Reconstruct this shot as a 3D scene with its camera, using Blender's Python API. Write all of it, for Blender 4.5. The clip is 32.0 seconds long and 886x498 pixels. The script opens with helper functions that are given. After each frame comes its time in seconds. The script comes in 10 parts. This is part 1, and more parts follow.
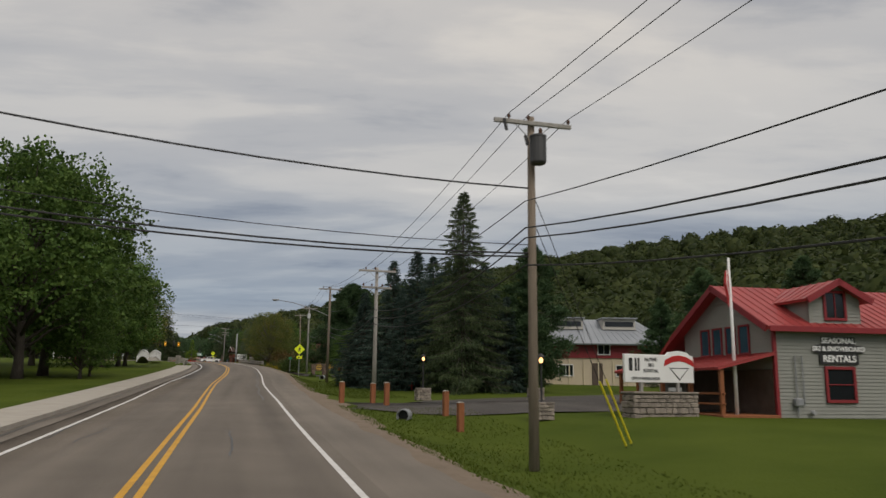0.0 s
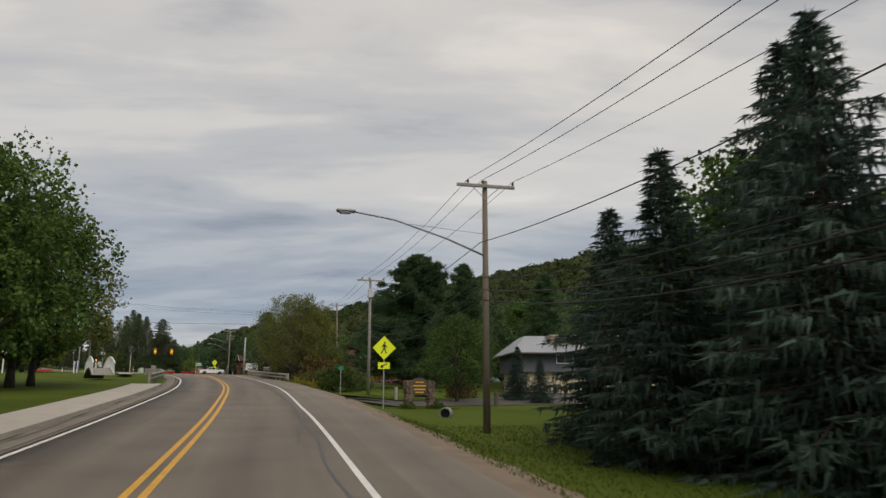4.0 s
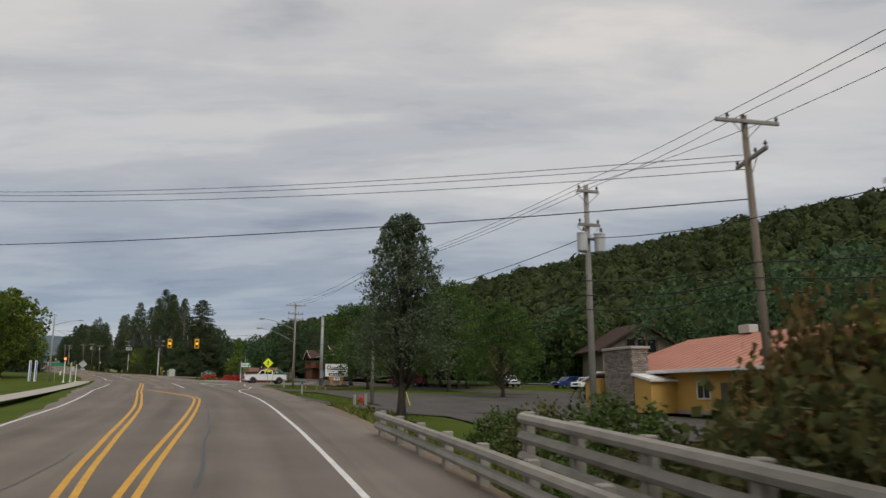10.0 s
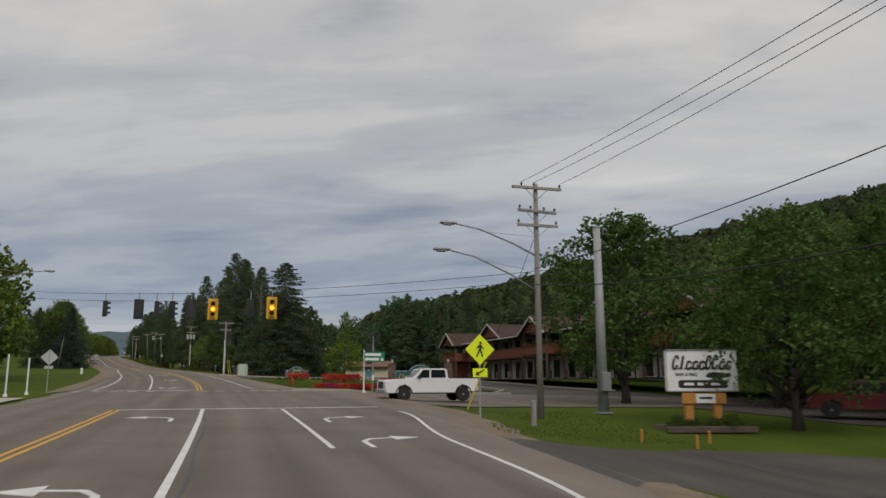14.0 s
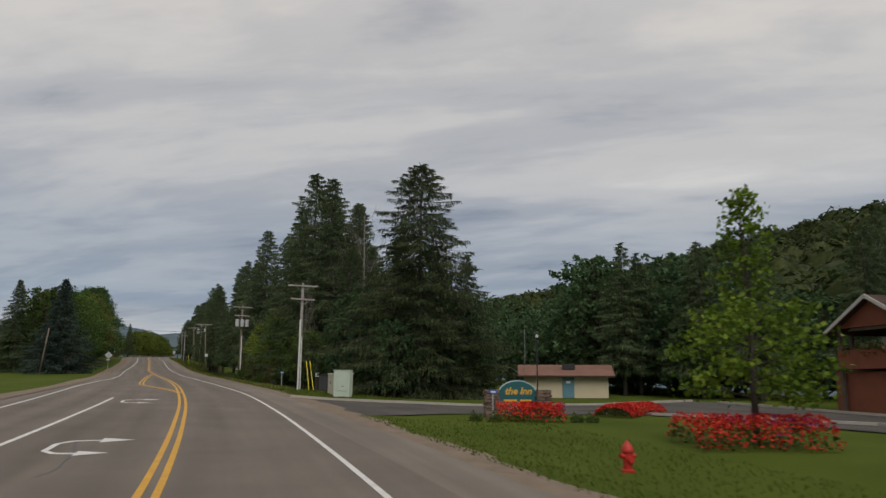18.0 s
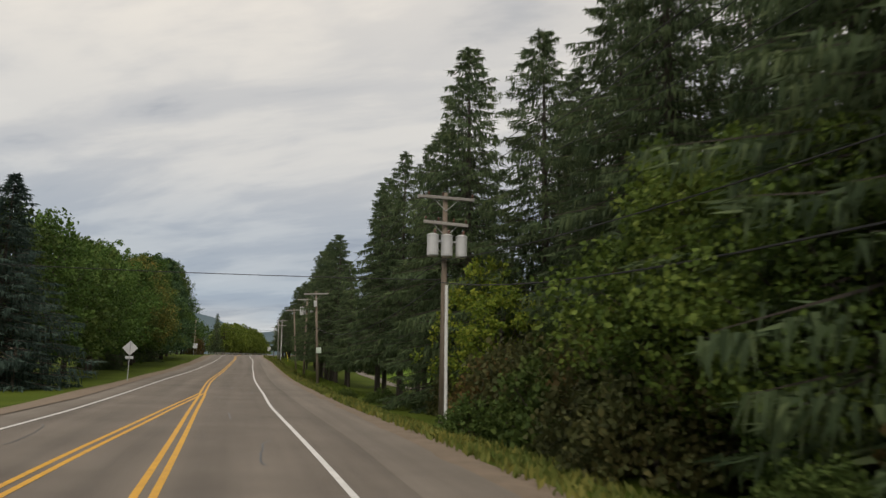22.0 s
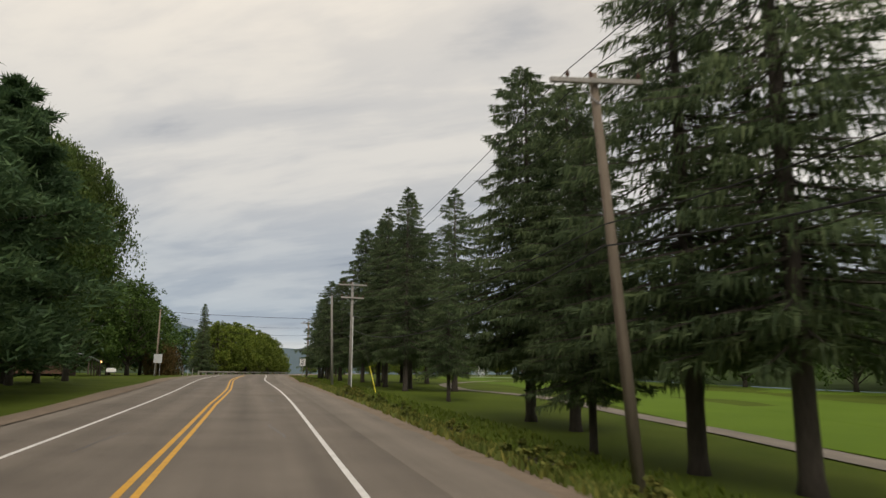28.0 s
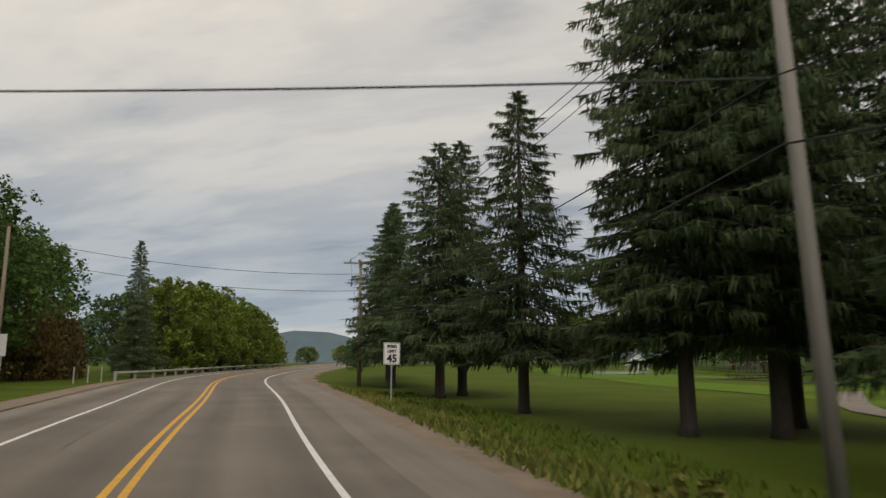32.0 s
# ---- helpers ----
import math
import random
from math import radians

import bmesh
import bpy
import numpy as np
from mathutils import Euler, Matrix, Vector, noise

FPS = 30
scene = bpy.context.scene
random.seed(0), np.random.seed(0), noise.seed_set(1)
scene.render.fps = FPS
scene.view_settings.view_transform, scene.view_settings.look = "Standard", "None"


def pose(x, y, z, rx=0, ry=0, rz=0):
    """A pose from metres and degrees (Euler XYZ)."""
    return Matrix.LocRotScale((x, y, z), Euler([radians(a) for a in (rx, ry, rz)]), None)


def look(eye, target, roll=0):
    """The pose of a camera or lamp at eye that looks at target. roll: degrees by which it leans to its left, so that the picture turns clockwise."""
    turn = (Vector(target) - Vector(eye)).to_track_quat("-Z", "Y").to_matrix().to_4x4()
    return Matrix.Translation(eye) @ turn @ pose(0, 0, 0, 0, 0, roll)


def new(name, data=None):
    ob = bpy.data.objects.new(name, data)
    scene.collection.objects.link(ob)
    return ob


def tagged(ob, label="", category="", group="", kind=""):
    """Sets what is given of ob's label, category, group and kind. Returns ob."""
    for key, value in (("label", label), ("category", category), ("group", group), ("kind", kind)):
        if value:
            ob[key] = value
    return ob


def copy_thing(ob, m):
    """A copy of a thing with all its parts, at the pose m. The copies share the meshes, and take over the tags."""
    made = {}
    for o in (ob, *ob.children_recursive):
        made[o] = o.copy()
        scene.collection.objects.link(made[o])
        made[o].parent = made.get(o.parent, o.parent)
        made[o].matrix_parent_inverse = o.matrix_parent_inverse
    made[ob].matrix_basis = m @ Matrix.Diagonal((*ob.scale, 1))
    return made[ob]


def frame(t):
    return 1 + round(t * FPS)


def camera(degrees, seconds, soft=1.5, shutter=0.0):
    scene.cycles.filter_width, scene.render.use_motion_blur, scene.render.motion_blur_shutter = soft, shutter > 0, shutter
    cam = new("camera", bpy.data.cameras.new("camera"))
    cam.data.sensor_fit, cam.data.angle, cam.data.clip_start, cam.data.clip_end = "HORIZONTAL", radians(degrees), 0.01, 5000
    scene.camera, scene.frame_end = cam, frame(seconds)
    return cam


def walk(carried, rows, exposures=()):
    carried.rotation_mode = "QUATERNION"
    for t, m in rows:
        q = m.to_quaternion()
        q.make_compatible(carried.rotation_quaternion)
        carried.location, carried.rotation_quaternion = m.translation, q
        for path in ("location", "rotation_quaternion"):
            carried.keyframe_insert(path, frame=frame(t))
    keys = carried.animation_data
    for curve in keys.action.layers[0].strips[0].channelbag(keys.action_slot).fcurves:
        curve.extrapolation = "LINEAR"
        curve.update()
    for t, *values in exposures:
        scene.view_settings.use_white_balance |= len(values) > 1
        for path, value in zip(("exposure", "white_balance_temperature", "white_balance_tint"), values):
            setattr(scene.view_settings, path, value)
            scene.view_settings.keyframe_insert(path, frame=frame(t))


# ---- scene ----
cam = camera(61.3, 32.0, soft=1.45, shutter=0.2)
PATH = [
    (0, (0.000, -0.000, 2.100), (0.053, 1.966, 2.464), 0.65),
    (0.5, (-1.481, 6.329, 2.311), (-1.449, 8.296, 2.670), 0.71),
    (1, (-3.019, 12.580, 2.524), (-2.978, 14.547, 2.883), 0.60),
    (1.5, (-4.533, 18.738, 2.733), (-4.483, 20.705, 3.092), -0.11),
    (2, (-6.007, 24.817, 2.931), (-5.953, 26.784, 3.287), -0.64),
    (2.5, (-7.436, 30.855, 3.133), (-7.391, 32.821, 3.496), -0.31),
    (3, (-8.997, 37.136, 3.349), (-8.964, 39.101, 3.717), -0.72),
    (3.5, (-10.358, 43.244, 3.587), (-10.312, 45.208, 3.964), -0.14),
    (4, (-11.974, 49.847, 3.875), (-11.941, 51.809, 4.260), 0.10),
    (4.5, (-13.593, 56.566, 4.202), (-13.563, 58.528, 4.593), 0.43),
    (6.5, (-19.164, 82.650, 5.479), (-19.137, 84.608, 5.885), 1.00),
    (7, (-20.713, 89.268, 5.791), (-20.719, 91.226, 6.195), 1.01),
    (7.5, (-22.528, 96.109, 6.101), (-22.531, 98.067, 6.506), 0.46),
    (8, (-24.385, 102.981, 6.430), (-24.426, 104.939, 6.836), 1.21),
    (8.5, (-26.461, 109.963, 6.774), (-26.526, 111.920, 7.179), 0.98),
    (9, (-28.755, 117.138, 7.132), (-28.831, 119.094, 7.540), 0.29),
    (9.5, (-31.092, 124.534, 7.483), (-31.201, 126.494, 7.863), -0.09),
    (10, (-33.634, 132.119, 7.805), (-33.764, 134.080, 8.178), 0.02),
    (10.5, (-36.155, 139.614, 8.108), (-36.311, 141.571, 8.488), 0.10),
    (11, (-38.808, 147.202, 8.388), (-38.983, 149.158, 8.763), -0.07),
    (11.5, (-41.574, 154.819, 8.651), (-41.763, 156.775, 9.020), -0.32),
    (12, (-44.489, 162.377, 8.912), (-44.703, 164.331, 9.281), -0.45),
    (12.5, (-47.584, 170.052, 9.176), (-47.836, 172.001, 9.549), -0.51),
    (13, (-50.753, 177.803, 9.422), (-51.042, 179.747, 9.795), -0.59),
    (13.5, (-54.034, 185.528, 9.648), (-54.347, 187.471, 10.004), -0.19),
    (14, (-57.470, 193.284, 9.853), (-57.807, 195.224, 10.205), -0.15),
    (14.5, (-61.020, 200.976, 10.083), (-61.382, 202.912, 10.433), -0.07),
    (16.5, (-75.894, 231.156, 10.957), (-76.312, 233.079, 11.314), 0.56),
    (17, (-79.775, 238.868, 11.197), (-80.210, 240.787, 11.556), 0.28),
    (17.5, (-83.801, 246.590, 11.435), (-84.294, 248.494, 11.797), 0.43),
    (18, (-88.018, 254.284, 11.672), (-88.517, 256.187, 12.034), 0.35),
    (18.5, (-92.368, 261.895, 11.913), (-92.904, 263.788, 12.277), 0.34),
    (19, (-96.851, 269.422, 12.176), (-97.425, 271.302, 12.543), 0.53),
    (19.5, (-101.528, 276.969, 12.473), (-102.133, 278.839, 12.843), 0.88),
    (20, (-106.413, 284.517, 12.774), (-107.022, 286.385, 13.148), 1.06),
    (20.5, (-111.380, 292.011, 13.048), (-112.032, 293.864, 13.423), 0.89),
    (21, (-116.346, 299.165, 13.349), (-117.007, 301.012, 13.737), 1.04),
    (21.5, (-121.331, 306.068, 13.639), (-122.034, 307.903, 14.011), 1.17),
    (22, (-126.371, 312.838, 13.895), (-127.100, 314.665, 14.253), 0.96),
    (22.5, (-131.436, 319.553, 14.127), (-132.181, 321.372, 14.495), 0.51),
    (23, (-136.494, 326.280, 14.365), (-137.236, 328.098, 14.741), -0.19),
    (23.5, (-141.594, 333.069, 14.620), (-142.331, 334.889, 15.001), -0.60),
    (24, (-146.817, 339.949, 14.891), (-147.567, 341.766, 15.257), -0.85),
    (24.5, (-152.158, 346.971, 15.194), (-152.892, 348.795, 15.563), -1.20),
    (25, (-157.595, 354.143, 15.524), (-158.342, 355.961, 15.894), -1.25),
    (25.5, (-163.006, 361.315, 15.841), (-163.745, 363.134, 16.220), -1.10),
    (27.5, (-184.844, 391.333, 17.274), (-185.583, 393.148, 17.674), 0.73),
    (28, (-190.117, 398.572, 17.712), (-190.852, 400.388, 18.112), 0.33),
    (28.5, (-195.302, 405.805, 18.161), (-196.054, 407.615, 18.560), 0.17),
    (29, (-200.508, 413.050, 18.622), (-201.250, 414.864, 19.022), 0.12),
    (29.5, (-205.836, 420.348, 19.094), (-206.558, 422.169, 19.498), 0.06),
    (30, (-211.144, 427.654, 19.560), (-211.920, 429.453, 19.965), 0.22),
    (30.5, (-216.370, 434.599, 20.040), (-217.088, 436.420, 20.448), -0.17),
    (31, (-221.411, 441.294, 20.522), (-222.159, 443.103, 20.930), 0.36),
    (31.5, (-226.375, 447.834, 20.957), (-227.125, 449.649, 21.337), 0.19),
    (32, (-231.340, 454.424, 21.352), (-232.022, 456.269, 21.711), -0.14),
]
walk(cam, [(t, look(eye, target, roll)) for t, eye, target, roll in PATH], [(0, -0.02, 6800, 13), (3, 0.13, 6850, 13), (4, 0.13, 6850, 13), (9, 0.08, 6600, 13), (14, -0.08, 6600, 13), (19, -0.02, 6700, 13), (23, 0.33, 7050, 12), (28, 0.32, 7150, 12.2), (29, 0.25, 7150, 12.2), (30, 0.19, 7150, 12.2), (32, 0.16, 7100, 12.2)])

# ---- light ----
SUN_AZ, SUN_EL = radians(150), radians(48)
world = bpy.data.worlds.new("overcast_sky")
scene.world = world
world.use_nodes = True
wn, wl = world.node_tree.nodes, world.node_tree.links
wn.clear()


def wnode(kind, **kw):
    n = wn.new(kind)
    for k, v in kw.items():
        n.inputs[k].default_value = v
    return n


def wmath(op, a, b=None):
    n = wn.new("ShaderNodeMath")
    n.operation = op
    for i, v in enumerate((a, b)):
        if v is None:
            continue
        if isinstance(v, (int, float)):
            n.inputs[i].default_value = v
        else:
            wl.new(v, n.inputs[i])
    return n.outputs[0]


def ramp(nodes, stops, mode="EASE"):
    n = nodes.new("ShaderNodeValToRGB")
    n.color_ramp.interpolation = mode
    while len(n.color_ramp.elements) < len(stops):
        n.color_ramp.elements.new(0.5)
    for e, (p, c) in zip(n.color_ramp.elements, stops):
        e.position, e.color = p, (*c, 1)
    return n


geo = wn.new("ShaderNodeTexCoord")
sep = wn.new("ShaderNodeSeparateXYZ")
wl.new(geo.outputs["Generated"], sep.inputs[0])
zc = wmath("MAXIMUM", sep.outputs[2], 0.0)
den = wmath("ADD", zc, 0.13)
flat = wn.new("ShaderNodeCombineXYZ")
wl.new(wmath("DIVIDE", sep.outputs[0], den), flat.inputs[0])
wl.new(wmath("DIVIDE", sep.outputs[1], den), flat.inputs[1])
turn = wn.new("ShaderNodeMapping")
turn.inputs["Rotation"].default_value = (0, 0, radians(-20))
turn.inputs["Scale"].default_value = (0.75, 1.7, 1)
wl.new(flat.outputs[0], turn.inputs[0])
big = wnode("ShaderNodeTexNoise", Scale=0.85, Detail=7.0, Roughness=0.52, Distortion=0.5)
wl.new(turn.outputs[0], big.inputs["Vector"])
fine = wnode("ShaderNodeTexNoise", Scale=3.2, Detail=6.0, Roughness=0.55, Distortion=0.3)
wl.new(turn.outputs[0], fine.inputs["Vector"])
mass = wmath("ADD", wmath("MULTIPLY", big.outputs[0], 0.75), wmath("MULTIPLY", fine.outputs[0], 0.25))
cloud = ramp(wn, [(0.34, (0.36, 0.385, 0.42)), (0.45, (0.52, 0.53, 0.535)), (0.56, (0.64, 0.635, 0.61)), (0.70, (0.76, 0.745, 0.70))])
wl.new(mass, cloud.inputs[0])
# paler overhead, a blue-grey bank low down, and a bright gap at the skyline
height = ramp(wn, [(0.0, (0.98, 1.0, 1.02)), (0.045, (0.94, 0.98, 1.02)), (0.10, (0.53, 0.64, 0.79)), (0.17, (0.62, 0.705, 0.82)), (0.30, (0.88, 0.91, 0.945)), (0.52, (1.13, 1.11, 1.075)), (1.0, (1.12, 1.1, 1.06))])
wob = wmath("ADD", sep.outputs[2], wmath("MULTIPLY", wmath("SUBTRACT", big.outputs[0], 0.5), 0.12))
wl.new(wob, height.inputs[0])
mul = wn.new("ShaderNodeMix")
mul.data_type, mul.blend_type = "RGBA", "MULTIPLY"
mul.inputs[0].default_value = 1.0
wl.new(cloud.outputs[0], mul.inputs[6])
wl.new(height.outputs[0], mul.inputs[7])
sky = wn.new("ShaderNodeTexSky")
sky.sky_type, sky.sun_disc, sky.sun_elevation, sky.sun_rotation = "NISHITA", False, SUN_EL, SUN_AZ
dim = wn.new("ShaderNodeMix")
dim.data_type, dim.blend_type = "RGBA", "MULTIPLY"
dim.inputs[0].default_value = 1.0
wl.new(sky.outputs[0], dim.inputs[6])
dim.inputs[7].default_value = (0.08, 0.08, 0.08, 1)
over = wn.new("ShaderNodeMix")
over.data_type = "RGBA"
over.inputs[0].default_value = 0.93
wl.new(dim.outputs[2], over.inputs[6])
wl.new(mul.outputs[2], over.inputs[7])
bg = wn.new("ShaderNodeBackground")
bg.inputs[1].default_value = 1.0
wl.new(over.outputs[2], bg.inputs[0])
wl.new(bg.outputs[0], wn.new("ShaderNodeOutputWorld").inputs[0])

sun = new("sun", bpy.data.lights.new("sun", "SUN"))
sun.data.energy, sun.data.angle, sun.data.color = 1.5, radians(40), (1.0, 0.97, 0.92)
sun.matrix_world = look((0, 0, 300), (-math.sin(SUN_AZ) * 200, -math.cos(SUN_AZ) * 200, 300 - 200 * math.tan(SUN_EL)))

# ---- materials ----


def mat(name, c1, c2=None, scale=4.0, rough=0.8, bump=0.0, metal=0.0, fine=30.0, vary=0.0, island=False, stretch=(1, 1, 1), coat=0.0, world_space=False, ior=1.45, spec=0.5):
    """A surface with two tones mixed by a coarse and a fine noise, relief from the fine one, and a tone that differs from thing to thing."""
    m = bpy.data.materials.new(name)
    m.use_nodes = True
    n, l = m.node_tree.nodes, m.node_tree.links
    b = n["Principled BSDF"]
    c2 = c2 or tuple(v * 0.8 for v in c1)
    if world_space:
        src = n.new("ShaderNodeNewGeometry").outputs["Position"]
    else:
        src = n.new("ShaderNodeTexCoord").outputs["Object"]
    mp = n.new("ShaderNodeMapping")
    mp.inputs["Scale"].default_value = stretch
    l.new(src, mp.inputs[0])
    a = n.new("ShaderNodeTexNoise")
    a.inputs["Scale"].default_value, a.inputs["Detail"].default_value = scale, 5
    f = n.new("ShaderNodeTexNoise")
    f.inputs["Scale"].default_value, f.inputs["Detail"].default_value = fine, 3
    for t in (a, f):
        l.new(mp.outputs[0], t.inputs["Vector"])
    mx = n.new("ShaderNodeMath")
    mx.operation = "MULTIPLY_ADD"
    l.new(f.outputs[0], mx.inputs[0])
    mx.inputs[1].default_value = 0.5
    ad = n.new("ShaderNodeMath")
    ad.operation = "MULTIPLY_ADD"
    l.new(a.outputs[0], ad.inputs[0])
    ad.inputs[1].default_value, ad.inputs[2].default_value = 1.6, -0.55
    l.new(ad.outputs[0], mx.inputs[2])
    cl = n.new("ShaderNodeClamp")
    l.new(mx.outputs[0], cl.inputs[0])
    mix = n.new("ShaderNodeMix")
    mix.data_type = "RGBA"
    mix.inputs[6].default_value, mix.inputs[7].default_value = (*c1, 1), (*c2, 1)
    l.new(cl.outputs[0], mix.inputs[0])
    col = mix.outputs[2]
    if vary:
        rnd = n.new("ShaderNodeNewGeometry").outputs["Random Per Island"] if island else n.new("ShaderNodeObjectInfo").outputs["Random"]
        mr = n.new("ShaderNodeMapRange")
        mr.inputs[3].default_value, mr.inputs[4].default_value = 1 - vary, 1 + vary
        l.new(rnd, mr.inputs[0])
        hv = n.new("ShaderNodeHueSaturation")
        l.new(mr.outputs[0], hv.inputs["Value"])
        l.new(col, hv.inputs["Color"])
        col = hv.outputs[0]
    l.new(col, b.inputs["Base Color"])
    b.inputs["Roughness"].default_value, b.inputs["Metallic"].default_value, b.inputs["IOR"].default_value = rough, metal, ior
    b.inputs["Coat Weight"].default_value = coat
    b.inputs["Specular IOR Level"].default_value = spec
    if bump:
        bp = n.new("ShaderNodeBump")
        bp.inputs["Strength"].default_value, bp.inputs["Distance"].default_value = bump, 0.03
        l.new(f.outputs[0], bp.inputs["Height"])
        l.new(bp.outputs[0], b.inputs["Normal"])
    return m


def glow(name, color, power):
    m = mat(name, color, color, rough=0.4)
    b = m.node_tree.nodes["Principled BSDF"]
    b.inputs["Emission Color"].default_value, b.inputs["Emission Strength"].default_value = (*color, 1), power
    return m


def leaves(name, c1, c2, c3):
    """Foliage: each clump takes its own tone between three greens, and light passes through a little."""
    m = bpy.data.materials.new(name)
    m.use_nodes = True
    n, l = m.node_tree.nodes, m.node_tree.links
    b = n["Principled BSDF"]
    g = n.new("ShaderNodeNewGeometry")
    o = n.new("ShaderNodeObjectInfo")
    nz = n.new("ShaderNodeTexNoise")
    nz.inputs["Scale"].default_value = 0.45
    l.new(g.outputs["Position"], nz.inputs["Vector"])
    a = n.new("ShaderNodeMath")
    a.operation = "MULTIPLY_ADD"
    a.inputs[1].default_value = 0.55
    l.new(g.outputs["Random Per Island"], a.inputs[0])
    l.new(nz.outputs[0], a.inputs[2])
    s = n.new("ShaderNodeMath")
    s.operation = "SUBTRACT"
    l.new(a.outputs[0], s.inputs[0])
    s.inputs[1].default_value = 0.27
    r = ramp(n, [(0.1, c1), (0.5, c2), (0.95, c3)], "LINEAR")
    l.new(s.outputs[0], r.inputs[0])
    hv = n.new("ShaderNodeHueSaturation")
    mr = n.new("ShaderNodeMapRange")
    mr.inputs[3].default_value, mr.inputs[4].default_value = 0.82, 1.2
    l.new(o.outputs["Random"], mr.inputs[0])
    l.new(mr.outputs[0], hv.inputs["Value"])
    l.new(r.outputs[0], hv.inputs["Color"])
    l.new(hv.outputs[0], b.inputs["Base Color"])
    b.inputs["Roughness"].default_value = 0.6
    b.inputs["Specular IOR Level"].default_value = 0.12
    tr = n.new("ShaderNodeBsdfTranslucent")
    l.new(hv.outputs[0], tr.inputs[0])
    ms = n.new("ShaderNodeMixShader")
    ms.inputs[0].default_value = 0.3
    l.new(b.outputs[0], ms.inputs[1])
    l.new(tr.outputs[0], ms.inputs[2])
    l.new(ms.outputs[0], n["Material Output"].inputs[0])
    return m


def asphalt(name, dark, pale, tracks):
    """Worn asphalt in road coordinates: stone speckle, patches, paler wheel paths, dark seams."""
    m = mat(name, dark, pale, 0.35, 0.82, 0.5, fine=55.0, world_space=True)
    n, l = m.node_tree.nodes, m.node_tree.links
    b = n["Principled BSDF"]
    base = b.inputs["Base Color"].links[0].from_socket
    uv = n.new("ShaderNodeUVMap").outputs[0]
    sp = n.new("ShaderNodeSeparateXYZ")
    l.new(uv, sp.inputs[0])
    mp = n.new("ShaderNodeMapping")
    mp.inputs["Scale"].default_value = (0.035, 1.1, 1)
    l.new(uv, mp.inputs[0])
    st = n.new("ShaderNodeTexNoise")
    st.inputs["Scale"].default_value, st.inputs["Detail"].default_value = 1.0, 4
    l.new(mp.outputs[0], st.inputs["Vector"])
    w = n.new("ShaderNodeMath")
    w.operation = "MULTIPLY_ADD"
    w.inputs[1].default_value, w.inputs[2].default_value = 1.0, 0.0
    l.new(sp.outputs[1], w.inputs[0])
    sn = n.new("ShaderNodeMath")
    sn.operation = "SINE"
    k = n.new("ShaderNodeMath")
    k.operation = "MULTIPLY"
    k.inputs[1].default_value = math.tau / 1.78
    l.new(w.outputs[0], k.inputs[0])
    l.new(k.outputs[0], sn.inputs[0])
    mixv = n.new("ShaderNodeMath")
    mixv.operation = "MULTIPLY_ADD"
    mixv.inputs[1].default_value = 0.09 * tracks
    l.new(sn.outputs[0], mixv.inputs[0])
    off = n.new("ShaderNodeMath")
    off.operation = "MULTIPLY_ADD"
    off.inputs[1].default_value, off.inputs[2].default_value = 0.9, 0.55
    l.new(st.outputs[0], off.inputs[0])
    l.new(off.outputs[0], mixv.inputs[2])
    hv = n.new("ShaderNodeHueSaturation")
    l.new(mixv.outputs[0], hv.inputs["Value"])
    l.new(base, hv.inputs["Color"])
    l.new(hv.outputs[0], b.inputs["Base Color"])
    return m


M = {}
M["asphalt"] = asphalt("asphalt", (0.108, 0.091, 0.074), (0.168, 0.143, 0.117), 1.0)
M["asphalt_dark"] = asphalt("asphalt_dark", (0.075, 0.07, 0.068), (0.12, 0.112, 0.105), 0.5)
M["shoulder"] = asphalt("shoulder_asphalt", (0.135, 0.115, 0.094), (0.20, 0.172, 0.142), 0.0)
M["lot"] = asphalt("lot_asphalt", (0.036, 0.032, 0.029), (0.088, 0.078, 0.069), 0.0)
M["seal"] = mat("crack_sealer", (0.03, 0.03, 0.032), (0.05, 0.05, 0.05), 6, 0.5)
M["puddle"] = mat("wet_asphalt", (0.02, 0.02, 0.022), (0.035, 0.034, 0.034), 3, 0.12)
M["white_paint"] = mat("white_road_paint", (0.72, 0.71, 0.69), (0.5, 0.49, 0.47), 3, 0.6, 0.2, world_space=True, fine=25)
M["yellow_paint"] = mat("yellow_road_paint", (0.66, 0.345, 0.012), (0.46, 0.235, 0.02), 3, 0.6, 0.2, world_space=True, fine=25)
M["grass"] = mat("mown_grass", (0.044, 0.068, 0.009), (0.085, 0.112, 0.018), 0.22, 0.9, 0.9, world_space=True, fine=14, spec=0.05)
M["grass_pale"] = mat("pale_mown_grass", (0.062, 0.098, 0.016), (0.10, 0.14, 0.028), 0.3, 0.9, 0.9, world_space=True, fine=14, spec=0.05)
M["blade"] = leaves("grass_blades", (0.060, 0.090, 0.012), (0.085, 0.12, 0.018), (0.13, 0.15, 0.03))
M["weed"] = leaves("verge_weeds", (0.07, 0.10, 0.022), (0.125, 0.145, 0.036), (0.24, 0.215, 0.055))
M["concrete"] = mat("concrete", (0.42, 0.39, 0.34), (0.32, 0.29, 0.25), 1.2, 0.9, 0.3, world_space=True)
M["gravel"] = mat("gravel", (0.24, 0.185, 0.135), (0.15, 0.115, 0.082), 1.5, 0.95, 0.9, world_space=True, fine=40)
M["bark"] = mat("bark", (0.045, 0.036, 0.029), (0.095, 0.08, 0.066), 3, 0.95, 1.0, stretch=(6, 6, 1))
M["pale_bark"] = mat("pale_bark", (0.20, 0.18, 0.155), (0.12, 0.105, 0.09), 3, 0.95, 0.8, stretch=(6, 6, 1))
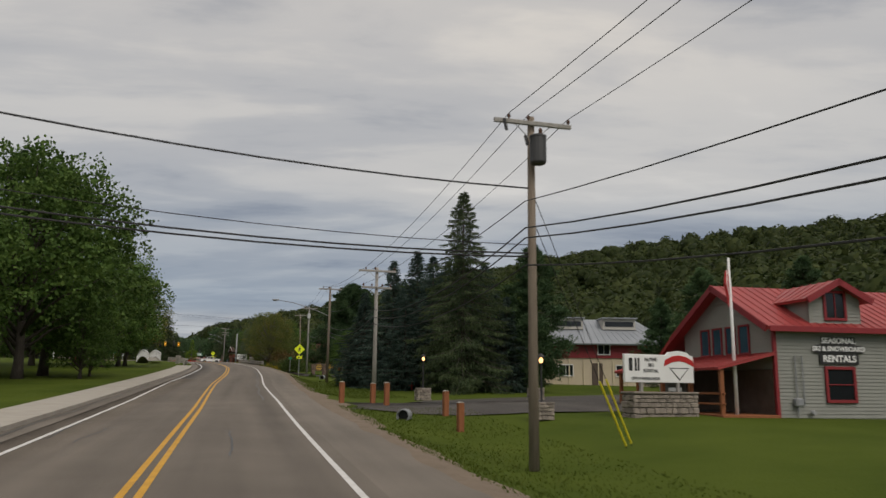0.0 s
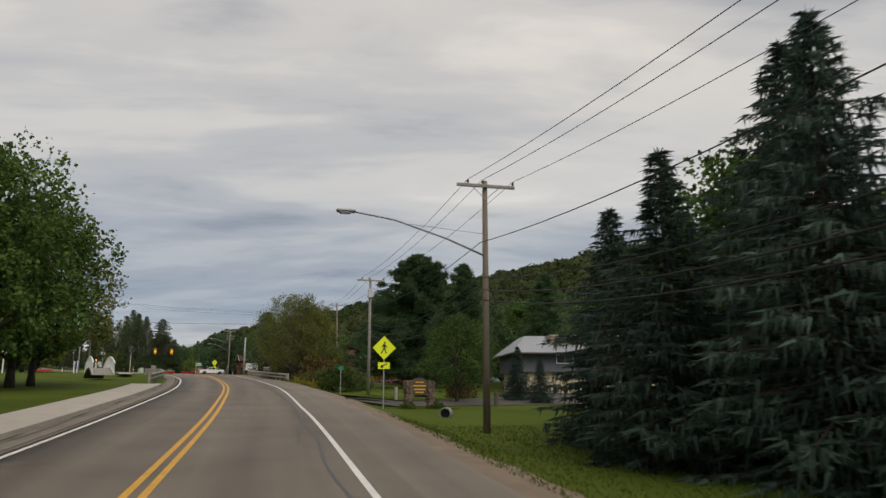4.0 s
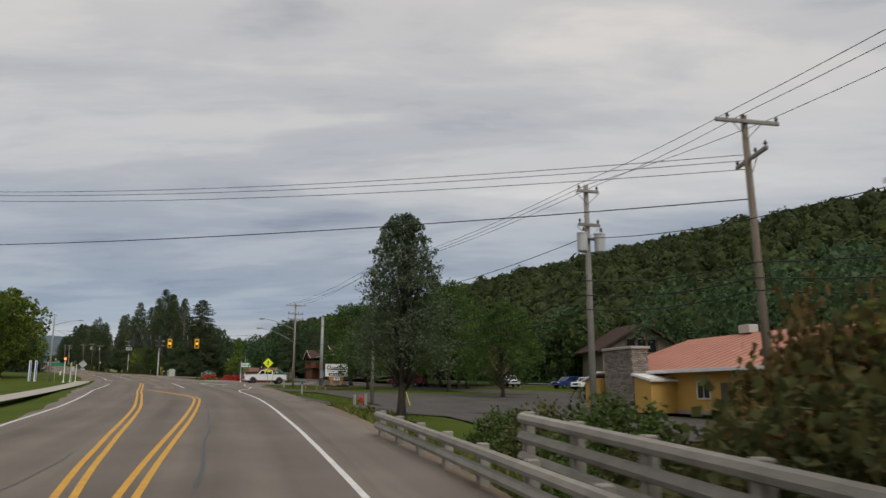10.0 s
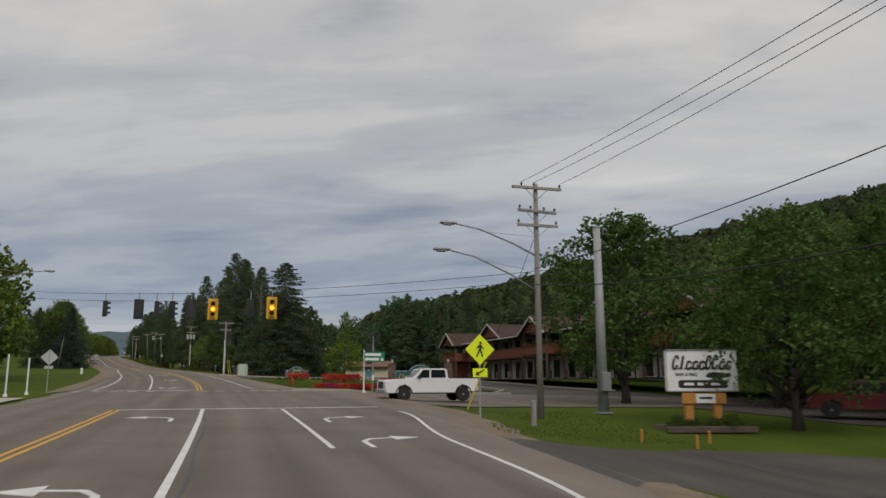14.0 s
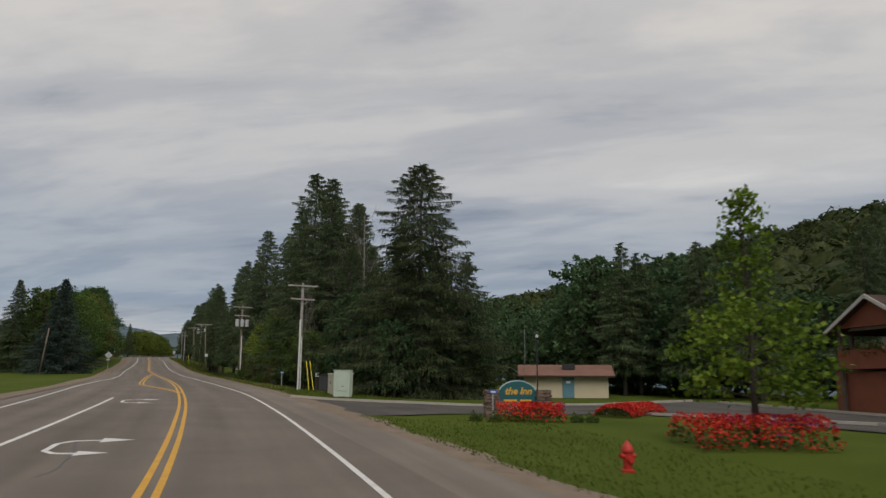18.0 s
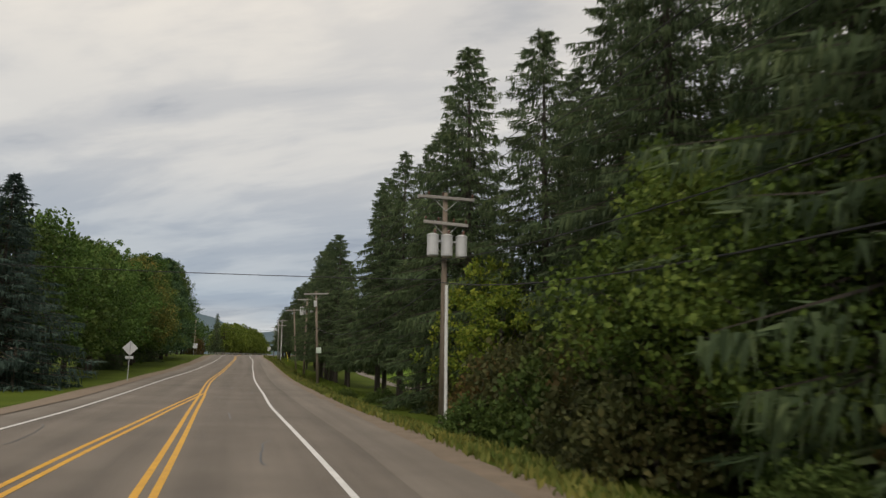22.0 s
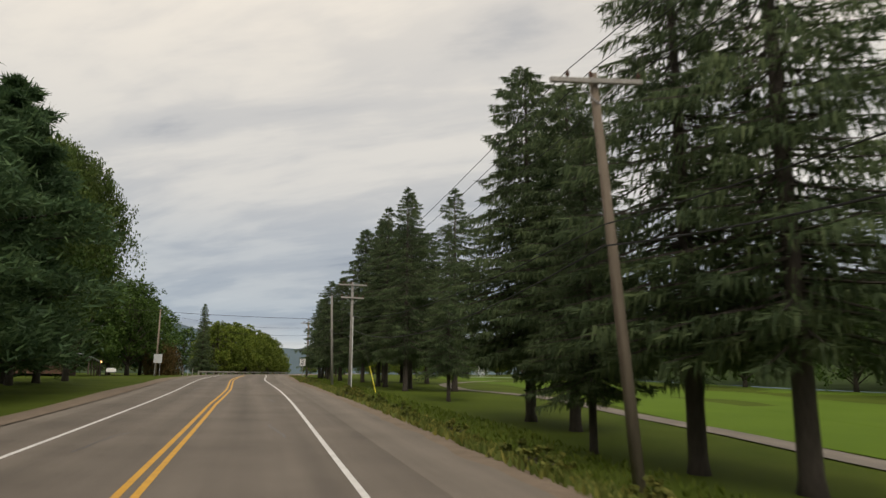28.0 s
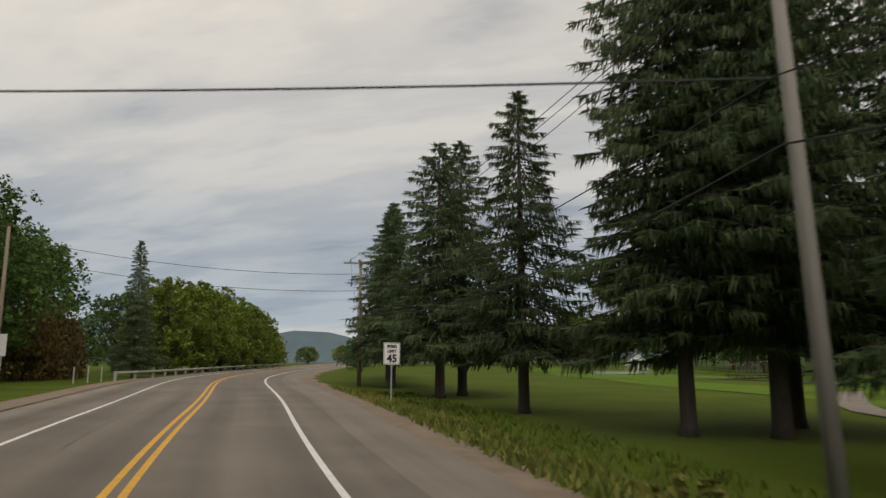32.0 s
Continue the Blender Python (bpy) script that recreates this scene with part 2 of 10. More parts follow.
M["spruce"] = leaves("spruce_needles", (0.043, 0.068, 0.035), (0.077, 0.112, 0.052), (0.14, 0.178, 0.08))
M["blue_spruce"] = leaves("blue_spruce_needles", (0.029, 0.048, 0.041), (0.051, 0.083, 0.068), (0.10, 0.145, 0.112))
# A darker copy of the spruce tones; the deep shade is in the colour.
M["shaded_spruce"] = leaves("shaded_spruce_needles", (0.028, 0.042, 0.021), (0.05, 0.07, 0.032), (0.105, 0.12, 0.05))
M["pine"] = leaves("pine_needles", (0.034, 0.066, 0.032), (0.062, 0.112, 0.05), (0.115, 0.178, 0.072))
M["maple"] = leaves("maple_leaves", (0.036, 0.069, 0.018), (0.069, 0.125, 0.029), (0.129, 0.196, 0.047))
M["lime_leaf"] = leaves("bright_oak_leaves", (0.06, 0.11, 0.014), (0.13, 0.21, 0.024), (0.26, 0.35, 0.045))
M["mid_green"] = leaves("mid_green_leaves", (0.05, 0.085, 0.018), (0.095, 0.145, 0.028), (0.19, 0.24, 0.05))
M["autumn"] = leaves("turning_leaves", (0.075, 0.115, 0.032), (0.145, 0.18, 0.048), (0.30, 0.22, 0.055))
M["russet"] = leaves("russet_leaves", (0.06, 0.06, 0.022), (0.12, 0.085, 0.032), (0.20, 0.115, 0.042))
M["lime"] = leaves("yellow_green_leaves", (0.075, 0.12, 0.02), (0.15, 0.21, 0.03), (0.32, 0.33, 0.05))
M["lime_dark"] = leaves("far_yellow_green_leaves", (0.062, 0.095, 0.016), (0.12, 0.165, 0.027), (0.215, 0.25, 0.048))
M["shrub"] = leaves("shrub_leaves", (0.036, 0.062, 0.017), (0.066, 0.105, 0.025), (0.125, 0.165, 0.045))
M["goldenrod"] = leaves("goldenrod_bloom", (0.07, 0.10, 0.02), (0.16, 0.16, 0.025), (0.62, 0.42, 0.02))
M["olive"] = leaves("olive_scrub_leaves", (0.05, 0.06, 0.025), (0.085, 0.095, 0.035), (0.15, 0.13, 0.05))
M["aspen"] = leaves("grey_green_leaves", (0.06, 0.085, 0.05), (0.10, 0.135, 0.075), (0.17, 0.21, 0.12))
M["forest"] = leaves("hill_forest", (0.022, 0.036, 0.012), (0.043, 0.061, 0.018), (0.082, 0.098, 0.030))
M["forest_floor"] = mat("forest_floor", (0.03, 0.05, 0.018), (0.05, 0.075, 0.025), 0.05, 0.95, world_space=True, spec=0.05)
M["far_wood"] = mat("far_wooded_hill", (0.028, 0.044, 0.024), (0.052, 0.075, 0.04), 0.03, 1.0, world_space=True, fine=0.12, spec=0.05)
# Distance haze is mixed into this blue-grey base colour.
M["hazed_hill"] = mat("hazed_hill", (0.07, 0.105, 0.125), (0.095, 0.135, 0.155), 0.03, 1.0, world_space=True)
M["red_flower"] = leaves("red_begonias", (0.30, 0.014, 0.014), (0.56, 0.036, 0.026), (0.72, 0.09, 0.05))
M["magenta_flower"] = leaves("magenta_petunias", (0.22, 0.02, 0.14), (0.38, 0.03, 0.25), (0.5, 0.08, 0.36))
M["old_wood"] = mat("weathered_pole_wood", (0.27, 0.225, 0.175), (0.15, 0.115, 0.085), 1.5, 0.9, 0.7, stretch=(8, 8, 0.6), vary=0.2)
M["grey_wood"] = mat("silvered_wood", (0.36, 0.345, 0.32), (0.25, 0.235, 0.21), 1.5, 0.9, 0.6, stretch=(8, 8, 0.6), vary=0.15)
M["cedar"] = mat("stained_cedar", (0.33, 0.12, 0.045), (0.22, 0.075, 0.03), 2, 0.75, 0.4, stretch=(5, 5, 1), vary=0.1)
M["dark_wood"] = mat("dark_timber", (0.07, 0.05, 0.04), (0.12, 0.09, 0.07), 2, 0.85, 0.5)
M["rail_wood"] = mat("weathered_rail_timber", (0.33, 0.31, 0.27), (0.20, 0.185, 0.16), 2, 0.9, 0.5, vary=0.15)
M["steel"] = mat("galvanised_steel", (0.37, 0.375, 0.38), (0.28, 0.285, 0.29), 3, 0.65, 0.1, 0.2)
M["dull_steel"] = mat("dull_grey_steel", (0.30, 0.31, 0.32), (0.22, 0.23, 0.24), 3, 0.6, 0.1, 0.3)
M["can_grey"] = mat("transformer_grey", (0.52, 0.53, 0.53), (0.42, 0.43, 0.43), 2, 0.5)
M["can_dark"] = mat("transformer_dark", (0.035, 0.036, 0.038), (0.06, 0.06, 0.06), 2, 0.5)
M["porcelain"] = mat("brown_porcelain", (0.09, 0.045, 0.03), (0.12, 0.06, 0.04), 5, 0.25)
M["cable"] = mat("black_cable", (0.012, 0.012, 0.013), (0.02, 0.02, 0.02), 3, 0.6)
M["pvc"] = mat("white_conduit", (0.72, 0.72, 0.71), (0.6, 0.6, 0.58), 2, 0.5)
M["yellow_plastic"] = mat("yellow_guy_guard", (0.72, 0.62, 0.03), (0.6, 0.5, 0.03), 2, 0.45)
M["black"] = mat("black_metal", (0.018, 0.018, 0.02), (0.03, 0.03, 0.03), 4, 0.5)
M["white"] = mat("white_painted_metal", (0.78, 0.78, 0.77), (0.66, 0.66, 0.64), 2, 0.5)
M["sign_white"] = mat("white_sign_sheet", (0.8, 0.8, 0.79), (0.7, 0.7, 0.69), 1.5, 0.4)
# A weak emission is added to brighten this sheet; the sign is no lamp.
M["sign_lime"] = glow("fluorescent_yellow_green_sheet", (0.62, 0.72, 0.015), 0.12)
M["sign_green"] = mat("green_sign_sheet", (0.01, 0.22, 0.10), (0.012, 0.18, 0.085), 2, 0.4)
M["sign_back"] = mat("bare_aluminium_sign_back", (0.50, 0.51, 0.51), (0.42, 0.43, 0.43), 3, 0.55, 0, 0.4)
M["signal_yellow"] = mat("signal_yellow", (0.72, 0.42, 0.02), (0.6, 0.34, 0.02), 2, 0.5)
M["amber"] = glow("lit_amber_lens", (1.0, 0.36, 0.03), 2.6)
M["red_lamp"] = glow("lit_red_lens", (1.0, 0.12, 0.02), 5.0)
M["dark_lens"] = mat("unlit_lens", (0.02, 0.02, 0.02), (0.03, 0.03, 0.03), 3, 0.2)
M["warm_bulb"] = glow("lit_lamp_globe", (1.0, 0.55, 0.22), 2.2)
M["white_bulb"] = mat("lamp_glass", (0.75, 0.76, 0.75), (0.68, 0.69, 0.68), 2, 0.25)
M["glass"] = mat("window_glass", (0.012, 0.014, 0.016), (0.02, 0.022, 0.024), 0.7, 0.06)
M["blue_glass"] = mat("blue_reflecting_glass", (0.02, 0.05, 0.075), (0.05, 0.11, 0.15), 0.7, 0.06)
M["siding_grey"] = mat("grey_green_siding", (0.27, 0.275, 0.245), (0.23, 0.235, 0.21), 1.2, 0.75, 0.15, vary=0.05)
M["red_trim"] = mat("dark_red_trim", (0.26, 0.022, 0.028), (0.2, 0.018, 0.022), 2, 0.55)
M["red_roof"] = mat("red_metal_roof", (0.36, 0.055, 0.05), (0.27, 0.035, 0.035), 0.8, 0.42, 0.05)
M["grey_roof"] = mat("grey_metal_roof", (0.30, 0.32, 0.35), (0.24, 0.26, 0.28), 0.8, 0.45, 0.05)
M["green_roof"] = mat("grey_green_metal_roof", (0.20, 0.26, 0.25), (0.16, 0.21, 0.2), 0.8, 0.5)
M["rust_roof"] = mat("terracotta_metal_roof", (0.46, 0.20, 0.135), (0.38, 0.155, 0.10), 0.6, 0.55, 0.1)
M["brown_roof"] = mat("brown_shingle_roof", (0.055, 0.036, 0.030), (0.085, 0.058, 0.05), 0.9, 0.9, 0.6, fine=12, spec=0.05)
M["rust_shingle"] = mat("rusty_brown_shingles", (0.15, 0.075, 0.055), (0.22, 0.12, 0.09), 0.9, 0.9, 0.6, fine=12)
M["ochre"] = mat("ochre_render", (0.55, 0.34, 0.085), (0.47, 0.285, 0.07), 0.8, 0.85, 0.2)
M["cream"] = mat("cream_render", (0.60, 0.52, 0.37), (0.52, 0.45, 0.31), 0.8, 0.85, 0.2)
M["beige"] = mat("beige_panels", (0.55, 0.47, 0.34), (0.47, 0.40, 0.29), 0.8, 0.85, 0.2)
M["old_stucco"] = mat("weathered_tan_stucco", (0.20, 0.175, 0.13), (0.15, 0.13, 0.095), 1.0, 0.9, 0.3)
M["stucco"] = mat("pale_stucco", (0.52, 0.50, 0.46), (0.44, 0.42, 0.38), 1.0, 0.9, 0.2)
M["slate_blue"] = mat("slate_siding", (0.09, 0.10, 0.115), (0.12, 0.13, 0.145), 1.2, 0.8, 0.15)
M["hotel_red"] = mat("rust_stained_boards", (0.24, 0.075, 0.038), (0.17, 0.052, 0.028), 1.4, 0.8, 0.3)
M["house_brown"] = mat("brown_stained_boards", (0.13, 0.068, 0.042), (0.09, 0.046, 0.03), 1.4, 0.8, 0.3)
M["teal"] = mat("deep_teal_sign_paint", (0.012, 0.11, 0.12), (0.014, 0.09, 0.10), 1.5, 0.5)
M["pale_edge"] = mat("pale_teal_edge", (0.42, 0.55, 0.55), (0.35, 0.47, 0.47), 2, 0.5)
M["gold"] = mat("gilded_letters", (0.80, 0.52, 0.10), (0.70, 0.42, 0.06), 4, 0.32, 0, 0.35)
M["door_blue"] = mat("blue_grey_door", (0.11, 0.24, 0.30), (0.09, 0.2, 0.25), 2, 0.6)
M["stone"] = mat("field_stone", (0.30, 0.26, 0.215), (0.20, 0.17, 0.145), 3, 0.95, 0.6, vary=0.3)
M["brown_stone"] = mat("brown_ledge_stone", (0.20, 0.145, 0.11), (0.13, 0.095, 0.075), 3, 0.95, 0.6, vary=0.35)
M["mortar"] = mat("mortar", (0.13, 0.115, 0.10), (0.09, 0.08, 0.07), 4, 0.95, 0.5)
M["timber_end"] = mat("orange_timber", (0.52, 0.24, 0.05), (0.42, 0.18, 0.04), 2, 0.7, 0.3)
M["car_white"] = mat("white_car_paint", (0.78, 0.78, 0.78), (0.74, 0.74, 0.74), 0.5, 0.25, coat=0.6)
M["car_red"] = mat("maroon_car_paint", (0.13, 0.012, 0.016), (0.11, 0.01, 0.014), 0.5, 0.25, coat=0.6)
M["car_silver"] = mat("silver_car_paint", (0.55, 0.56, 0.57), (0.5, 0.51, 0.52), 0.5, 0.25, 0, 0.3, coat=0.6)
M["car_blue"] = mat("blue_car_paint", (0.02, 0.05, 0.2), (0.02, 0.045, 0.17), 0.5, 0.25, coat=0.6)
M["tyre"] = mat("tyre_rubber", (0.02, 0.02, 0.02), (0.03, 0.03, 0.03), 6, 0.9)
M["rim"] = mat("alloy_rim", (0.5, 0.5, 0.51), (0.42, 0.42, 0.43), 3, 0.35, 0, 0.8)
M["tail"] = mat("red_lens", (0.4, 0.01, 0.012), (0.35, 0.01, 0.01), 3, 0.2)
M["head"] = mat("clear_lens", (0.7, 0.7, 0.7), (0.6, 0.6, 0.62), 3, 0.15)
M["hydrant"] = mat("hydrant_red", (0.5, 0.03, 0.02), (0.4, 0.025, 0.018), 4, 0.5)
M["box_green"] = mat("pale_green_cabinet", (0.52, 0.60, 0.52), (0.45, 0.53, 0.45), 1.2, 0.5)
M["box_tan"] = mat("tan_cabinet", (0.60, 0.57, 0.45), (0.52, 0.49, 0.38), 1.2, 0.5)
M["blue"] = mat("blue_marker", (0.03, 0.12, 0.42), (0.03, 0.1, 0.36), 3, 0.5)
M["purple"] = mat("purple_sign_panel", (0.10, 0.08, 0.32), (0.08, 0.06, 0.26), 3, 0.5)
M["red_sign"] = mat("red_sign_panel", (0.45, 0.02, 0.02), (0.38, 0.02, 0.02), 3, 0.5)
M["pond"] = mat("pond_water", (0.02, 0.03, 0.022), (0.03, 0.042, 0.03), 0.6, 0.3)
M["spray"] = mat("fountain_spray", (0.85, 0.87, 0.88), (0.8, 0.82, 0.83), 4, 0.5)
M["fairway"] = mat("fairway_grass", (0.072, 0.125, 0.014), (0.10, 0.16, 0.020), 0.12, 0.9, 0.4, world_space=True, fine=10, spec=0.05)

# ---- the road's line: places are (s along, d to the right, h above the road) ----
ROAD = [
    (18.5, -77.8, -2.6), (12.2, -51.5, -1.7), (6.0, -25.1, -0.8), (-0.3, 1.3, 0.0),
    (-6.7, 27.6, 0.9), (-12.9, 54.0, 2.0), (-18.7, 80.4, 3.3), (-25.5, 106.7, 4.5),
    (-33.8, 132.5, 5.7), (-42.8, 158.0, 6.7), (-53.0, 183.1, 7.5), (-64.3, 207.7, 8.2),
    (-76.3, 232.0, 8.9), (-89.0, 256.0, 9.6), (-103.0, 279.2, 10.5), (-118.2, 301.6, 11.4),
    (-134.3, 323.4, 12.2), (-150.6, 345.0, 13.0), (-166.9, 366.7, 14.0), (-182.8, 388.6, 15.1),
    (-198.7, 410.5, 16.4), (-214.7, 432.4, 17.8), (-231.0, 454.0, 19.2), (-247.4, 475.7, 20.5),
    (-262.7, 498.0, 21.6), (-276.0, 521.6, 22.6), (-287.4, 546.2, 23.6), (-298.0, 571.1, 24.6),
    (-308.4, 596.1, 25.6), (-318.5, 621.2, 26.6), (-328.6, 646.3, 27.6), (-338.7, 671.4, 28.7),
]
STEP, S0 = 840 / 31, -80.0
KN = np.array(ROAD)
KN = np.vstack([2 * KN[0] - KN[1], KN, 2 * KN[-1] - KN[-2]])


def line(s):
    """Middle line at s: place and its change."""
    u = min(max((s - S0) / STEP, 0.0), 30.9999)
    i, f = int(u), u - int(u)
    a, b, c, d = KN[i], KN[i + 1], KN[i + 2], KN[i + 3]
    p = b + 0.5 * f * (c - a + f * (2 * a - 5 * b + 4 * c - d + f * (3 * (b - c) + d - a)))
    v = 0.5 * (c - a) + f * (2 * a - 5 * b + 4 * c - d) + 1.5 * f * f * (3 * (b - c) + d - a)
    if s > 760 or s < S0:
        p = p + v / STEP * (s - (760 if s > 760 else S0))
    return p, v


def W(s, d, h=0.0):
    p, v = line(s)
    k = math.hypot(v[0], v[1])
    if 519 < s < 585 and abs(d) < 10.5:  # the bend begins gently
        d += 0.8 * math.sin(math.pi * (s - 519) / 66) ** 2 * min(1.0, (10.5 - abs(d)) / 5.0)
    return Vector((p[0] + v[1] / k * d, p[1] - v[0] / k * d, p[2] + h))


def yaw(s):
    v = line(s)[1]
    return math.degrees(math.atan2(-v[0], v[1]))


def P(s, d, h=0.0, turn=0.0):
    """Pose at a place: x to the road's right, y along it, turned by turn degrees."""
    w = W(s, d, h)
    return pose(w.x, w.y, w.z, 0, 0, yaw(s) + turn)


def tab(x, rows):
    return float(np.interp(x, [r[0] for r in rows], [r[1] for r in rows]))


RIGHT_Z = [(-80, -0.7), (26, -0.7), (36, -0.15), (43, -0.15), (50, -0.4), (60, -0.6), (110, -0.7), (135, -1.0), (148, -1.5), (160, -1.0), (175, -0.6), (197, -0.75), (212, -0.5), (225, -0.3), (250, -0.25), (262, -0.34), (296, -0.34), (304, -0.2), (315, -0.15), (340, -0.3), (380, -0.6), (420, -0.8), (480, -0.6), (520, -0.4), (560, -0.3), (760, -0.2)]
FIELD_Z = [(-80, 0.0), (40, 0.0), (55, -0.3), (70, -0.6), (115, -0.7), (150, -1.3), (165, -1.1), (185, -1.1), (200, -0.9), (215, -0.6), (235, -0.3), (260, -0.3), (300, -0.3), (318, -0.45), (332, -0.95), (360, -0.8), (420, -1.1), (470, -0.9), (500, -0.35), (560, -0.3), (760, -0.2)]
LEFT_Z = [(-80, 0.0), (130, -0.1), (150, -0.6), (165, -0.3), (250, -0.2), (400, -0.3), (760, -0.2)]
RIGHT_EDGE = [(-80, 4.0), (90, 4.0), (120, 4.2), (140, 3.6), (160, 4.2), (190, 5.2), (205, 6.0), (225, 7.6), (232, 9.0), (262, 9.0), (268, 5.6), (300, 4.6), (340, 4.2), (360, 4.6), (760, 4.4)]
LEFT_EDGE = [(-80, -6.2), (130, -6.0), (170, -7.2), (205, -9.6), (250, -10.0), (275, -10.2), (310, -9.6), (345, -8.2), (380, -7.2), (420, -7.2), (760, -7.0)]


def ground(s, d):
    """Ground height above the road at (s, d)."""
    re, le = tab(s, RIGHT_EDGE), tab(s, LEFT_EDGE)
    if d > re:
        k = min((d - re) / 3.5, 1.0)
        f = min(max((d - 8.5) / 8.0, 0.0), 1.0)
        f = f * f * (3 - 2 * f)
        z = (tab(s, RIGHT_Z) * (1 - f) + tab(s, FIELD_Z) * f) * k * k * (3 - 2 * k)
        z += 0.05 * math.sin(s * 0.21 + d * 0.13) * k
        if d > 50:
            z += 0.02 * (d - 50)
        return z
    if d < le:
        k = min((le - d) / 3.0, 1.0)
        return tab(s, LEFT_Z) * k + 0.06 * math.sin(s * 0.17 + d * 0.19) * k
    return 0.0


def G(s, d, sink=0.0):
    return ground(s, d) - sink


# ---- mesh building ----
class Build:
    """Gathers vertices and faces of one mesh."""

    def __init__(self):
        self.v, self.f, self.uv = [], [], None

    def add(self, verts, faces):
        k = len(self.v)
        self.v.extend(tuple(p) for p in verts)
        self.f.extend(tuple(i + k for i in q) for q in faces)
        return self

    def box(self, c, size, bevel=0.0, turn=0.0, m=None):
        """A box by its middle and size, its edges cut by bevel."""
        x, y, z = (v / 2 for v in size)
        b = min(bevel, x * 0.9, y * 0.9, z * 0.9)
        if b <= 0:
            vs = [(i * x, j * y, k * z) for i in (-1, 1) for j in (-1, 1) for k in (-1, 1)]
            fs = [(0, 1, 3, 2), (4, 6, 7, 5), (0, 4, 5, 1), (2, 3, 7, 6), (0, 2, 6, 4), (1, 5, 7, 3)]
        else:
            ring = lambda u, w: [(-u + b, -w), (u - b, -w), (u, -w + b), (u, w - b), (u - b, w), (-u + b, w), (-u, w - b), (-u, -w + b)]
            inner = lambda u, w: [(-u + b, -w + b), (u - b, -w + b), (u - b, -w + b), (u - b, w - b), (u - b, w - b), (-u + b, w - b), (-u + b, w - b), (-u + b, -w + b)]
            vs = [(p[0], p[1], zz) for zz in (-z + b, z - b) for p in ring(x, y)]
            fs = [(i, (i + 1) % 8, 8 + (i + 1) % 8, 8 + i) for i in range(8)]
            q = [(-x + b, -y + b), (x - b, -y + b), (x - b, y - b), (-x + b, y - b)]
            vs += [(*p, -z) for p in q] + [(*p, z) for p in q]
            fs += [(19, 18, 17, 16), (20, 21, 22, 23)]
            for k, (base, top) in enumerate(((0, 16), (8, 20))):
                for j in range(4):
                    a, bb = base + 2 * j, base + 2 * j + 1
                    e = (a, bb, top + (j + 1) % 4, top + j)
                    t = (bb, base + (2 * j + 2) % 8, top + (j + 1) % 4)
                    fs += [e, t] if k else [e[::-1], t[::-1]]
        mt = (Matrix.Translation(c) @ Matrix.Rotation(radians(turn), 4, "Z")) if m is None else m @ Matrix.Translation(c)
        return self.add([mt @ Vector(p) for p in vs], fs)

    def tube(self, pts, radii, n=8, cap=True):
        """A round bar along points, with a radius for each."""
        pts = [Vector(p) for p in pts]
        if isinstance(radii, (int, float)):
            radii = [radii] * len(pts)
        vs, fs = [], []
        for i, p in enumerate(pts):
            t = (pts[min(i + 1, len(pts) - 1)] - pts[max(i - 1, 0)]).normalized()
            u = t.cross(Vector((0, 0, 1)) if abs(t.z) < 0.9 else Vector((1, 0, 0))).normalized()
            w = t.cross(u)
            vs += [p + (u * math.cos(a) + w * math.sin(a)) * radii[i] for a in (math.tau * k / n for k in range(n))]
        for i in range(len(pts) - 1):
            fs += [(i * n + k, i * n + (k + 1) % n, (i + 1) * n + (k + 1) % n, (i + 1) * n + k) for k in range(n)]
        if cap:
            fs += [tuple(range(n - 1, -1, -1)), tuple(range((len(pts) - 1) * n, len(pts) * n))]
        return self.add(vs, fs)

    def prism(self, poly, depth, m=None, axis="y"):
        """A flat outline (u, w) given depth; upright in x-z unless axis is z."""
        n = len(poly)
        if axis == "y":
            vs = [(u, -depth / 2, w) for u, w in poly] + [(u, depth / 2, w) for u, w in poly]
        else:
            vs = [(u, w, 0) for u, w in poly] + [(u, w, depth) for u, w in poly]
        fs = [tuple(range(n)), tuple(range(2 * n - 1, n - 1, -1))] + [((i + 1) % n, i, n + i, n + (i + 1) % n) for i in range(n)]
        return self.add([m @ Vector(p) for p in vs] if m else vs, fs)

    def lathe(self, prof, n=12, m=None):
        """A turned form from (radius, height) pairs."""
        vs = [(r * math.cos(math.tau * k / n), r * math.sin(math.tau * k / n), z) for r, z in prof for k in range(n)]
        fs = [(i * n + k, i * n + (k + 1) % n, (i + 1) * n + (k + 1) % n, (i + 1) * n + k) for i in range(len(prof) - 1) for k in range(n)]
        fs += [tuple(range(n - 1, -1, -1)), tuple(range((len(prof) - 1) * n, len(prof) * n))]
        return self.add([m @ Vector(p) for p in vs] if m else vs, fs)

    def mesh(self, name, material, smooth=False):
        me = bpy.data.meshes.new(name)
        me.from_pydata(self.v, [], self.f)
        if self.uv:
            lay = me.uv_layers.new(name="UVMap")
            co = np.array([self.uv[i] for q in self.f for i in q], dtype=np.float32)
            lay.data.foreach_set("uv", co.ravel())
        for one in material if isinstance(material, (list, tuple)) else (material,):
            me.materials.append(one)
        if smooth:
            me.polygons.foreach_set("use_smooth", [True] * len(me.polygons))
        me.update()
        return me


def part(name, b, material, parent=None, label="", smooth=False, m=None):
    ob = new(name, b.mesh(name, material, smooth))
    if parent is not None:
        ob.parent = parent
    if m is not None:
        ob.matrix_basis = m
    if label:
        ob["label"] = label
    return ob


def piece(name, me, parent, m, label=""):
    """One more object on a mesh that is there already."""
    ob = new(name, me)
    ob.parent, ob.matrix_basis = parent, m
    if label:
        ob["label"] = label
    return ob


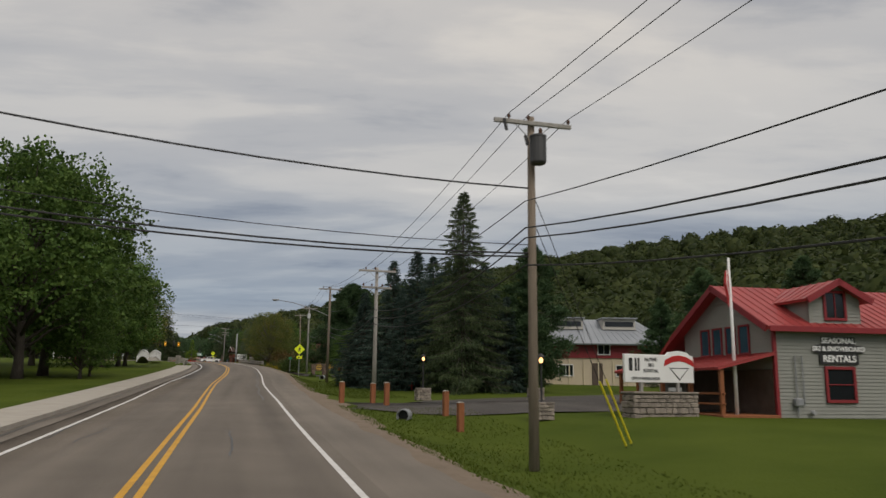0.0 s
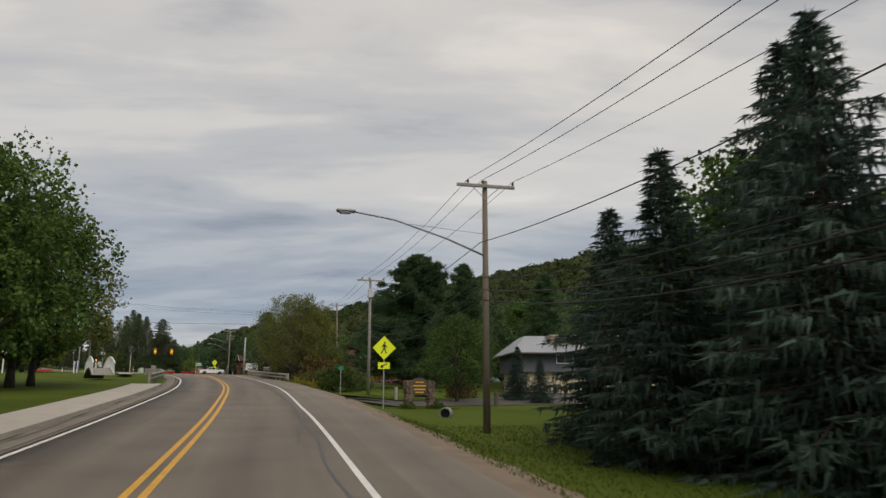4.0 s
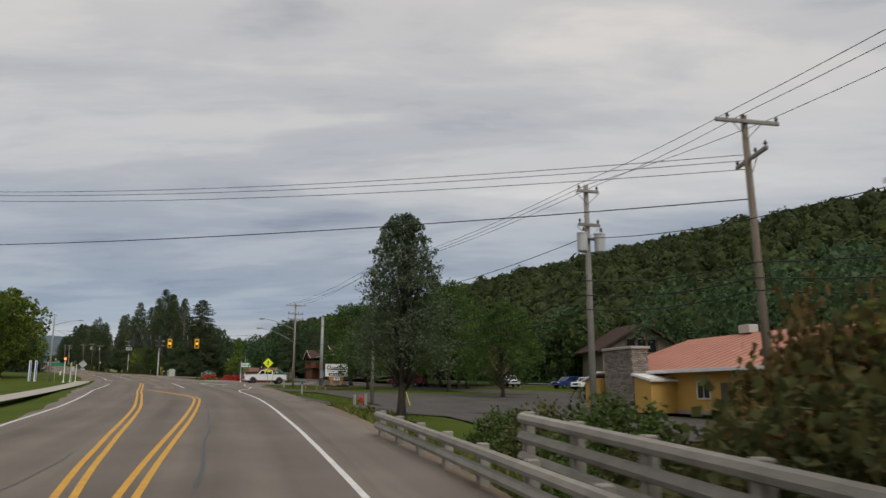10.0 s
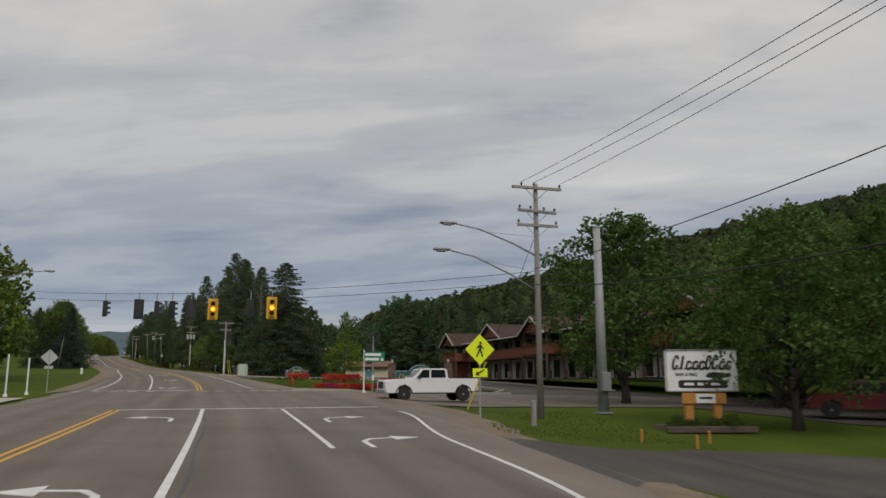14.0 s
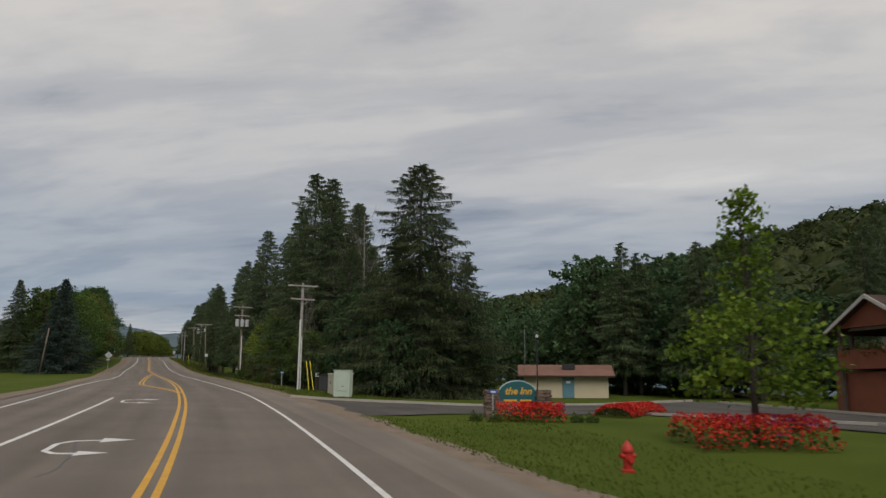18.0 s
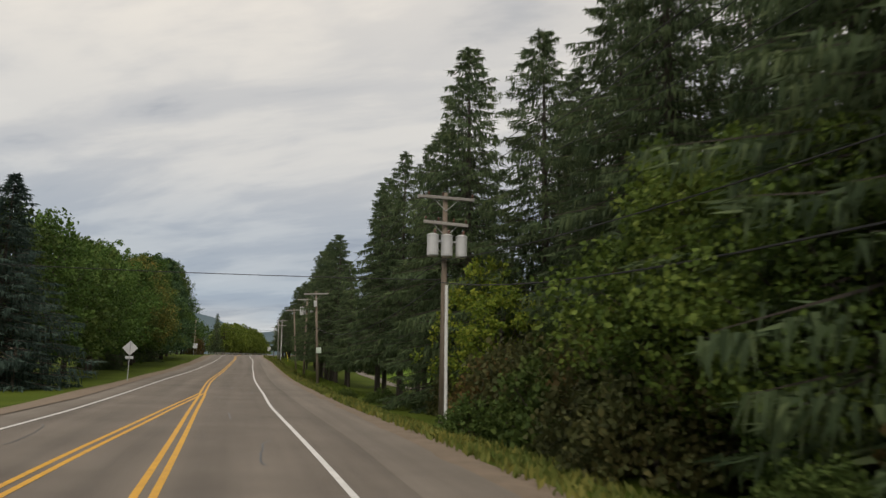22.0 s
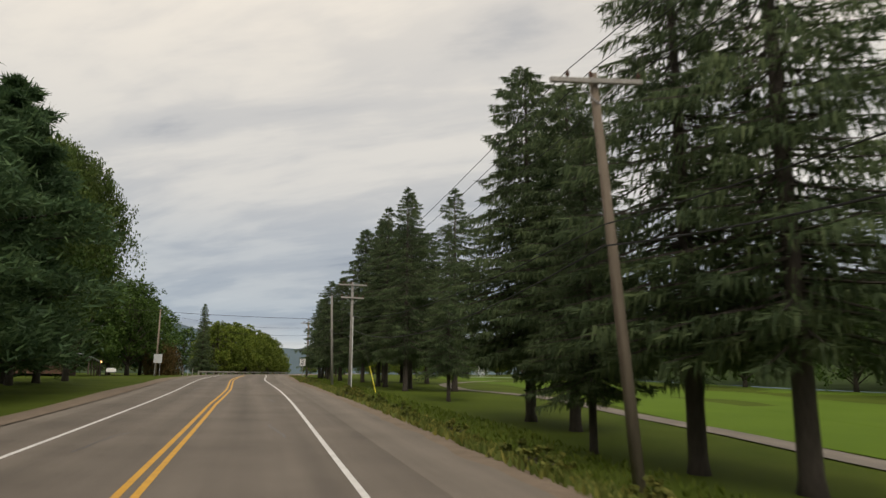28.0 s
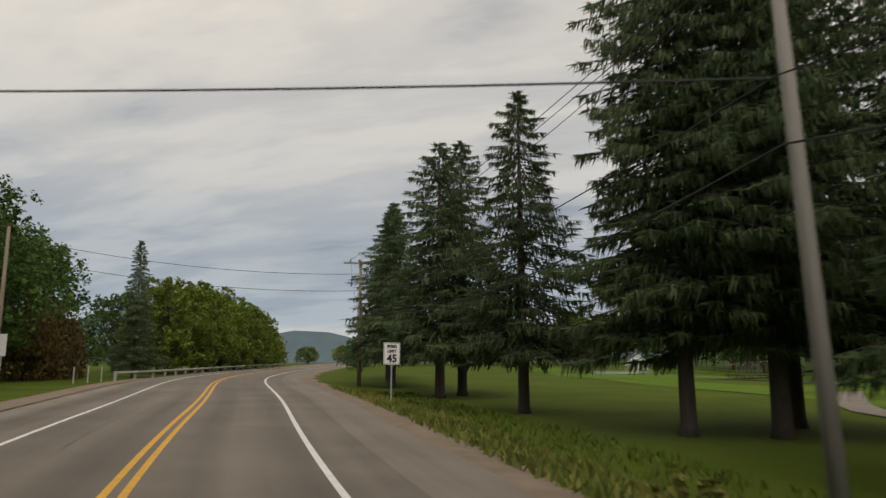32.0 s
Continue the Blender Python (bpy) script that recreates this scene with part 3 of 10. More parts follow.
def thing(name, m, label, category, group="", kind=""):
    ob = new(name)
    ob.matrix_basis = m
    ob.empty_display_size = 0.2
    return tagged(ob, label, category, group, kind)


def words(text, size, material, parent, m, name="lettering", depth=0.01, shear=0.0, bold=0.0, label=""):
    cu = bpy.data.curves.new("lettering", "FONT")
    cu.body, cu.size, cu.extrude, cu.shear, cu.offset = text, size, depth, shear, bold
    cu.align_x, cu.align_y, cu.resolution_u = "CENTER", "CENTER", 3
    tmp = bpy.data.objects.new("lettering", cu)
    scene.collection.objects.link(tmp)
    me = bpy.data.meshes.new_from_object(tmp.evaluated_get(bpy.context.evaluated_depsgraph_get()))
    bpy.data.objects.remove(tmp)
    me.materials.clear()
    me.materials.append(material)
    ob = new(name, me)
    ob.parent, ob.matrix_basis = parent, m
    ob["label"] = label or "the words " + text.replace("\n", " ").lower()
    return ob


FACE = Matrix.Rotation(radians(90), 4, "X")  # stands lettering up, facing -y


# ---- ground and road ----
def strip(name, ds, s0, s1, ds_step, h, material, label, category, kind="structure", parent=None):
    """A sheet along the road: ds(s) gives its lateral marks, h(s, d) its height."""
    b, n = Build(), None
    b.uv = []
    ss = np.arange(s0, s1 + 0.01, ds_step)
    for s in ss:
        row = ds(s)
        n = len(row)
        for d in row:
            b.v.append(tuple(W(s, d, h(s, d))))
            b.uv.append((s, d))
    b.f = [(i * n + k, i * n + k + 1, (i + 1) * n + k + 1, (i + 1) * n + k) for i in range(len(ss) - 1) for k in range(n - 1)]
    ob = part(name, b, material, parent, smooth=True)
    if parent is None:
        tagged(ob, label, category, "", kind)
    elif label:
        ob["label"] = label
    return ob


def lateral(s):
    le, re = tab(s, LEFT_EDGE), tab(s, RIGHT_EDGE)
    return [-62, -45, -34, -26, -20, -16] + [le - k for k in (4.4, 3.0, 2.2, 1.5, 0.9, 0.35)] + [le + 0.5, -2, 1.5, re - 0.7] + [re + k for k in (0.28, 0.7, 1.2, 1.8, 2.5, 3.5, 4.6)] + [max(re + 5.6, 11), max(re + 6.6, 13), 17, 20, 26, 34, 45, 62]


strip("ground", lateral, -80, 760, 3, lambda s, d: G(s, d) - (0.12 if tab(s, LEFT_EDGE) < d < tab(s, RIGHT_EDGE) else 0.0), M["grass"], "mown green grass verges on both sides of the road", "ground")
strip("road", lambda s: [tab(s, LEFT_EDGE) + 0.75] + list(np.linspace(-5.5, 1.9, 5)) + [tab(s, RIGHT_EDGE) - 1.5], -80, 760, 1, lambda s, d: 0.0, M["asphalt"], "worn grey asphalt two-lane road with tyre tracks", "road")
ragged = lambda s: 0.12 * math.sin(s * 0.7) + 0.08 * math.sin(s * 1.7 + 1)
strip("shoulder", lambda s: [tab(s, RIGHT_EDGE) - 1.75, tab(s, RIGHT_EDGE) - 0.8, tab(s, RIGHT_EDGE) + 0.1 + ragged(s), tab(s, RIGHT_EDGE) + 0.32 + ragged(s)], -80, 760, 0.5, lambda s, d: -0.004 if d < tab(s, RIGHT_EDGE) - 0.7 else (-0.006 if d < tab(s, RIGHT_EDGE) + 0.2 + ragged(s) else -0.03), M["shoulder"], "pale gritty asphalt shoulder with a ragged edge", "road shoulder")
strip("shoulder", lambda s: [tab(s, LEFT_EDGE) - 0.45 + 0.12 * math.sin(s * 0.8), tab(s, LEFT_EDGE) - 0.2 + 0.12 * math.sin(s * 0.8), tab(s, LEFT_EDGE) + 0.4, tab(s, LEFT_EDGE) + 0.9], -80, 760, 0.5, lambda s, d: -0.006 if d > tab(s, LEFT_EDGE) - 0.34 + 0.12 * math.sin(s * 0.8) else -0.13, M["shoulder"], "pale gritty asphalt shoulder by the left lane", "road shoulder")


def bend(s, pts):
    """The marks' lateral place at s, with rounded corners."""
    k = min(2.0, s - pts[0][0], pts[-1][0] - s)
    return sum(tab(s + k * u, pts) for u in (-1, -0.6, -0.2, 0.2, 0.6, 1)) / 6


def ribbon(name, pts, width, material, label, h=0.006, gap=None, step=1.0, parent=None):
    """A painted line along (s, d) marks; gap=(on, off) makes dashes."""
    b = Build()
    s0, s1 = pts[0][0], pts[-1][0]
    ss = list(np.arange(s0, s1, step)) + [s1]
    for a, c in zip(ss[:-1], ss[1:]):
        if gap and ((a - s0) % (gap[0] + gap[1])) >= gap[0]:
            continue
        da, dc = bend(a, pts), bend(c, pts)
        v = Vector((c - a, dc - da)).normalized()
        nx, ny = -v.y * width / 2, v.x * width / 2
        q = [W(a + nx, da + ny, h), W(a - nx, da - ny, h), W(c - nx, dc - ny, h), W(c + nx, dc + ny, h)]
        b.add(q, [(0, 1, 2, 3)])
    ob = part(name, b, material, parent)
    return tagged(ob, label, "road marking", "", "structure")


def double_yellow(pts):
    for o in (-0.14, 0.14):
        ribbon("yellow_line", [(s, d + o) for s, d in pts], 0.13, M["yellow_paint"], "one of a pair of yellow centre lines painted on the asphalt")


def cross_bar(s, d0, d1, w=0.3, material="white_paint", gap=None):
    b = Build()
    d = d0
    while d < d1 - 0.01:
        e = min(d + (gap[0] if gap else d1 - d0), d1)
        b.add([W(s - w / 2, d, 0.006), W(s - w / 2, e, 0.006), W(s + w / 2, e, 0.006), W(s + w / 2, d, 0.006)], [(0, 1, 2, 3)])
        d = e + (gap[1] if gap else 1)
    return tagged(part("stop_line", b, M[material]), "white painted line across the asphalt at the junction", "road marking", "", "structure")


def turn_arrow(s, d, side, both=False):
    """A lane arrow that bends to one side or to both."""
    b = Build()
    put = lambda pts: b.add([W(s + y, d + x * side, 0.006) for x, y in pts], [tuple(range(len(pts)))])
    put([(0.75, -1.3), (0.9, -1.3), (0.9, 0.2), (0.75, 0.2)])
    put([(0.9, 0.2), (0.6, 0.9), (-0.1, 1.05), (-0.1, 0.85), (0.5, 0.7), (0.75, 0.2)])
    put([(-0.1, 1.5), (-0.9, 0.95), (-0.1, 0.4)])
    if both:
        put([(0.9, -1.3), (0.6, -1.9), (0.1, -2.0), (0.1, -2.3), (-0.6, -1.85), (0.1, -1.4), (0.1, -1.75), (0.5, -1.7), (0.75, -1.3)])
    return tagged(part("lane_arrow", b, M["white_paint"]), "white turn arrow painted in a lane", "road marking", "lane arrows", "structure")


double_yellow([(-80, -1.5), (34, -1.5), (60, -1.8), (92, -1.75), (112, -1.6), (142, -1.5)])
double_yellow([(142, -1.8), (152.6, -2.75), (160.5, -3.2), (174, -3.7), (186, -4.3), (200, -4.8), (214, -4.8), (238, -4.6)])
double_yellow([(142, -1.46), (153, -1.6), (159, -1.55), (179, -1.1), (185.5, -0.95), (188, -1.15), (190, -1.45), (195, -2.4), (205.5, -4.3)])
double_yellow([(261.8, -1.35), (283, -1.2), (299, -1.3), (322, -1.25), (331.7, -1.2), (348.5, -1.15), (372, -1.5), (386, -1.65)])
double_yellow([(319.5, -1.22), (322, -1.5), (327, -2.25), (332, -3.2), (335.2, -3.75), (341.6, -3.7), (358, -3.2), (374, -2.45), (386, -1.75)])
double_yellow([(386, -1.7), (404, -1.9), (450, -1.85), (484, -1.8), (502, -1.4), (530, -1.4), (760, -1.75)])
ribbon("edge_line", [(-80, 2.1), (40, 2.1), (60, 1.8), (85, 1.7), (108, 2.05), (150, 2.05), (156, 2.08), (167, 2.2), (184, 2.6), (199, 2.72), (202, 2.9), (205, 3.35), (208, 4.1), (211, 4.95), (214.2, 5.5), (219, 5.7), (223.6, 5.85), (229, 6.7), (232.6, 7.3), (234.5, 7.2)], 0.13, M["white_paint"], "white edge line painted along the shoulder")
ribbon("edge_line", [(259.6, 4.1), (264.4, 2.75), (273, 2.5), (292, 2.45), (318, 2.5), (330, 2.15), (357, 1.85), (375, 1.65), (388, 1.75), (450, 1.65), (500, 1.95), (530, 1.8), (760, 1.75)], 0.13, M["white_paint"], "white edge line painted along the shoulder")
ribbon("edge_line", [(-80, -4.75), (40, -4.85), (60, -5.15), (100, -5.0), (128, -5.0), (143, -5.5), (164, -7.0), (176, -7.2), (204, -8.35), (232, -8.1)], 0.13, M["white_paint"], "white edge line painted beside the far lane")
ribbon("edge_line", [(264, -8.8), (280, -8.6), (305, -8.35), (331, -8.1), (348, -7.1), (356, -6.4), (372, -5.9), (384, -5.8), (420, -5.45), (450, -5.1), (500, -4.65), (530, -4.6), (760, -5.3)], 0.13, M["white_paint"], "white edge line painted beside the far lane")
ribbon("lane_line", [(211.8, -1.02), (238, -1.0)], 0.16, M["white_paint"], "white line between the turn lane and the through lane")
ribbon("lane_line", [(221, 2.45), (237, 2.42)], 0.14, M["white_paint"], "white line beside the right-turn lane")
ribbon("lane_line", [(264.7, -5.0), (274, -5.2), (288, -5.2), (302, -5.0), (314, -4.7)], 0.15, M["white_paint"], "white line beside the middle turn lane")
cross_bar(238, -4.6, 7.0, 0.3)
cross_bar(260.4, -9.8, 5.5, 0.35, gap=(0.6, 0.6))
cross_bar(262.2, -8.8, -1.6, 0.35)
for s, d, side, both in ((215, -2.8, 1, False), (232, -2.8, 1, False), (222.3, 4.3, -1, False), (230.6, 4.3, -1, False), (268.5, -3.5, -1, True), (291, -3.1, -1, True), (311, -3.2, -1, True)):
    turn_arrow(s, d, side, both)


# ---- utility poles and wires ----
def insulator(b, p):
    b.lathe([(0.03, 0), (0.03, 0.06), (0.06, 0.07), (0.06, 0.1), (0.035, 0.12), (0.05, 0.14), (0.02, 0.18)], 8, Matrix.Translation(p))


def crossarm(pole, z, half=1.22, name="crossarm", pins=3, across=0.0):
    m = Matrix.Translation((0, -0.17, z)) @ Matrix.Rotation(radians(across), 4, "Z")
    part(name, Build().box((0, 0, 0), (2 * half, 0.1, 0.13), 0.012, m=m), M["grey_wood"], pole)
    for sg in (-1, 1):
        part("brace", Build().tube([m @ Vector((sg * 0.55, 0.03, -0.05)), (0, -0.12, z - 0.55)], 0.016, 6), M["steel"], pole)
    xs = {3: (-0.62 * half, -0.12 * half, half - 0.08), 4: (-half + 0.08, -0.35, 0.35, half - 0.08), 2: (-half + 0.08, half - 0.08)}[pins]
    for x in xs:
        b = Build()
        insulator(b, m @ Vector((x, 0, 0.065)))
        part("insulator", b, M["porcelain"], pole)
    return xs


def transformer(pole, p, r=0.23, h=0.85, material="can_grey"):
    b = Build().lathe([(r * 0.8, -h / 2), (r, -h / 2 + 0.05), (r, h / 2 - 0.06), (r * 1.06, h / 2 - 0.05), (r * 1.06, h / 2), (r * 0.5, h / 2 + 0.06)], 14, Matrix.Translation(p))
    t = part("transformer", b, M[material], pole, "cylindrical transformer can", smooth=False)
    q = Build()
    q.lathe([(0.05, 0), (0.07, 0.06), (0.05, 0.1), (0.07, 0.14), (0.03, 0.22)], 8, Matrix.Translation(Vector(p) + Vector((0.08, 0, h / 2 + 0.04))))
    part("bushing", q, M["porcelain"], t)
    part("bracket", Build().box(Vector(p) + Vector((-p[0] * 0.5, -p[1] * 0.5, 0.2)), (max(abs(p[0]), 0.1), max(abs(p[1]), 0.1), 0.08), 0.01), M["steel"], pole)


def lamp_arm(pole, z, reach, side=-1, rise=1.4, head="steel"):
    pts = [(0, 0, z), (side * reach * 0.3, 0, z + rise * 0.42), (side * reach * 0.7, 0, z + rise * 0.85), (side * reach, 0, z + rise)]
    a = part("lamp_arm", Build().tube(pts, [0.045, 0.04, 0.035, 0.03], 8), M["dull_steel"], pole, "slender steel bracket arm", smooth=True)
    part("stay", Build().tube([(0, 0, z + 0.9), (side * reach * 0.6, 0, z + rise * 0.76)], 0.01, 5), M["dull_steel"], a)
    hd = Build().box((side * (reach + 0.3), 0, z + rise + 0.02), (0.75, 0.26, 0.13), 0.05)
    hd.box((side * (reach + 0.33), 0, z + rise - 0.06), (0.42, 0.2, 0.08), 0.03)
    part("lamp_head", hd, M[head], pole, "grey cobra-head street lamp, unlit")


def pole_at(s, d, top, lean=(0, 0), wood="old_wood", r=0.15, label="", turn=0.0):
    base = G(s, d)
    h = top - base
    m = P(s, d, base, turn) @ Matrix.Rotation(radians(lean[0]), 4, "Y") @ Matrix.Rotation(radians(-lean[1]), 4, "X")
    t = thing("utility_pole", m, label or "weathered wooden utility pole with crossarm and insulators", "utility pole", "poles along the road")
    part("pole", Build().tube([(0, 0, -0.2), (0, 0, h * 0.5), (0, 0, h)], [r, r * 0.85, r * 0.68], 12), M[wood], t, smooth=True)
    t["h"] = h
    return t


ENDS = {}


def wires_of(key, pole, xs, z, low):
    """Keeps where this pole holds its wires: crossarm places and the cables below."""
    m = pole.matrix_basis
    ENDS[key] = [m @ Vector((x, -0.17, z + 0.25)) for x in xs] + [m @ Vector((-0.2, 0, zz)) for zz in low]


def wire(a, b, sag, r, n=14, name="overhead_wire", label="thin dark overhead wire between poles"):
    a, b = Vector(a), Vector(b)
    pts = [a.lerp(b, k / n) - Vector((0, 0, sag * 4 * (k / n) * (1 - k / n))) for k in range(n + 1)]
    ob = part(name, Build().tube(pts, r, 5, False), M["cable"])
    return tagged(ob, label, "overhead wire", "overhead wires")


def dress(key, s, d, top, kind, lean=(0, 0), wood="old_wood", low=(6.2, 5.6, 5.0), r=0.15):
    p = pole_at(s, d, top, lean, wood, r)
    h = p["h"]
    del p["h"]
    base = top - h
    low = [z - base for z in low]
    if kind == "single":
        xs = crossarm(p, h - 0.25)
    elif kind == "double":
        xs = crossarm(p, h - 0.25)
        crossarm(p, h - 1.35, 1.0, pins=4, across=8)
    elif kind == "cross":
        xs = crossarm(p, h - 0.25)
        crossarm(p, h - 1.5, 1.15, pins=4, across=75)
    elif kind == "short":
        xs = crossarm(p, h - 0.3, 0.5, pins=2) + (0.0,)
    else:
        xs = (-0.25, 0.0, 0.25)
        b = Build()
        for x in xs:
            insulator(b, Vector((x, 0, h - 0.1 + 0.1 * (x == 0))))
        part("insulator", b, M["porcelain"], p)
    wires_of(key, p, xs, h - 0.25, low)
    return p, h


p1, h1 = dress("p1", 19.9, 8.1, 9.5, "single", wood="old_wood", low=(6.9, 6.1, 5.8, 5.0))
transformer(p1, (0.05, -0.42, h1 - 1.15), 0.24, 0.85, "can_dark")
part("fuse_switch", Build().tube([(-0.95, -0.3, h1 - 0.25), (-0.9, -0.36, h1 - 0.6)], 0.05, 8), M["black"], p1)
part("fuse_switch", Build().tube([(-0.3, -0.3, h1 - 0.7), (-0.25, -0.36, h1 - 1.0)], 0.05, 8), M["black"], p1)
p1["label"] = "weathered utility pole with a dark transformer and peeling foot"
p2, h2 = dress("p2", 47.9, 8.42, 8.1, "double", wood="grey_wood", low=(6.75, 5.35, 4.85, 4.45))
p3, h3 = dress("p3", 79.4, 8.4, 9.3, "single", low=(6.75, 5.35, 4.85, 4.45))
lamp_arm(p3, h3 - 3.1, 5.3, -1, 1.5)
p4, h4 = dress("p4", 114.4, 10.1, 9.2, "single", wood="grey_wood", low=(6.75, 5.35, 4.85, 4.45))
part("capacitor_box", Build().box((-0.05, -0.32, h4 - 1.4), (0.42, 0.3, 0.75), 0.03), M["can_grey"], p4)
p5, h5 = dress("p5", 156.2, 16.1, 10.3, "cross", low=(6.8, 5.4, 4.9, 4.5), lean=(-1.5, 0))
p6, h6 = dress("p6", 164.1, 14.2, 9.7, "short", wood="grey_wood", low=(7.4, 5.6, 5.0, 4.4))
for x in (-0.4, 0.4):
    transformer(p6, (x, -0.3, h6 - 2.55), 0.22, 0.8)
crossarm(p6, h6 - 1.75, 0.5, pins=2)
p7, h7 = dress("p7", 197.3, 13.1, 10.4, "short", wood="grey_wood", low=(8.0, 5.65, 5.0, 4.3))
transformer(p7, (0.28, -0.2, h7 - 1.6), 0.17, 0.6)
p8, h8 = dress("p8", 233.0, 13.2, 10.3, "double", wood="grey_wood", low=(6.3, 5.6))
crossarm(p8, h8 - 2.0, 1.0, pins=2)
lamp_arm(p8, h8 - 3.4, 3.9, -1, 1.3)
lamp_arm(p8, h8 - 5.0, 4.2, -1, 1.7)
p9, h9 = dress("p9", 331.3, 8.0, 8.4, "double", wood="grey_wood", low=(5.4, 4.9))
part("conduit_riser", Build().tube([(-0.12, -0.16, 0), (-0.1, -0.14, 5.6)], 0.075, 10), M["pvc"], p9, "white plastic cable riser")
part("conduit_riser", Build().tube([(0.05, -0.2, 0), (0.04, -0.17, 4.2)], 0.05, 10), M["pvc"], p9, "white plastic cable riser")
p10, h10 = dress("p10", 369.9, 8.1, 9.2, "double", low=(6.3, 5.4))
for x in (-0.6, 0.0, 0.62):
    transformer(p10, (x, -0.35, h10 - 2.35), 0.24, 0.9)
part("conduit_riser", Build().tube([(0.1, -0.2, 0), (0.07, -0.16, 5.8)], 0.07, 10), M["pvc"], p10, "pale cable riser")
p13, h13 = dress("p13", 415.5, 7.8, 8.6, "single", lean=(-3.5, 0), low=(5.6, 5.1), wood="old_wood")
part("meter_box", Build().box((0.15, -0.24, 3.5), (0.5, 0.25, 0.55), 0.03), M["box_green"], p13)
part("recloser", Build().box((-0.12, -0.28, h13 - 1.25), (0.28, 0.28, 0.6), 0.03), M["can_grey"], p13)
p12, h12 = dress("p12", 437.5, 7.9, 9.4, "single", low=(5.8, 5.2))
for x in (-0.62, 0.0, 0.62):
    transformer(p12, (x, -0.33 if x else 0.36, h12 - 1.75), 0.27, 1.0)
q1, hq1 = dress("q1", 463.0, 8.4, 9.2, "single", lean=(-4.5, 0), low=(5.4, 4.9))
q2, hq2 = dress("q2", 510.2, 8.15, 8.75, "double", wood="grey_wood", low=(5.9, 4.9))
part("conduit_riser", Build().tube([(0.1, -0.2, 0), (0.1, -0.16, 6.2)], 0.04, 8), M["pvc"], q2, "pale cable riser")
q3, hq3 = dress("q3", 525.5, 8.55, 8.9, "none", wood="grey_wood", lean=(-2.2, 0), low=(6.4, 5.3))
q4, hq4 = dress("q4", 569.5, 8.3, 8.6, "single", low=(6.2, 5.2))
q5, hq5 = dress("q5", 620, 9.5, 8.8, "single", low=(6.0, 5.0))
p0, h0 = dress("p0", -26, 8.0, 9.6, "single", low=(5.0, 5.5, 5.3, 4.6))
lp, hlp = dress("lp", 268, -16.8, 9.9, "none", wood="grey_wood", low=(7.0, 6.2))
lamp_arm(lp, hlp - 1.6, 3.4, 1, 0.9)
lq, hlq = dress("lq", 567.8, -14, 9.8, "none", wood="old_wood", low=(7.0, 6.4))
ll, hll = dress("ll", 14, -19, 9.4, "single", low=(7.3, 6.2, 5.2, 4.8))
lr, hlr = dress("lr", 185, -17, 11.8, "single", low=(7.3, 6.2, 5.2, 4.8))

CHAIN = ["p0", "p1", "p2", "p3", "p4", "p5", "p6", "p7", "p8"]
CHAIN2 = ["p9", "p10", "p13", "p12", "q1", "q2", "q3", "q4", "q5"]
for chain in (CHAIN, CHAIN2):
    for a, c in zip(chain[:-1], chain[1:]):
        ea, ec = ENDS[a], ENDS[c]
        k = min(len(ea), len(ec))
        for i in range(k):
            span = (Vector(ea[i]) - Vector(ec[i])).length
            wire(ea[i], ec[i], span * (0.012 if i < 3 else (0.018 if i == 3 else 0.03)), 0.011 if i < 3 else (0.022 if i > 3 else 0.016))
# lines that cross the road
for i, (za, zb) in enumerate(((7.3, 8.2), (5.6, 6.6), (5.35, 6.1), (5.25, 5.9))):
    wire(W(19.9, 8.0, za), W(14, -19, zb + 0.6), 0.8, 0.026 if i == 0 else (0.012 if i == 1 else 0.024))
for z in (9.6, 9.4, 9.1):
    wire(W(156.2, 16.0, z - 0.6), W(185, -17, z + 2.0), 0.5, 0.012)
wire(W(156.2, 16.0, 7.5), W(185, -17, 8.4), 0.35, 0.02)
wire(W(369.9, 8.1, 5.5), W(392, -40, 8.2), 0.5, 0.018)
wire(W(525.5, 8.45, 6.4), W(541, -24, 8.4), 0.35, 0.022)
for z in (7.6, 6.4):
    wire(W(569.5, 8.2, z), W(567.8, -14, z + 1.6), 0.7, 0.016)


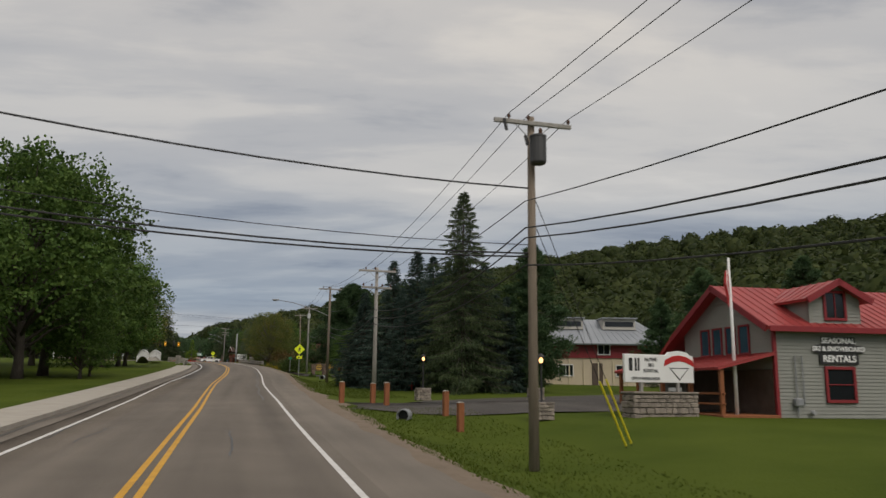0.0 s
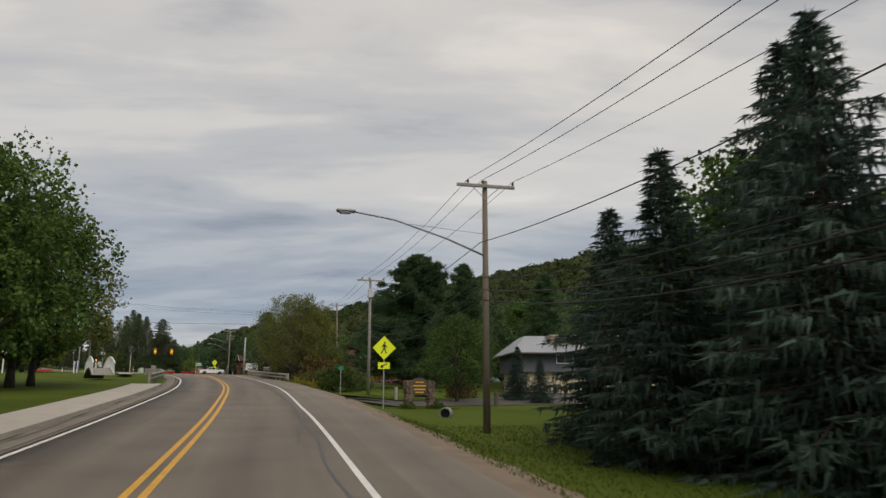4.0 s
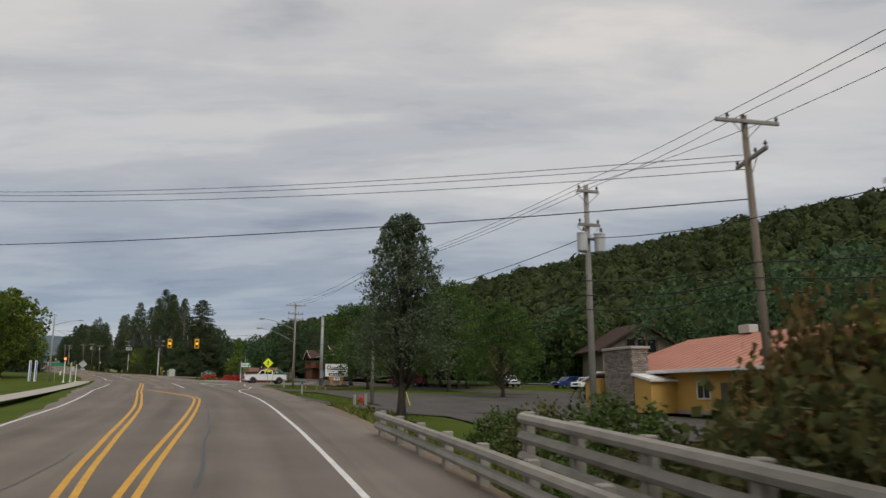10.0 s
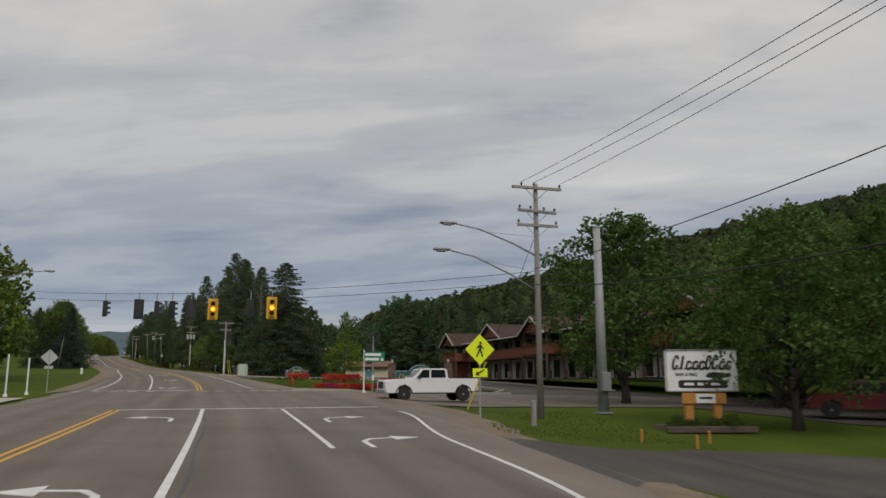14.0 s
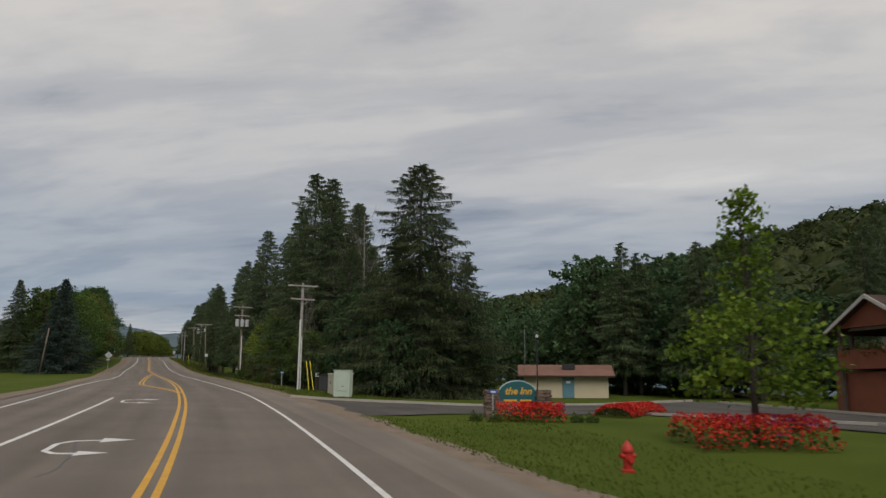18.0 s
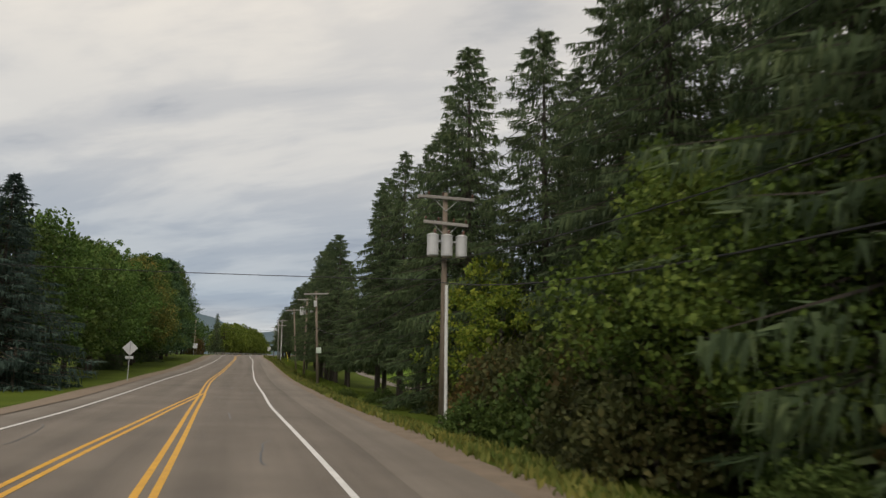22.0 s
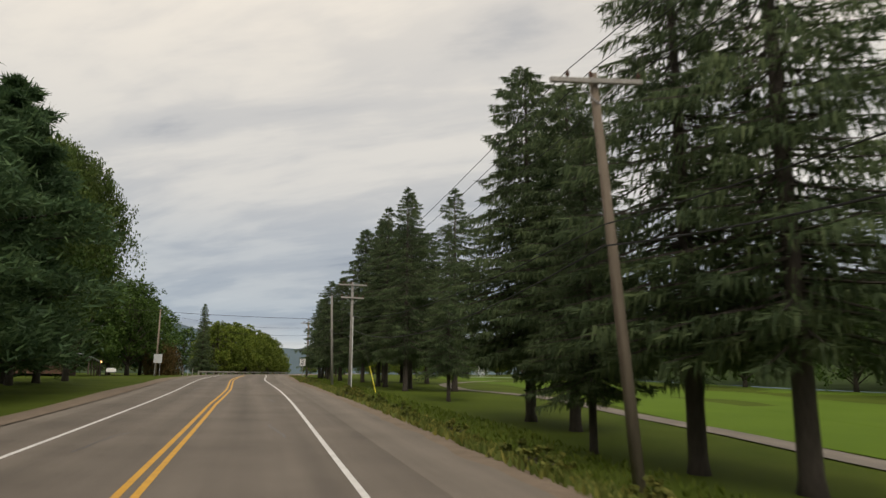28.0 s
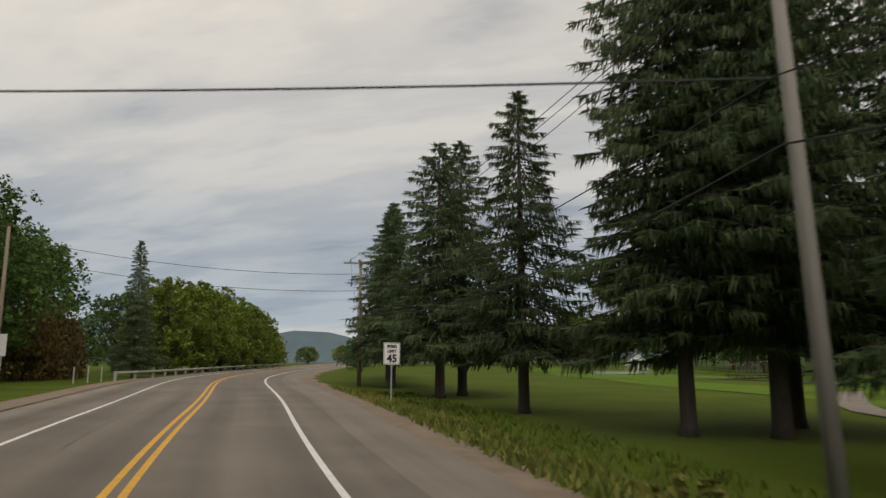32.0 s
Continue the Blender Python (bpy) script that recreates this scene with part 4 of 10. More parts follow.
# ---- trees ----
def card_mesh(name, centres, size, material, axis=None, flat=0.0, seed=1, bend=0.25):
    """Many small bent leaves: each a diamond of two halves folded along its middle, as one mesh."""
    rg = np.random.default_rng(seed)
    c = np.asarray(centres, float)
    n = len(c)
    sz = np.broadcast_to(np.asarray(size, float), (n,)) * rg.uniform(0.7, 1.3, n)
    a = rg.normal(size=(n, 3)) if axis is None else np.asarray(axis, float) + rg.normal(size=(n, 3)) * 0.25
    a /= np.linalg.norm(a, axis=1)[:, None]
    w = rg.normal(size=(n, 3))
    w[:, 2] *= 1 - flat
    w -= a * np.sum(a * w, 1)[:, None]
    w /= np.linalg.norm(w, axis=1)[:, None]
    up = np.cross(a, w)
    wid = sz * (0.62 if axis is None else 0.2)
    p0, p1 = c - a * (sz / 2)[:, None], c + a * (sz / 2)[:, None]
    q0 = c + w * wid[:, None] * 0.7 + up * (wid * bend)[:, None]
    q1 = c - w * wid[:, None] * 0.7 + up * (wid * bend)[:, None]
    v = np.stack([p0, q0, p1, q1], 1).reshape(-1, 3)
    k = np.arange(n) * 4
    f = np.concatenate([np.stack([k, k + 1, k + 2], 1), np.stack([k, k + 2, k + 3], 1)])
    me = bpy.data.meshes.new(name)
    me.vertices.add(len(v))
    me.vertices.foreach_set("co", v.astype(np.float32).ravel())
    me.loops.add(len(f) * 3)
    me.loops.foreach_set("vertex_index", f.astype(np.int32).ravel())
    me.polygons.add(len(f))
    me.polygons.foreach_set("loop_start", np.arange(0, len(f) * 3, 3, dtype=np.int32))
    me.materials.append(material)
    me.update()
    me.validate()
    return me


def broadleaf(name, h, spread, seed, material, bark="bark", crown_from=0.22, count=5200, leaf=0.34, taper=0.0, lobes=17, joined=False):
    """Trunk, forking limbs and a crown of leaf clumps round their ends, with gaps between. Built h tall."""
    rg = np.random.default_rng(seed)
    t = thing(name, Matrix.Identity(4), "", "tree")
    r0 = h * 0.019
    sway = rg.normal(size=2) * h * 0.012
    part("trunk", Build().tube([(0, 0, -0.3), (0, 0, h * 0.08), (sway[0], sway[1], h * 0.4), (sway[0] * 0.4, sway[1] * 0.6, h * 0.78)], [r0 * 1.5, r0, r0 * 0.72, r0 * 0.2], 9), M[bark], t, smooth=True)
    ends, limbwork = [], Build()
    for i in range(lobes):
        f = (i + 0.5) / lobes
        z0 = h * (crown_from * 0.7 + 0.5 * f * (1 - crown_from))
        ang = i * 2.4 + rg.uniform(-0.4, 0.4)
        zt = crown_from + (1 - crown_from) * (0.12 + 0.8 * f)
        prof = math.sin(math.pi * min(max((zt - crown_from) / (1 - crown_from), 0.05), 0.97) ** (0.75 + taper)) ** 0.6
        if taper:
            prof = (1 - (zt - crown_from) / (1 - crown_from)) ** 0.7 * 0.95 + 0.05
        reach = spread * prof * rg.uniform(0.55, 0.95)
        e = np.array([math.cos(ang) * reach, math.sin(ang) * reach, h * zt])
        ends.append((e, h * rg.uniform(0.085, 0.14) * ((0.22 + 0.7 * prof) if taper else (0.75 + 0.5 * prof))))
        mid = (e * 0.5 + np.array([sway[0], sway[1], z0]) * 0.5) + np.array([0, 0, h * 0.03])
        limb = limbwork if joined else Build()
        limb.tube([(sway[0] * 0.8, sway[1] * 0.8, z0), tuple(mid), tuple(e)], [r0 * 0.45, r0 * 0.26, r0 * 0.07], 6)
        if not joined:
            part("limb", limb, M[bark], t, smooth=True)
    if joined:
        tagged(part("limbwork", limbwork, M[bark], t, smooth=True), kind="stuff")
    ends.append((np.array([sway[0], sway[1], h * (0.95 if taper else 0.9)]), h * (0.025 if taper else 0.1)))
    per = count // len(ends)
    pts = []
    for e, r in ends:
        d = rg.normal(size=(per, 3))
        d /= np.linalg.norm(d, axis=1)[:, None]
        # small tufts inside each lobe
        tuft = rg.normal(size=(max(per // 16, 3), 3))
        tuft /= np.linalg.norm(tuft, axis=1)[:, None]
        tuft = tuft * (r * rg.uniform(0.55, 1.1, (len(tuft), 1))) * np.array([1.15, 1.15, 0.8])
        which = rg.integers(0, len(tuft), per)
        pts.append(e + tuft[which] + d * (r * 0.34 * rg.uniform(0.3, 1.0, (per, 1))))
    pts = np.concatenate(pts)
    ob = new("crown", card_mesh("crown", pts, leaf, M[material], None, 0.2, seed))
    ob.parent = t
    return t


def spray_mesh(name, roots, tips, widths, material):
    """Needle sprays: each a slim triangle from its twig to its tip, as one mesh."""
    a, b, w = np.asarray(roots, float), np.asarray(tips, float), np.asarray(widths, float)
    rg = np.random.default_rng(3)
    side = np.cross(b - a, rg.normal(size=a.shape))
    side *= (w / np.maximum(np.linalg.norm(side, axis=1), 1e-6) / 2)[:, None]
    v = np.stack([a - side, a + side, b], 1).reshape(-1, 3)
    n = len(a)
    me = bpy.data.meshes.new(name)
    me.vertices.add(n * 3)
    me.vertices.foreach_set("co", v.astype(np.float32).ravel())
    me.loops.add(n * 3)
    me.loops.foreach_set("vertex_index", np.arange(n * 3, dtype=np.int32))
    me.polygons.add(n)
    me.polygons.foreach_set("loop_start", np.arange(0, n * 3, 3, dtype=np.int32))
    me.materials.append(material)
    me.update()
    me.validate()
    return me


def spruce(name, h, spread, seed, material="spruce", bare=0.08, boughs_n=250, droop=0.5, gaps=0.0, spray=0.6, per=46, top=0.8, slim=1.0):
    """A tapered trunk with drooping boughs at all heights, each hung with many slim needle sprays. Built h tall."""
    rg = np.random.default_rng(seed)
    t = thing(name, Matrix.Identity(4), "", "tree")
    r0 = h * 0.0135
    part("trunk", Build().tube([(0, 0, -0.3), (0, 0, 0.4), (0, 0, h * 0.5), (0, 0, h * 0.985)], [r0 * 1.5, r0, r0 * 0.6, 0.02], 9), M["bark"], t, smooth=True)
    boughs, ra, rb, rw = Build(), [], [], []
    lump = rg.uniform(0, 6, 4)
    for i in range(boughs_n):
        f = ((i + rg.uniform(0, 1)) / boughs_n) ** 1.15
        ang = i * 2.39996 + rg.uniform(-0.5, 0.5)
        z = h * (bare + (1 - bare) * f)
        if rg.uniform() < gaps * (0.6 + 0.8 * math.sin(f * 19 + ang + lump[0]) ** 2):
            continue
        prof = min(1.0, 0.72 + f * 1.9) * (1 - f) ** top
        L = (spread * prof * (0.86 + 0.16 * math.sin(ang * 2 + lump[1] + f * 9)) + 0.22) * rg.uniform(0.62, 1.14)
        dx, dy = math.cos(ang), math.sin(ang)
        drop = droop * L * (0.55 if f < 0.8 else 0.0) * rg.uniform(0.5, 1.3) - 0.1 * L * (f > 0.6)
        us = np.array([0, 0.5, 1.0])
        crv = lambda u: np.stack([dx * L * u, dy * L * u, z - drop * u ** 1.25 + 0.25 * drop * u ** 5], -1)
        k3 = crv(us)
        boughs.tube([tuple(k3[0]), tuple(k3[1]), tuple(k3[2])], [0.04 * (1 - f) + 0.014, 0.026 * (1 - f) + 0.01, 0.005], 3, False)
        n = max(10, int(per * (0.35 + 0.65 * L / spread)))
        u = 0.12 + 0.88 * rg.uniform(0, 1, n) ** 0.75
        p = crv(u)
        sd_ = rg.uniform(-1, 1, n) * 0.30 * L * np.clip(1.08 - u, 0.06, 1) ** 0.8 * 1.2
        p = p + np.stack([-dy * sd_, dx * sd_, -np.abs(sd_) * (0.15 + 0.3 * droop)], 1)
        ln = spray * rg.uniform(0.55, 1.25, n) * (0.7 + 0.4 * (1 - f))
        down = rg.uniform(0, 1, n) < (0.25 + 0.45 * droop)
        out = np.stack([np.full(n, dx) - dy * np.sign(sd_) * 0.7, np.full(n, dy) + dx * np.sign(sd_) * 0.7, np.full(n, -0.25)], 1)
        hang = np.stack([np.full(n, dx * 0.25), np.full(n, dy * 0.25), np.full(n, -1.0)], 1)
        ax = np.where(down[:, None], hang, out) + rg.normal(size=(n, 3)) * 0.16
        ax /= np.linalg.norm(ax, axis=1)[:, None]
        ra.append(p - ax * 0.12 * ln[:, None])
        rb.append(p + ax * ln[:, None])
        rw.append(ln * rg.uniform(0.26, 0.42, n) * slim)
    k = 14
    zt = h * (1 - 0.03 * rg.uniform(0, 1, k))
    ra.append(np.stack([np.zeros(k), np.zeros(k), zt - 0.2], 1))
    rb.append(np.stack([rg.normal(size=k) * 0.12, rg.normal(size=k) * 0.12, zt + 0.22], 1))
    rw.append(np.full(k, 0.1))
    tagged(part("boughwork", boughs, M["bark"], t), kind="stuff")
    ob = new("crown", spray_mesh("crown", np.concatenate(ra), np.concatenate(rb), np.concatenate(rw), M[material]))
    ob.parent = t
    return t


def pine(name, h, spread, seed, n=64, tufts=9, dome=0.62, base=0.55):
    """A white pine: bare lower trunk, level boughs with tufts in layers."""
    rg = np.random.default_rng(seed)
    t = thing(name, Matrix.Identity(4), "", "tree")
    r0 = h * 0.016
    part("trunk", Build().tube([(0, 0, -0.3), (0, 0, 0.4), (0.1, 0, h * 0.5), (0, 0, h * 0.97)], [r0 * 1.4, r0, r0 * 0.6, 0.03], 9), M["bark"], t, smooth=True)
    boughs, cs, ts = Build(), [], []
    for i in range(n):
        f = (i + rg.uniform()) / n
        z = h * (0.07 * 0.55 / base + (1 - 0.04 - 0.07 * 0.55 / base) * f)
        L = spread * min(1.0, base + 1.3 * f) * (1 - f) ** dome * rg.uniform(0.6, 1.15) + 0.12
        ang = i * 2.4 + rg.uniform(-0.5, 0.5)
        e = np.array([math.cos(ang) * L, math.sin(ang) * L, z + L * 0.18])
        boughs.tube([(0, 0, z), tuple(e * np.array([0.5, 0.5, 1]) - np.array([0, 0, L * 0.1])), tuple(e)], [0.07 * (1 - f) + 0.02, 0.04, 0.012], 5, False)
        for _ in range(tufts):
            u = rg.uniform(0.3, 1.05)
            c = np.array([e[0] * u, e[1] * u, z + (e[2] - z) * u]) + rg.normal(size=3) * np.array([0.5, 0.5, 0.25]) * (1.1 - f)
            d = rg.normal(size=(54, 3)) * np.array([0.4, 0.4, 0.22]) * (1.15 - 0.8 * f)
            v = rg.normal(size=(54, 3)) + np.array([e[0] / L, e[1] / L, 0.5])
            cs.append(c + d)
            ts.append(c + d + v / np.linalg.norm(v, axis=1)[:, None] * 0.42)
    ob = new("crown", spray_mesh("crown", np.concatenate(cs), np.concatenate(ts), rg.uniform(0.07, 0.13, sum(len(q) for q in cs)), M["pine"]))
    tagged(part("boughwork", boughs, M["bark"], t), kind="stuff")
    ob.parent = t
    return t


def dead_tree(name, h, spread, seed):
    """A half-dead tree: a trunk that forks again and again into bare twigs."""
    rg = np.random.default_rng(seed)
    t = thing(name, Matrix.Identity(4), "", "tree")
    r0 = h * 0.012
    part("trunk", Build().tube([(0, 0, -0.3), (0, 0, 0.5), (0.1, 0, h * 0.5), (0.05, 0.1, h * 0.97)], [r0 * 1.4, r0, r0 * 0.6, 0.02], 8), M["pale_bark"], t, smooth=True)
    twigs = Build()

    def grow(p, v, length, r, depth):
        q = p + v * length * 0.5 + rg.normal(size=3) * length * 0.05
        e = p + v * length + np.array([0, 0, length * 0.12])
        twigs.tube([tuple(p), tuple(q), tuple(e)], [r, r * 0.7, r * 0.35], 4, False)
        if depth:
            for _ in range(4):
                u = rg.uniform(0.35, 1.0)
                w = v + rg.normal(size=3) * 0.55
                w /= np.linalg.norm(w)
                grow(p + (e - p) * u, w, length * rg.uniform(0.4, 0.6), r * 0.5, depth - 1)

    for i in range(22):
        f = (i + 0.5) / 22
        ang = i * 2.4
        v = np.array([math.cos(ang), math.sin(ang), 0.55 + 0.5 * f])
        v /= np.linalg.norm(v)
        grow(np.array([0.05, 0.05, h * (0.3 + 0.65 * f)]), v, spread * (1.05 - 0.7 * f), 0.05 * (1.2 - f), 2)
    tagged(part("boughwork", twigs, M["pale_bark"], t), kind="stuff")
    return t


def young_oak(name, h, seed):
    """A young tree: a dense low crown and above it a thin open leader."""
    rg = np.random.default_rng(seed)
    t = thing(name, Matrix.Identity(4), "", "tree")
    part("trunk", Build().tube([(0, 0, -0.3), (0, 0, h * 0.2), (0.05, 0, h * 0.6), (-0.1, 0.05, h * 0.99)], [0.13, 0.1, 0.06, 0.012], 8), M["bark"], t, smooth=True)
    pts, limbs = [], Build()
    for i in range(46):
        f = (i + rg.uniform()) / 46
        z = h * (0.15 + 0.83 * f)
        low = f < 0.45
        L = (2.5 * math.sin(math.pi * min(1.0, 0.25 + f * 1.5)) ** 0.6 if low else 1.25 * (1.05 - f) ** 0.7 + 0.15) * rg.uniform(0.7, 1.1)
        a = i * 2.4 + rg.uniform(-0.4, 0.4)
        e = np.array([math.cos(a) * L, math.sin(a) * L, z + L * (0.15 if low else 0.45)])
        limbs.tube([(0, 0, z), tuple(e * np.array([0.5, 0.5, 1]) - np.array([0, 0, 0.06])), tuple(e)], [0.03, 0.018, 0.006], 4, False)
        k = 120 if low else 34
        u = rg.uniform(0.25, 1.05, (k, 1)) ** 0.7
        pts.append(np.array([0, 0, z]) * (1 - u) + e * u + rg.normal(size=(k, 3)) * np.array([0.3, 0.3, 0.16]) * (1.0 if low else 0.55))
    tagged(part("limbwork", limbs, M["bark"], t), kind="stuff")
    ob = new("crown", card_mesh("crown", np.concatenate(pts), 0.17, M["lime_leaf"], None, 0.3, seed))
    ob.parent = t
    return t


def bush(name, w, h, seed, material, count=900, leaf=0.22, stems=True):
    rg = np.random.default_rng(seed)
    t = thing(name, Matrix.Identity(4), "", "bush")
    d = rg.normal(size=(count, 3))
    d /= np.linalg.norm(d, axis=1)[:, None]
    tuft = rg.normal(size=(max(count // 22, 8), 3))
    tuft /= np.linalg.norm(tuft, axis=1)[:, None]
    tuft[:, 2] = np.abs(tuft[:, 2])
    tuft = tuft * rg.uniform(0.5, 1.0, (len(tuft), 1)) * np.array([w / 2, w / 2, h * 0.85])
    pts = tuft[rg.integers(0, len(tuft), count)] + d * rg.uniform(0.05, 0.3, (count, 1)) * min(w, h) * 0.5
    pts[:, 2] = np.abs(pts[:, 2]) + 0.05
    if stems:
        b = Build()
        for q in tuft[:14]:
            b.tube([(q[0] * 0.15, q[1] * 0.15, -0.1), tuple(q * 0.6), tuple(q * 0.95)], [0.03, 0.018, 0.008], 5)
        tagged(part("stemwork", b, M["bark"], t), kind="stuff")
    ob = new("foliage", card_mesh("foliage", pts, leaf, M[material], None, 0.1, seed))
    ob.parent = t
    return t


PROTO = {}


def tree(kind, s, d, h, turn=None, wide=1.0, label="", sink=0.05):
    """Places a tree of a kind, h tall, at a place by the road."""
    src, hh, text, group = PROTO[kind]
    turn = (s * 37.7 + d * 11.3) % 360 if turn is None else turn
    k = h / hh
    m = P(s, d, G(s, d, sink), turn)
    first = not src.get("used")
    if first:
        src["used"] = 1
        ob = src
        ob.scale = (k * wide, k * wide, k)
        ob.matrix_basis = m @ Matrix.Diagonal((k * wide, k * wide, k, 1))
    else:
        keep = tuple(src.scale)
        src.scale = (k * wide, k * wide, k)
        ob = copy_thing(src, m)
        src.scale = keep
    tagged(ob, label or text, "bush" if src.get("category") == "bush" else "tree", group)
    return ob


def proto(kind, ob, h, text, group):
    PROTO[kind] = (ob, h, text, group)


proto("maple_a", broadleaf("maple_tree", 16, 5.6, 11, "maple", crown_from=0.1, count=16500, leaf=0.27, lobes=36), 16, "full green broadleaf tree with a dense rounded crown", "roadside trees")
proto("maple_b", broadleaf("maple_tree", 14, 5.0, 12, "maple", crown_from=0.1, count=13500, leaf=0.27, lobes=32), 14, "green broadleaf tree with an uneven crown", "roadside trees")
proto("autumn", broadleaf("turning_maple_tree", 12, 4.6, 13, "autumn", crown_from=0.17, count=21000, leaf=0.2, lobes=32), 12, "broadleaf tree with leaves turning yellow and orange", "roadside trees")
proto("shade", broadleaf("shade_tree", 10, 3.5, 14, "maple", crown_from=0.12, count=15000, leaf=0.17, lobes=34), 10, "green shade tree with a short trunk standing in mown grass", "shade trees on the lawn")
proto("aspen", broadleaf("aspen_tree", 11, 2.9, 15, "aspen", "bark", 0.17, 24000, 0.115, 0.25, 60), 11, "slender grey-green aspen with fluttering leaves", "roadside trees")
proto("young", young_oak("young_oak_tree", 8, 16), 8, "young bright green tree above a flower bed", "young trees")
proto("lime", broadleaf("yellow_green_tree", 8, 3.6, 17, "lime", crown_from=0.1, count=6000, leaf=0.2, lobes=24), 8, "low tree with yellow-green leaves by the road", "roadside trees")
proto("dark_a", broadleaf("dense_tree", 13, 4.8, 18, "shrub", crown_from=0.04, count=8000, leaf=0.3, lobes=26), 13, "dense dark green tree with branches to the ground", "wood edge trees")
proto("spruce_a", spruce("spruce_tree", 18, 4.4, 21, "spruce", 0.09, 270, 0.75, 0.03, 0.4, 125, 0.74, 0.62), 18, "tall dark Norway spruce with drooping boughs", "spruces")
proto("spruce_b", spruce("spruce_tree", 17, 4.0, 22, "spruce", 0.18, 240, 0.75, 0.13, 0.44, 110, 0.72, 0.62), 17, "tall dark Norway spruce with a thin pointed top", "spruces")
proto("spruce_low", spruce("spruce_tree", 16, 5.6, 24, "spruce", 0.02, 340, 0.7, 0.0, 0.34, 200, 0.8, 0.58), 16, "broad Norway spruce with boughs sweeping to the grass", "spruces")
proto("spruce_n", spruce("spruce_tree", 18, 4.6, 27, "spruce", 0.18, 270, 0.7, 0.16, 0.34, 190, 0.68, 0.55), 18, "old Norway spruce with weeping branchlets over a bare trunk", "spruces")
proto("spruce_c", spruce("spruce_tree", 18, 4.0, 29, "spruce", 0.18, 330, 0.7, 0.05, 0.36, 200, 0.42, 0.6), 18, "massive Norway spruce with a broad dense crown over a bare trunk", "spruces")
proto("spruce_p", spruce("spruce_tree", 18, 4.3, 28, "spruce", 0.19, 240, 0.75, 0.08, 0.42, 115, 0.72, 0.62), 18, "tall Norway spruce with a bare lower trunk", "spruces")
proto("tall", broadleaf("tall_maple_tree", 21, 6.2, 44, "shrub", crown_from=0.3, count=36000, leaf=0.3, lobes=44), 21, "tall broadleaf tree with a high crown over the verge", "roadside trees")
proto("far", broadleaf("distant_tree", 13, 5.0, 41, "maple", crown_from=0.06, count=7000, leaf=0.36, lobes=32, joined=True), 13, "full green broadleaf tree in a far group", "distant trees")
proto("dark_far", broadleaf("dense_tree", 13, 4.6, 42, "pine", crown_from=0.02, count=4200, leaf=0.4, lobes=32, joined=True), 13, "dense dark tree deep in the wood", "wood trees")
proto("lime_far", broadleaf("yellow_green_tree", 10, 4.6, 43, "lime_dark", crown_from=0.04, count=11000, leaf=0.27, lobes=36, joined=True), 10, "full yellow-green tree beyond the bend", "distant trees")
proto("blue_a", spruce("blue_spruce_tree", 9, 3.9, 25, "blue_spruce", 0.02, 280, 0.25, 0, 0.36, 84, 0.98, 0.66), 9, "dense blue-green spruce with boughs to the ground", "blue spruces")
proto("blue_b", spruce("blue_spruce_tree", 13, 6.0, 26, "blue_spruce", 0.02, 330, 0.35, 0, 0.44, 92, 0.98, 0.66), 13, "tall blue-green spruce with dense boughs", "blue spruces")
proto("spruce_w", spruce("spruce_tree", 20, 5.4, 51, "spruce", 0.06, 330, 0.72, 0.04, 0.42, 150, 0.6, 0.62), 20, "tall broad Norway spruce at the wood's edge", "spruces")
proto("spruce_big", spruce("spruce_tree", 19, 7.4, 52, "shaded_spruce", 0.015, 400, 0.8, 0.05, 0.4, 230, 0.62, 0.55), 19, "great Norway spruce with wide sweeping boughs to the ground", "spruces")
proto("mid", broadleaf("maple_tree", 9, 3.6, 53, "mid_green", crown_from=0.1, count=15000, leaf=0.17, lobes=34), 9, "light green maple leaning out of the wood", "roadside trees")
proto("airy", broadleaf("turning_ash_tree", 12, 4.6, 54, "autumn", "pale_bark", crown_from=0.18, count=25000, leaf=0.14, lobes=56), 12, "open airy tree with olive leaves turning orange", "roadside trees")
proto("big_pine", pine("white_pine_tree", 15, 7.4, 55, 160, 11, 0.52, 0.9), 15, "broad dense white pine sweeping to the lawn", "pines")
proto("pine", pine("white_pine_tree", 14, 4.0, 27), 14, "tall white pine with layered soft boughs", "pines")
proto("bare", dead_tree("bare_tree", 14, 3.4, 19), 14, "half-dead grey tree with bare branches", "roadside trees")
proto("bush", bush("bush", 3.0, 1.9, 31, "shrub", 4200, 0.11), 1.9, "rounded green bush by the road", "bushes")
proto("olive", bush("scrub_bush", 3.2, 2.2, 32, "olive", 4200, 0.12), 2.2, "olive and russet scrub bush beside the road", "bushes")
proto("russet", bush("russet_bush", 3.0, 2.4, 33, "russet", 4000, 0.12), 2.4, "bush with russet autumn leaves", "bushes")
proto("low", bush("low_shrub", 1.4, 0.6, 34, "weed", 380, 0.13), 0.6, "low clump of yellowing verge weeds", "weeds")
proto("goldenrod", bush("goldenrod_clump", 1.2, 0.9, 36, "goldenrod", 700, 0.07), 0.9, "clump of goldenrod in yellow bloom by the rail", "weeds")
proto("yew", bush("clipped_bush", 2.2, 1.0, 35, "shrub", 1400, 0.11), 1.0, "clipped dark green bush on the lawn", "bushes")

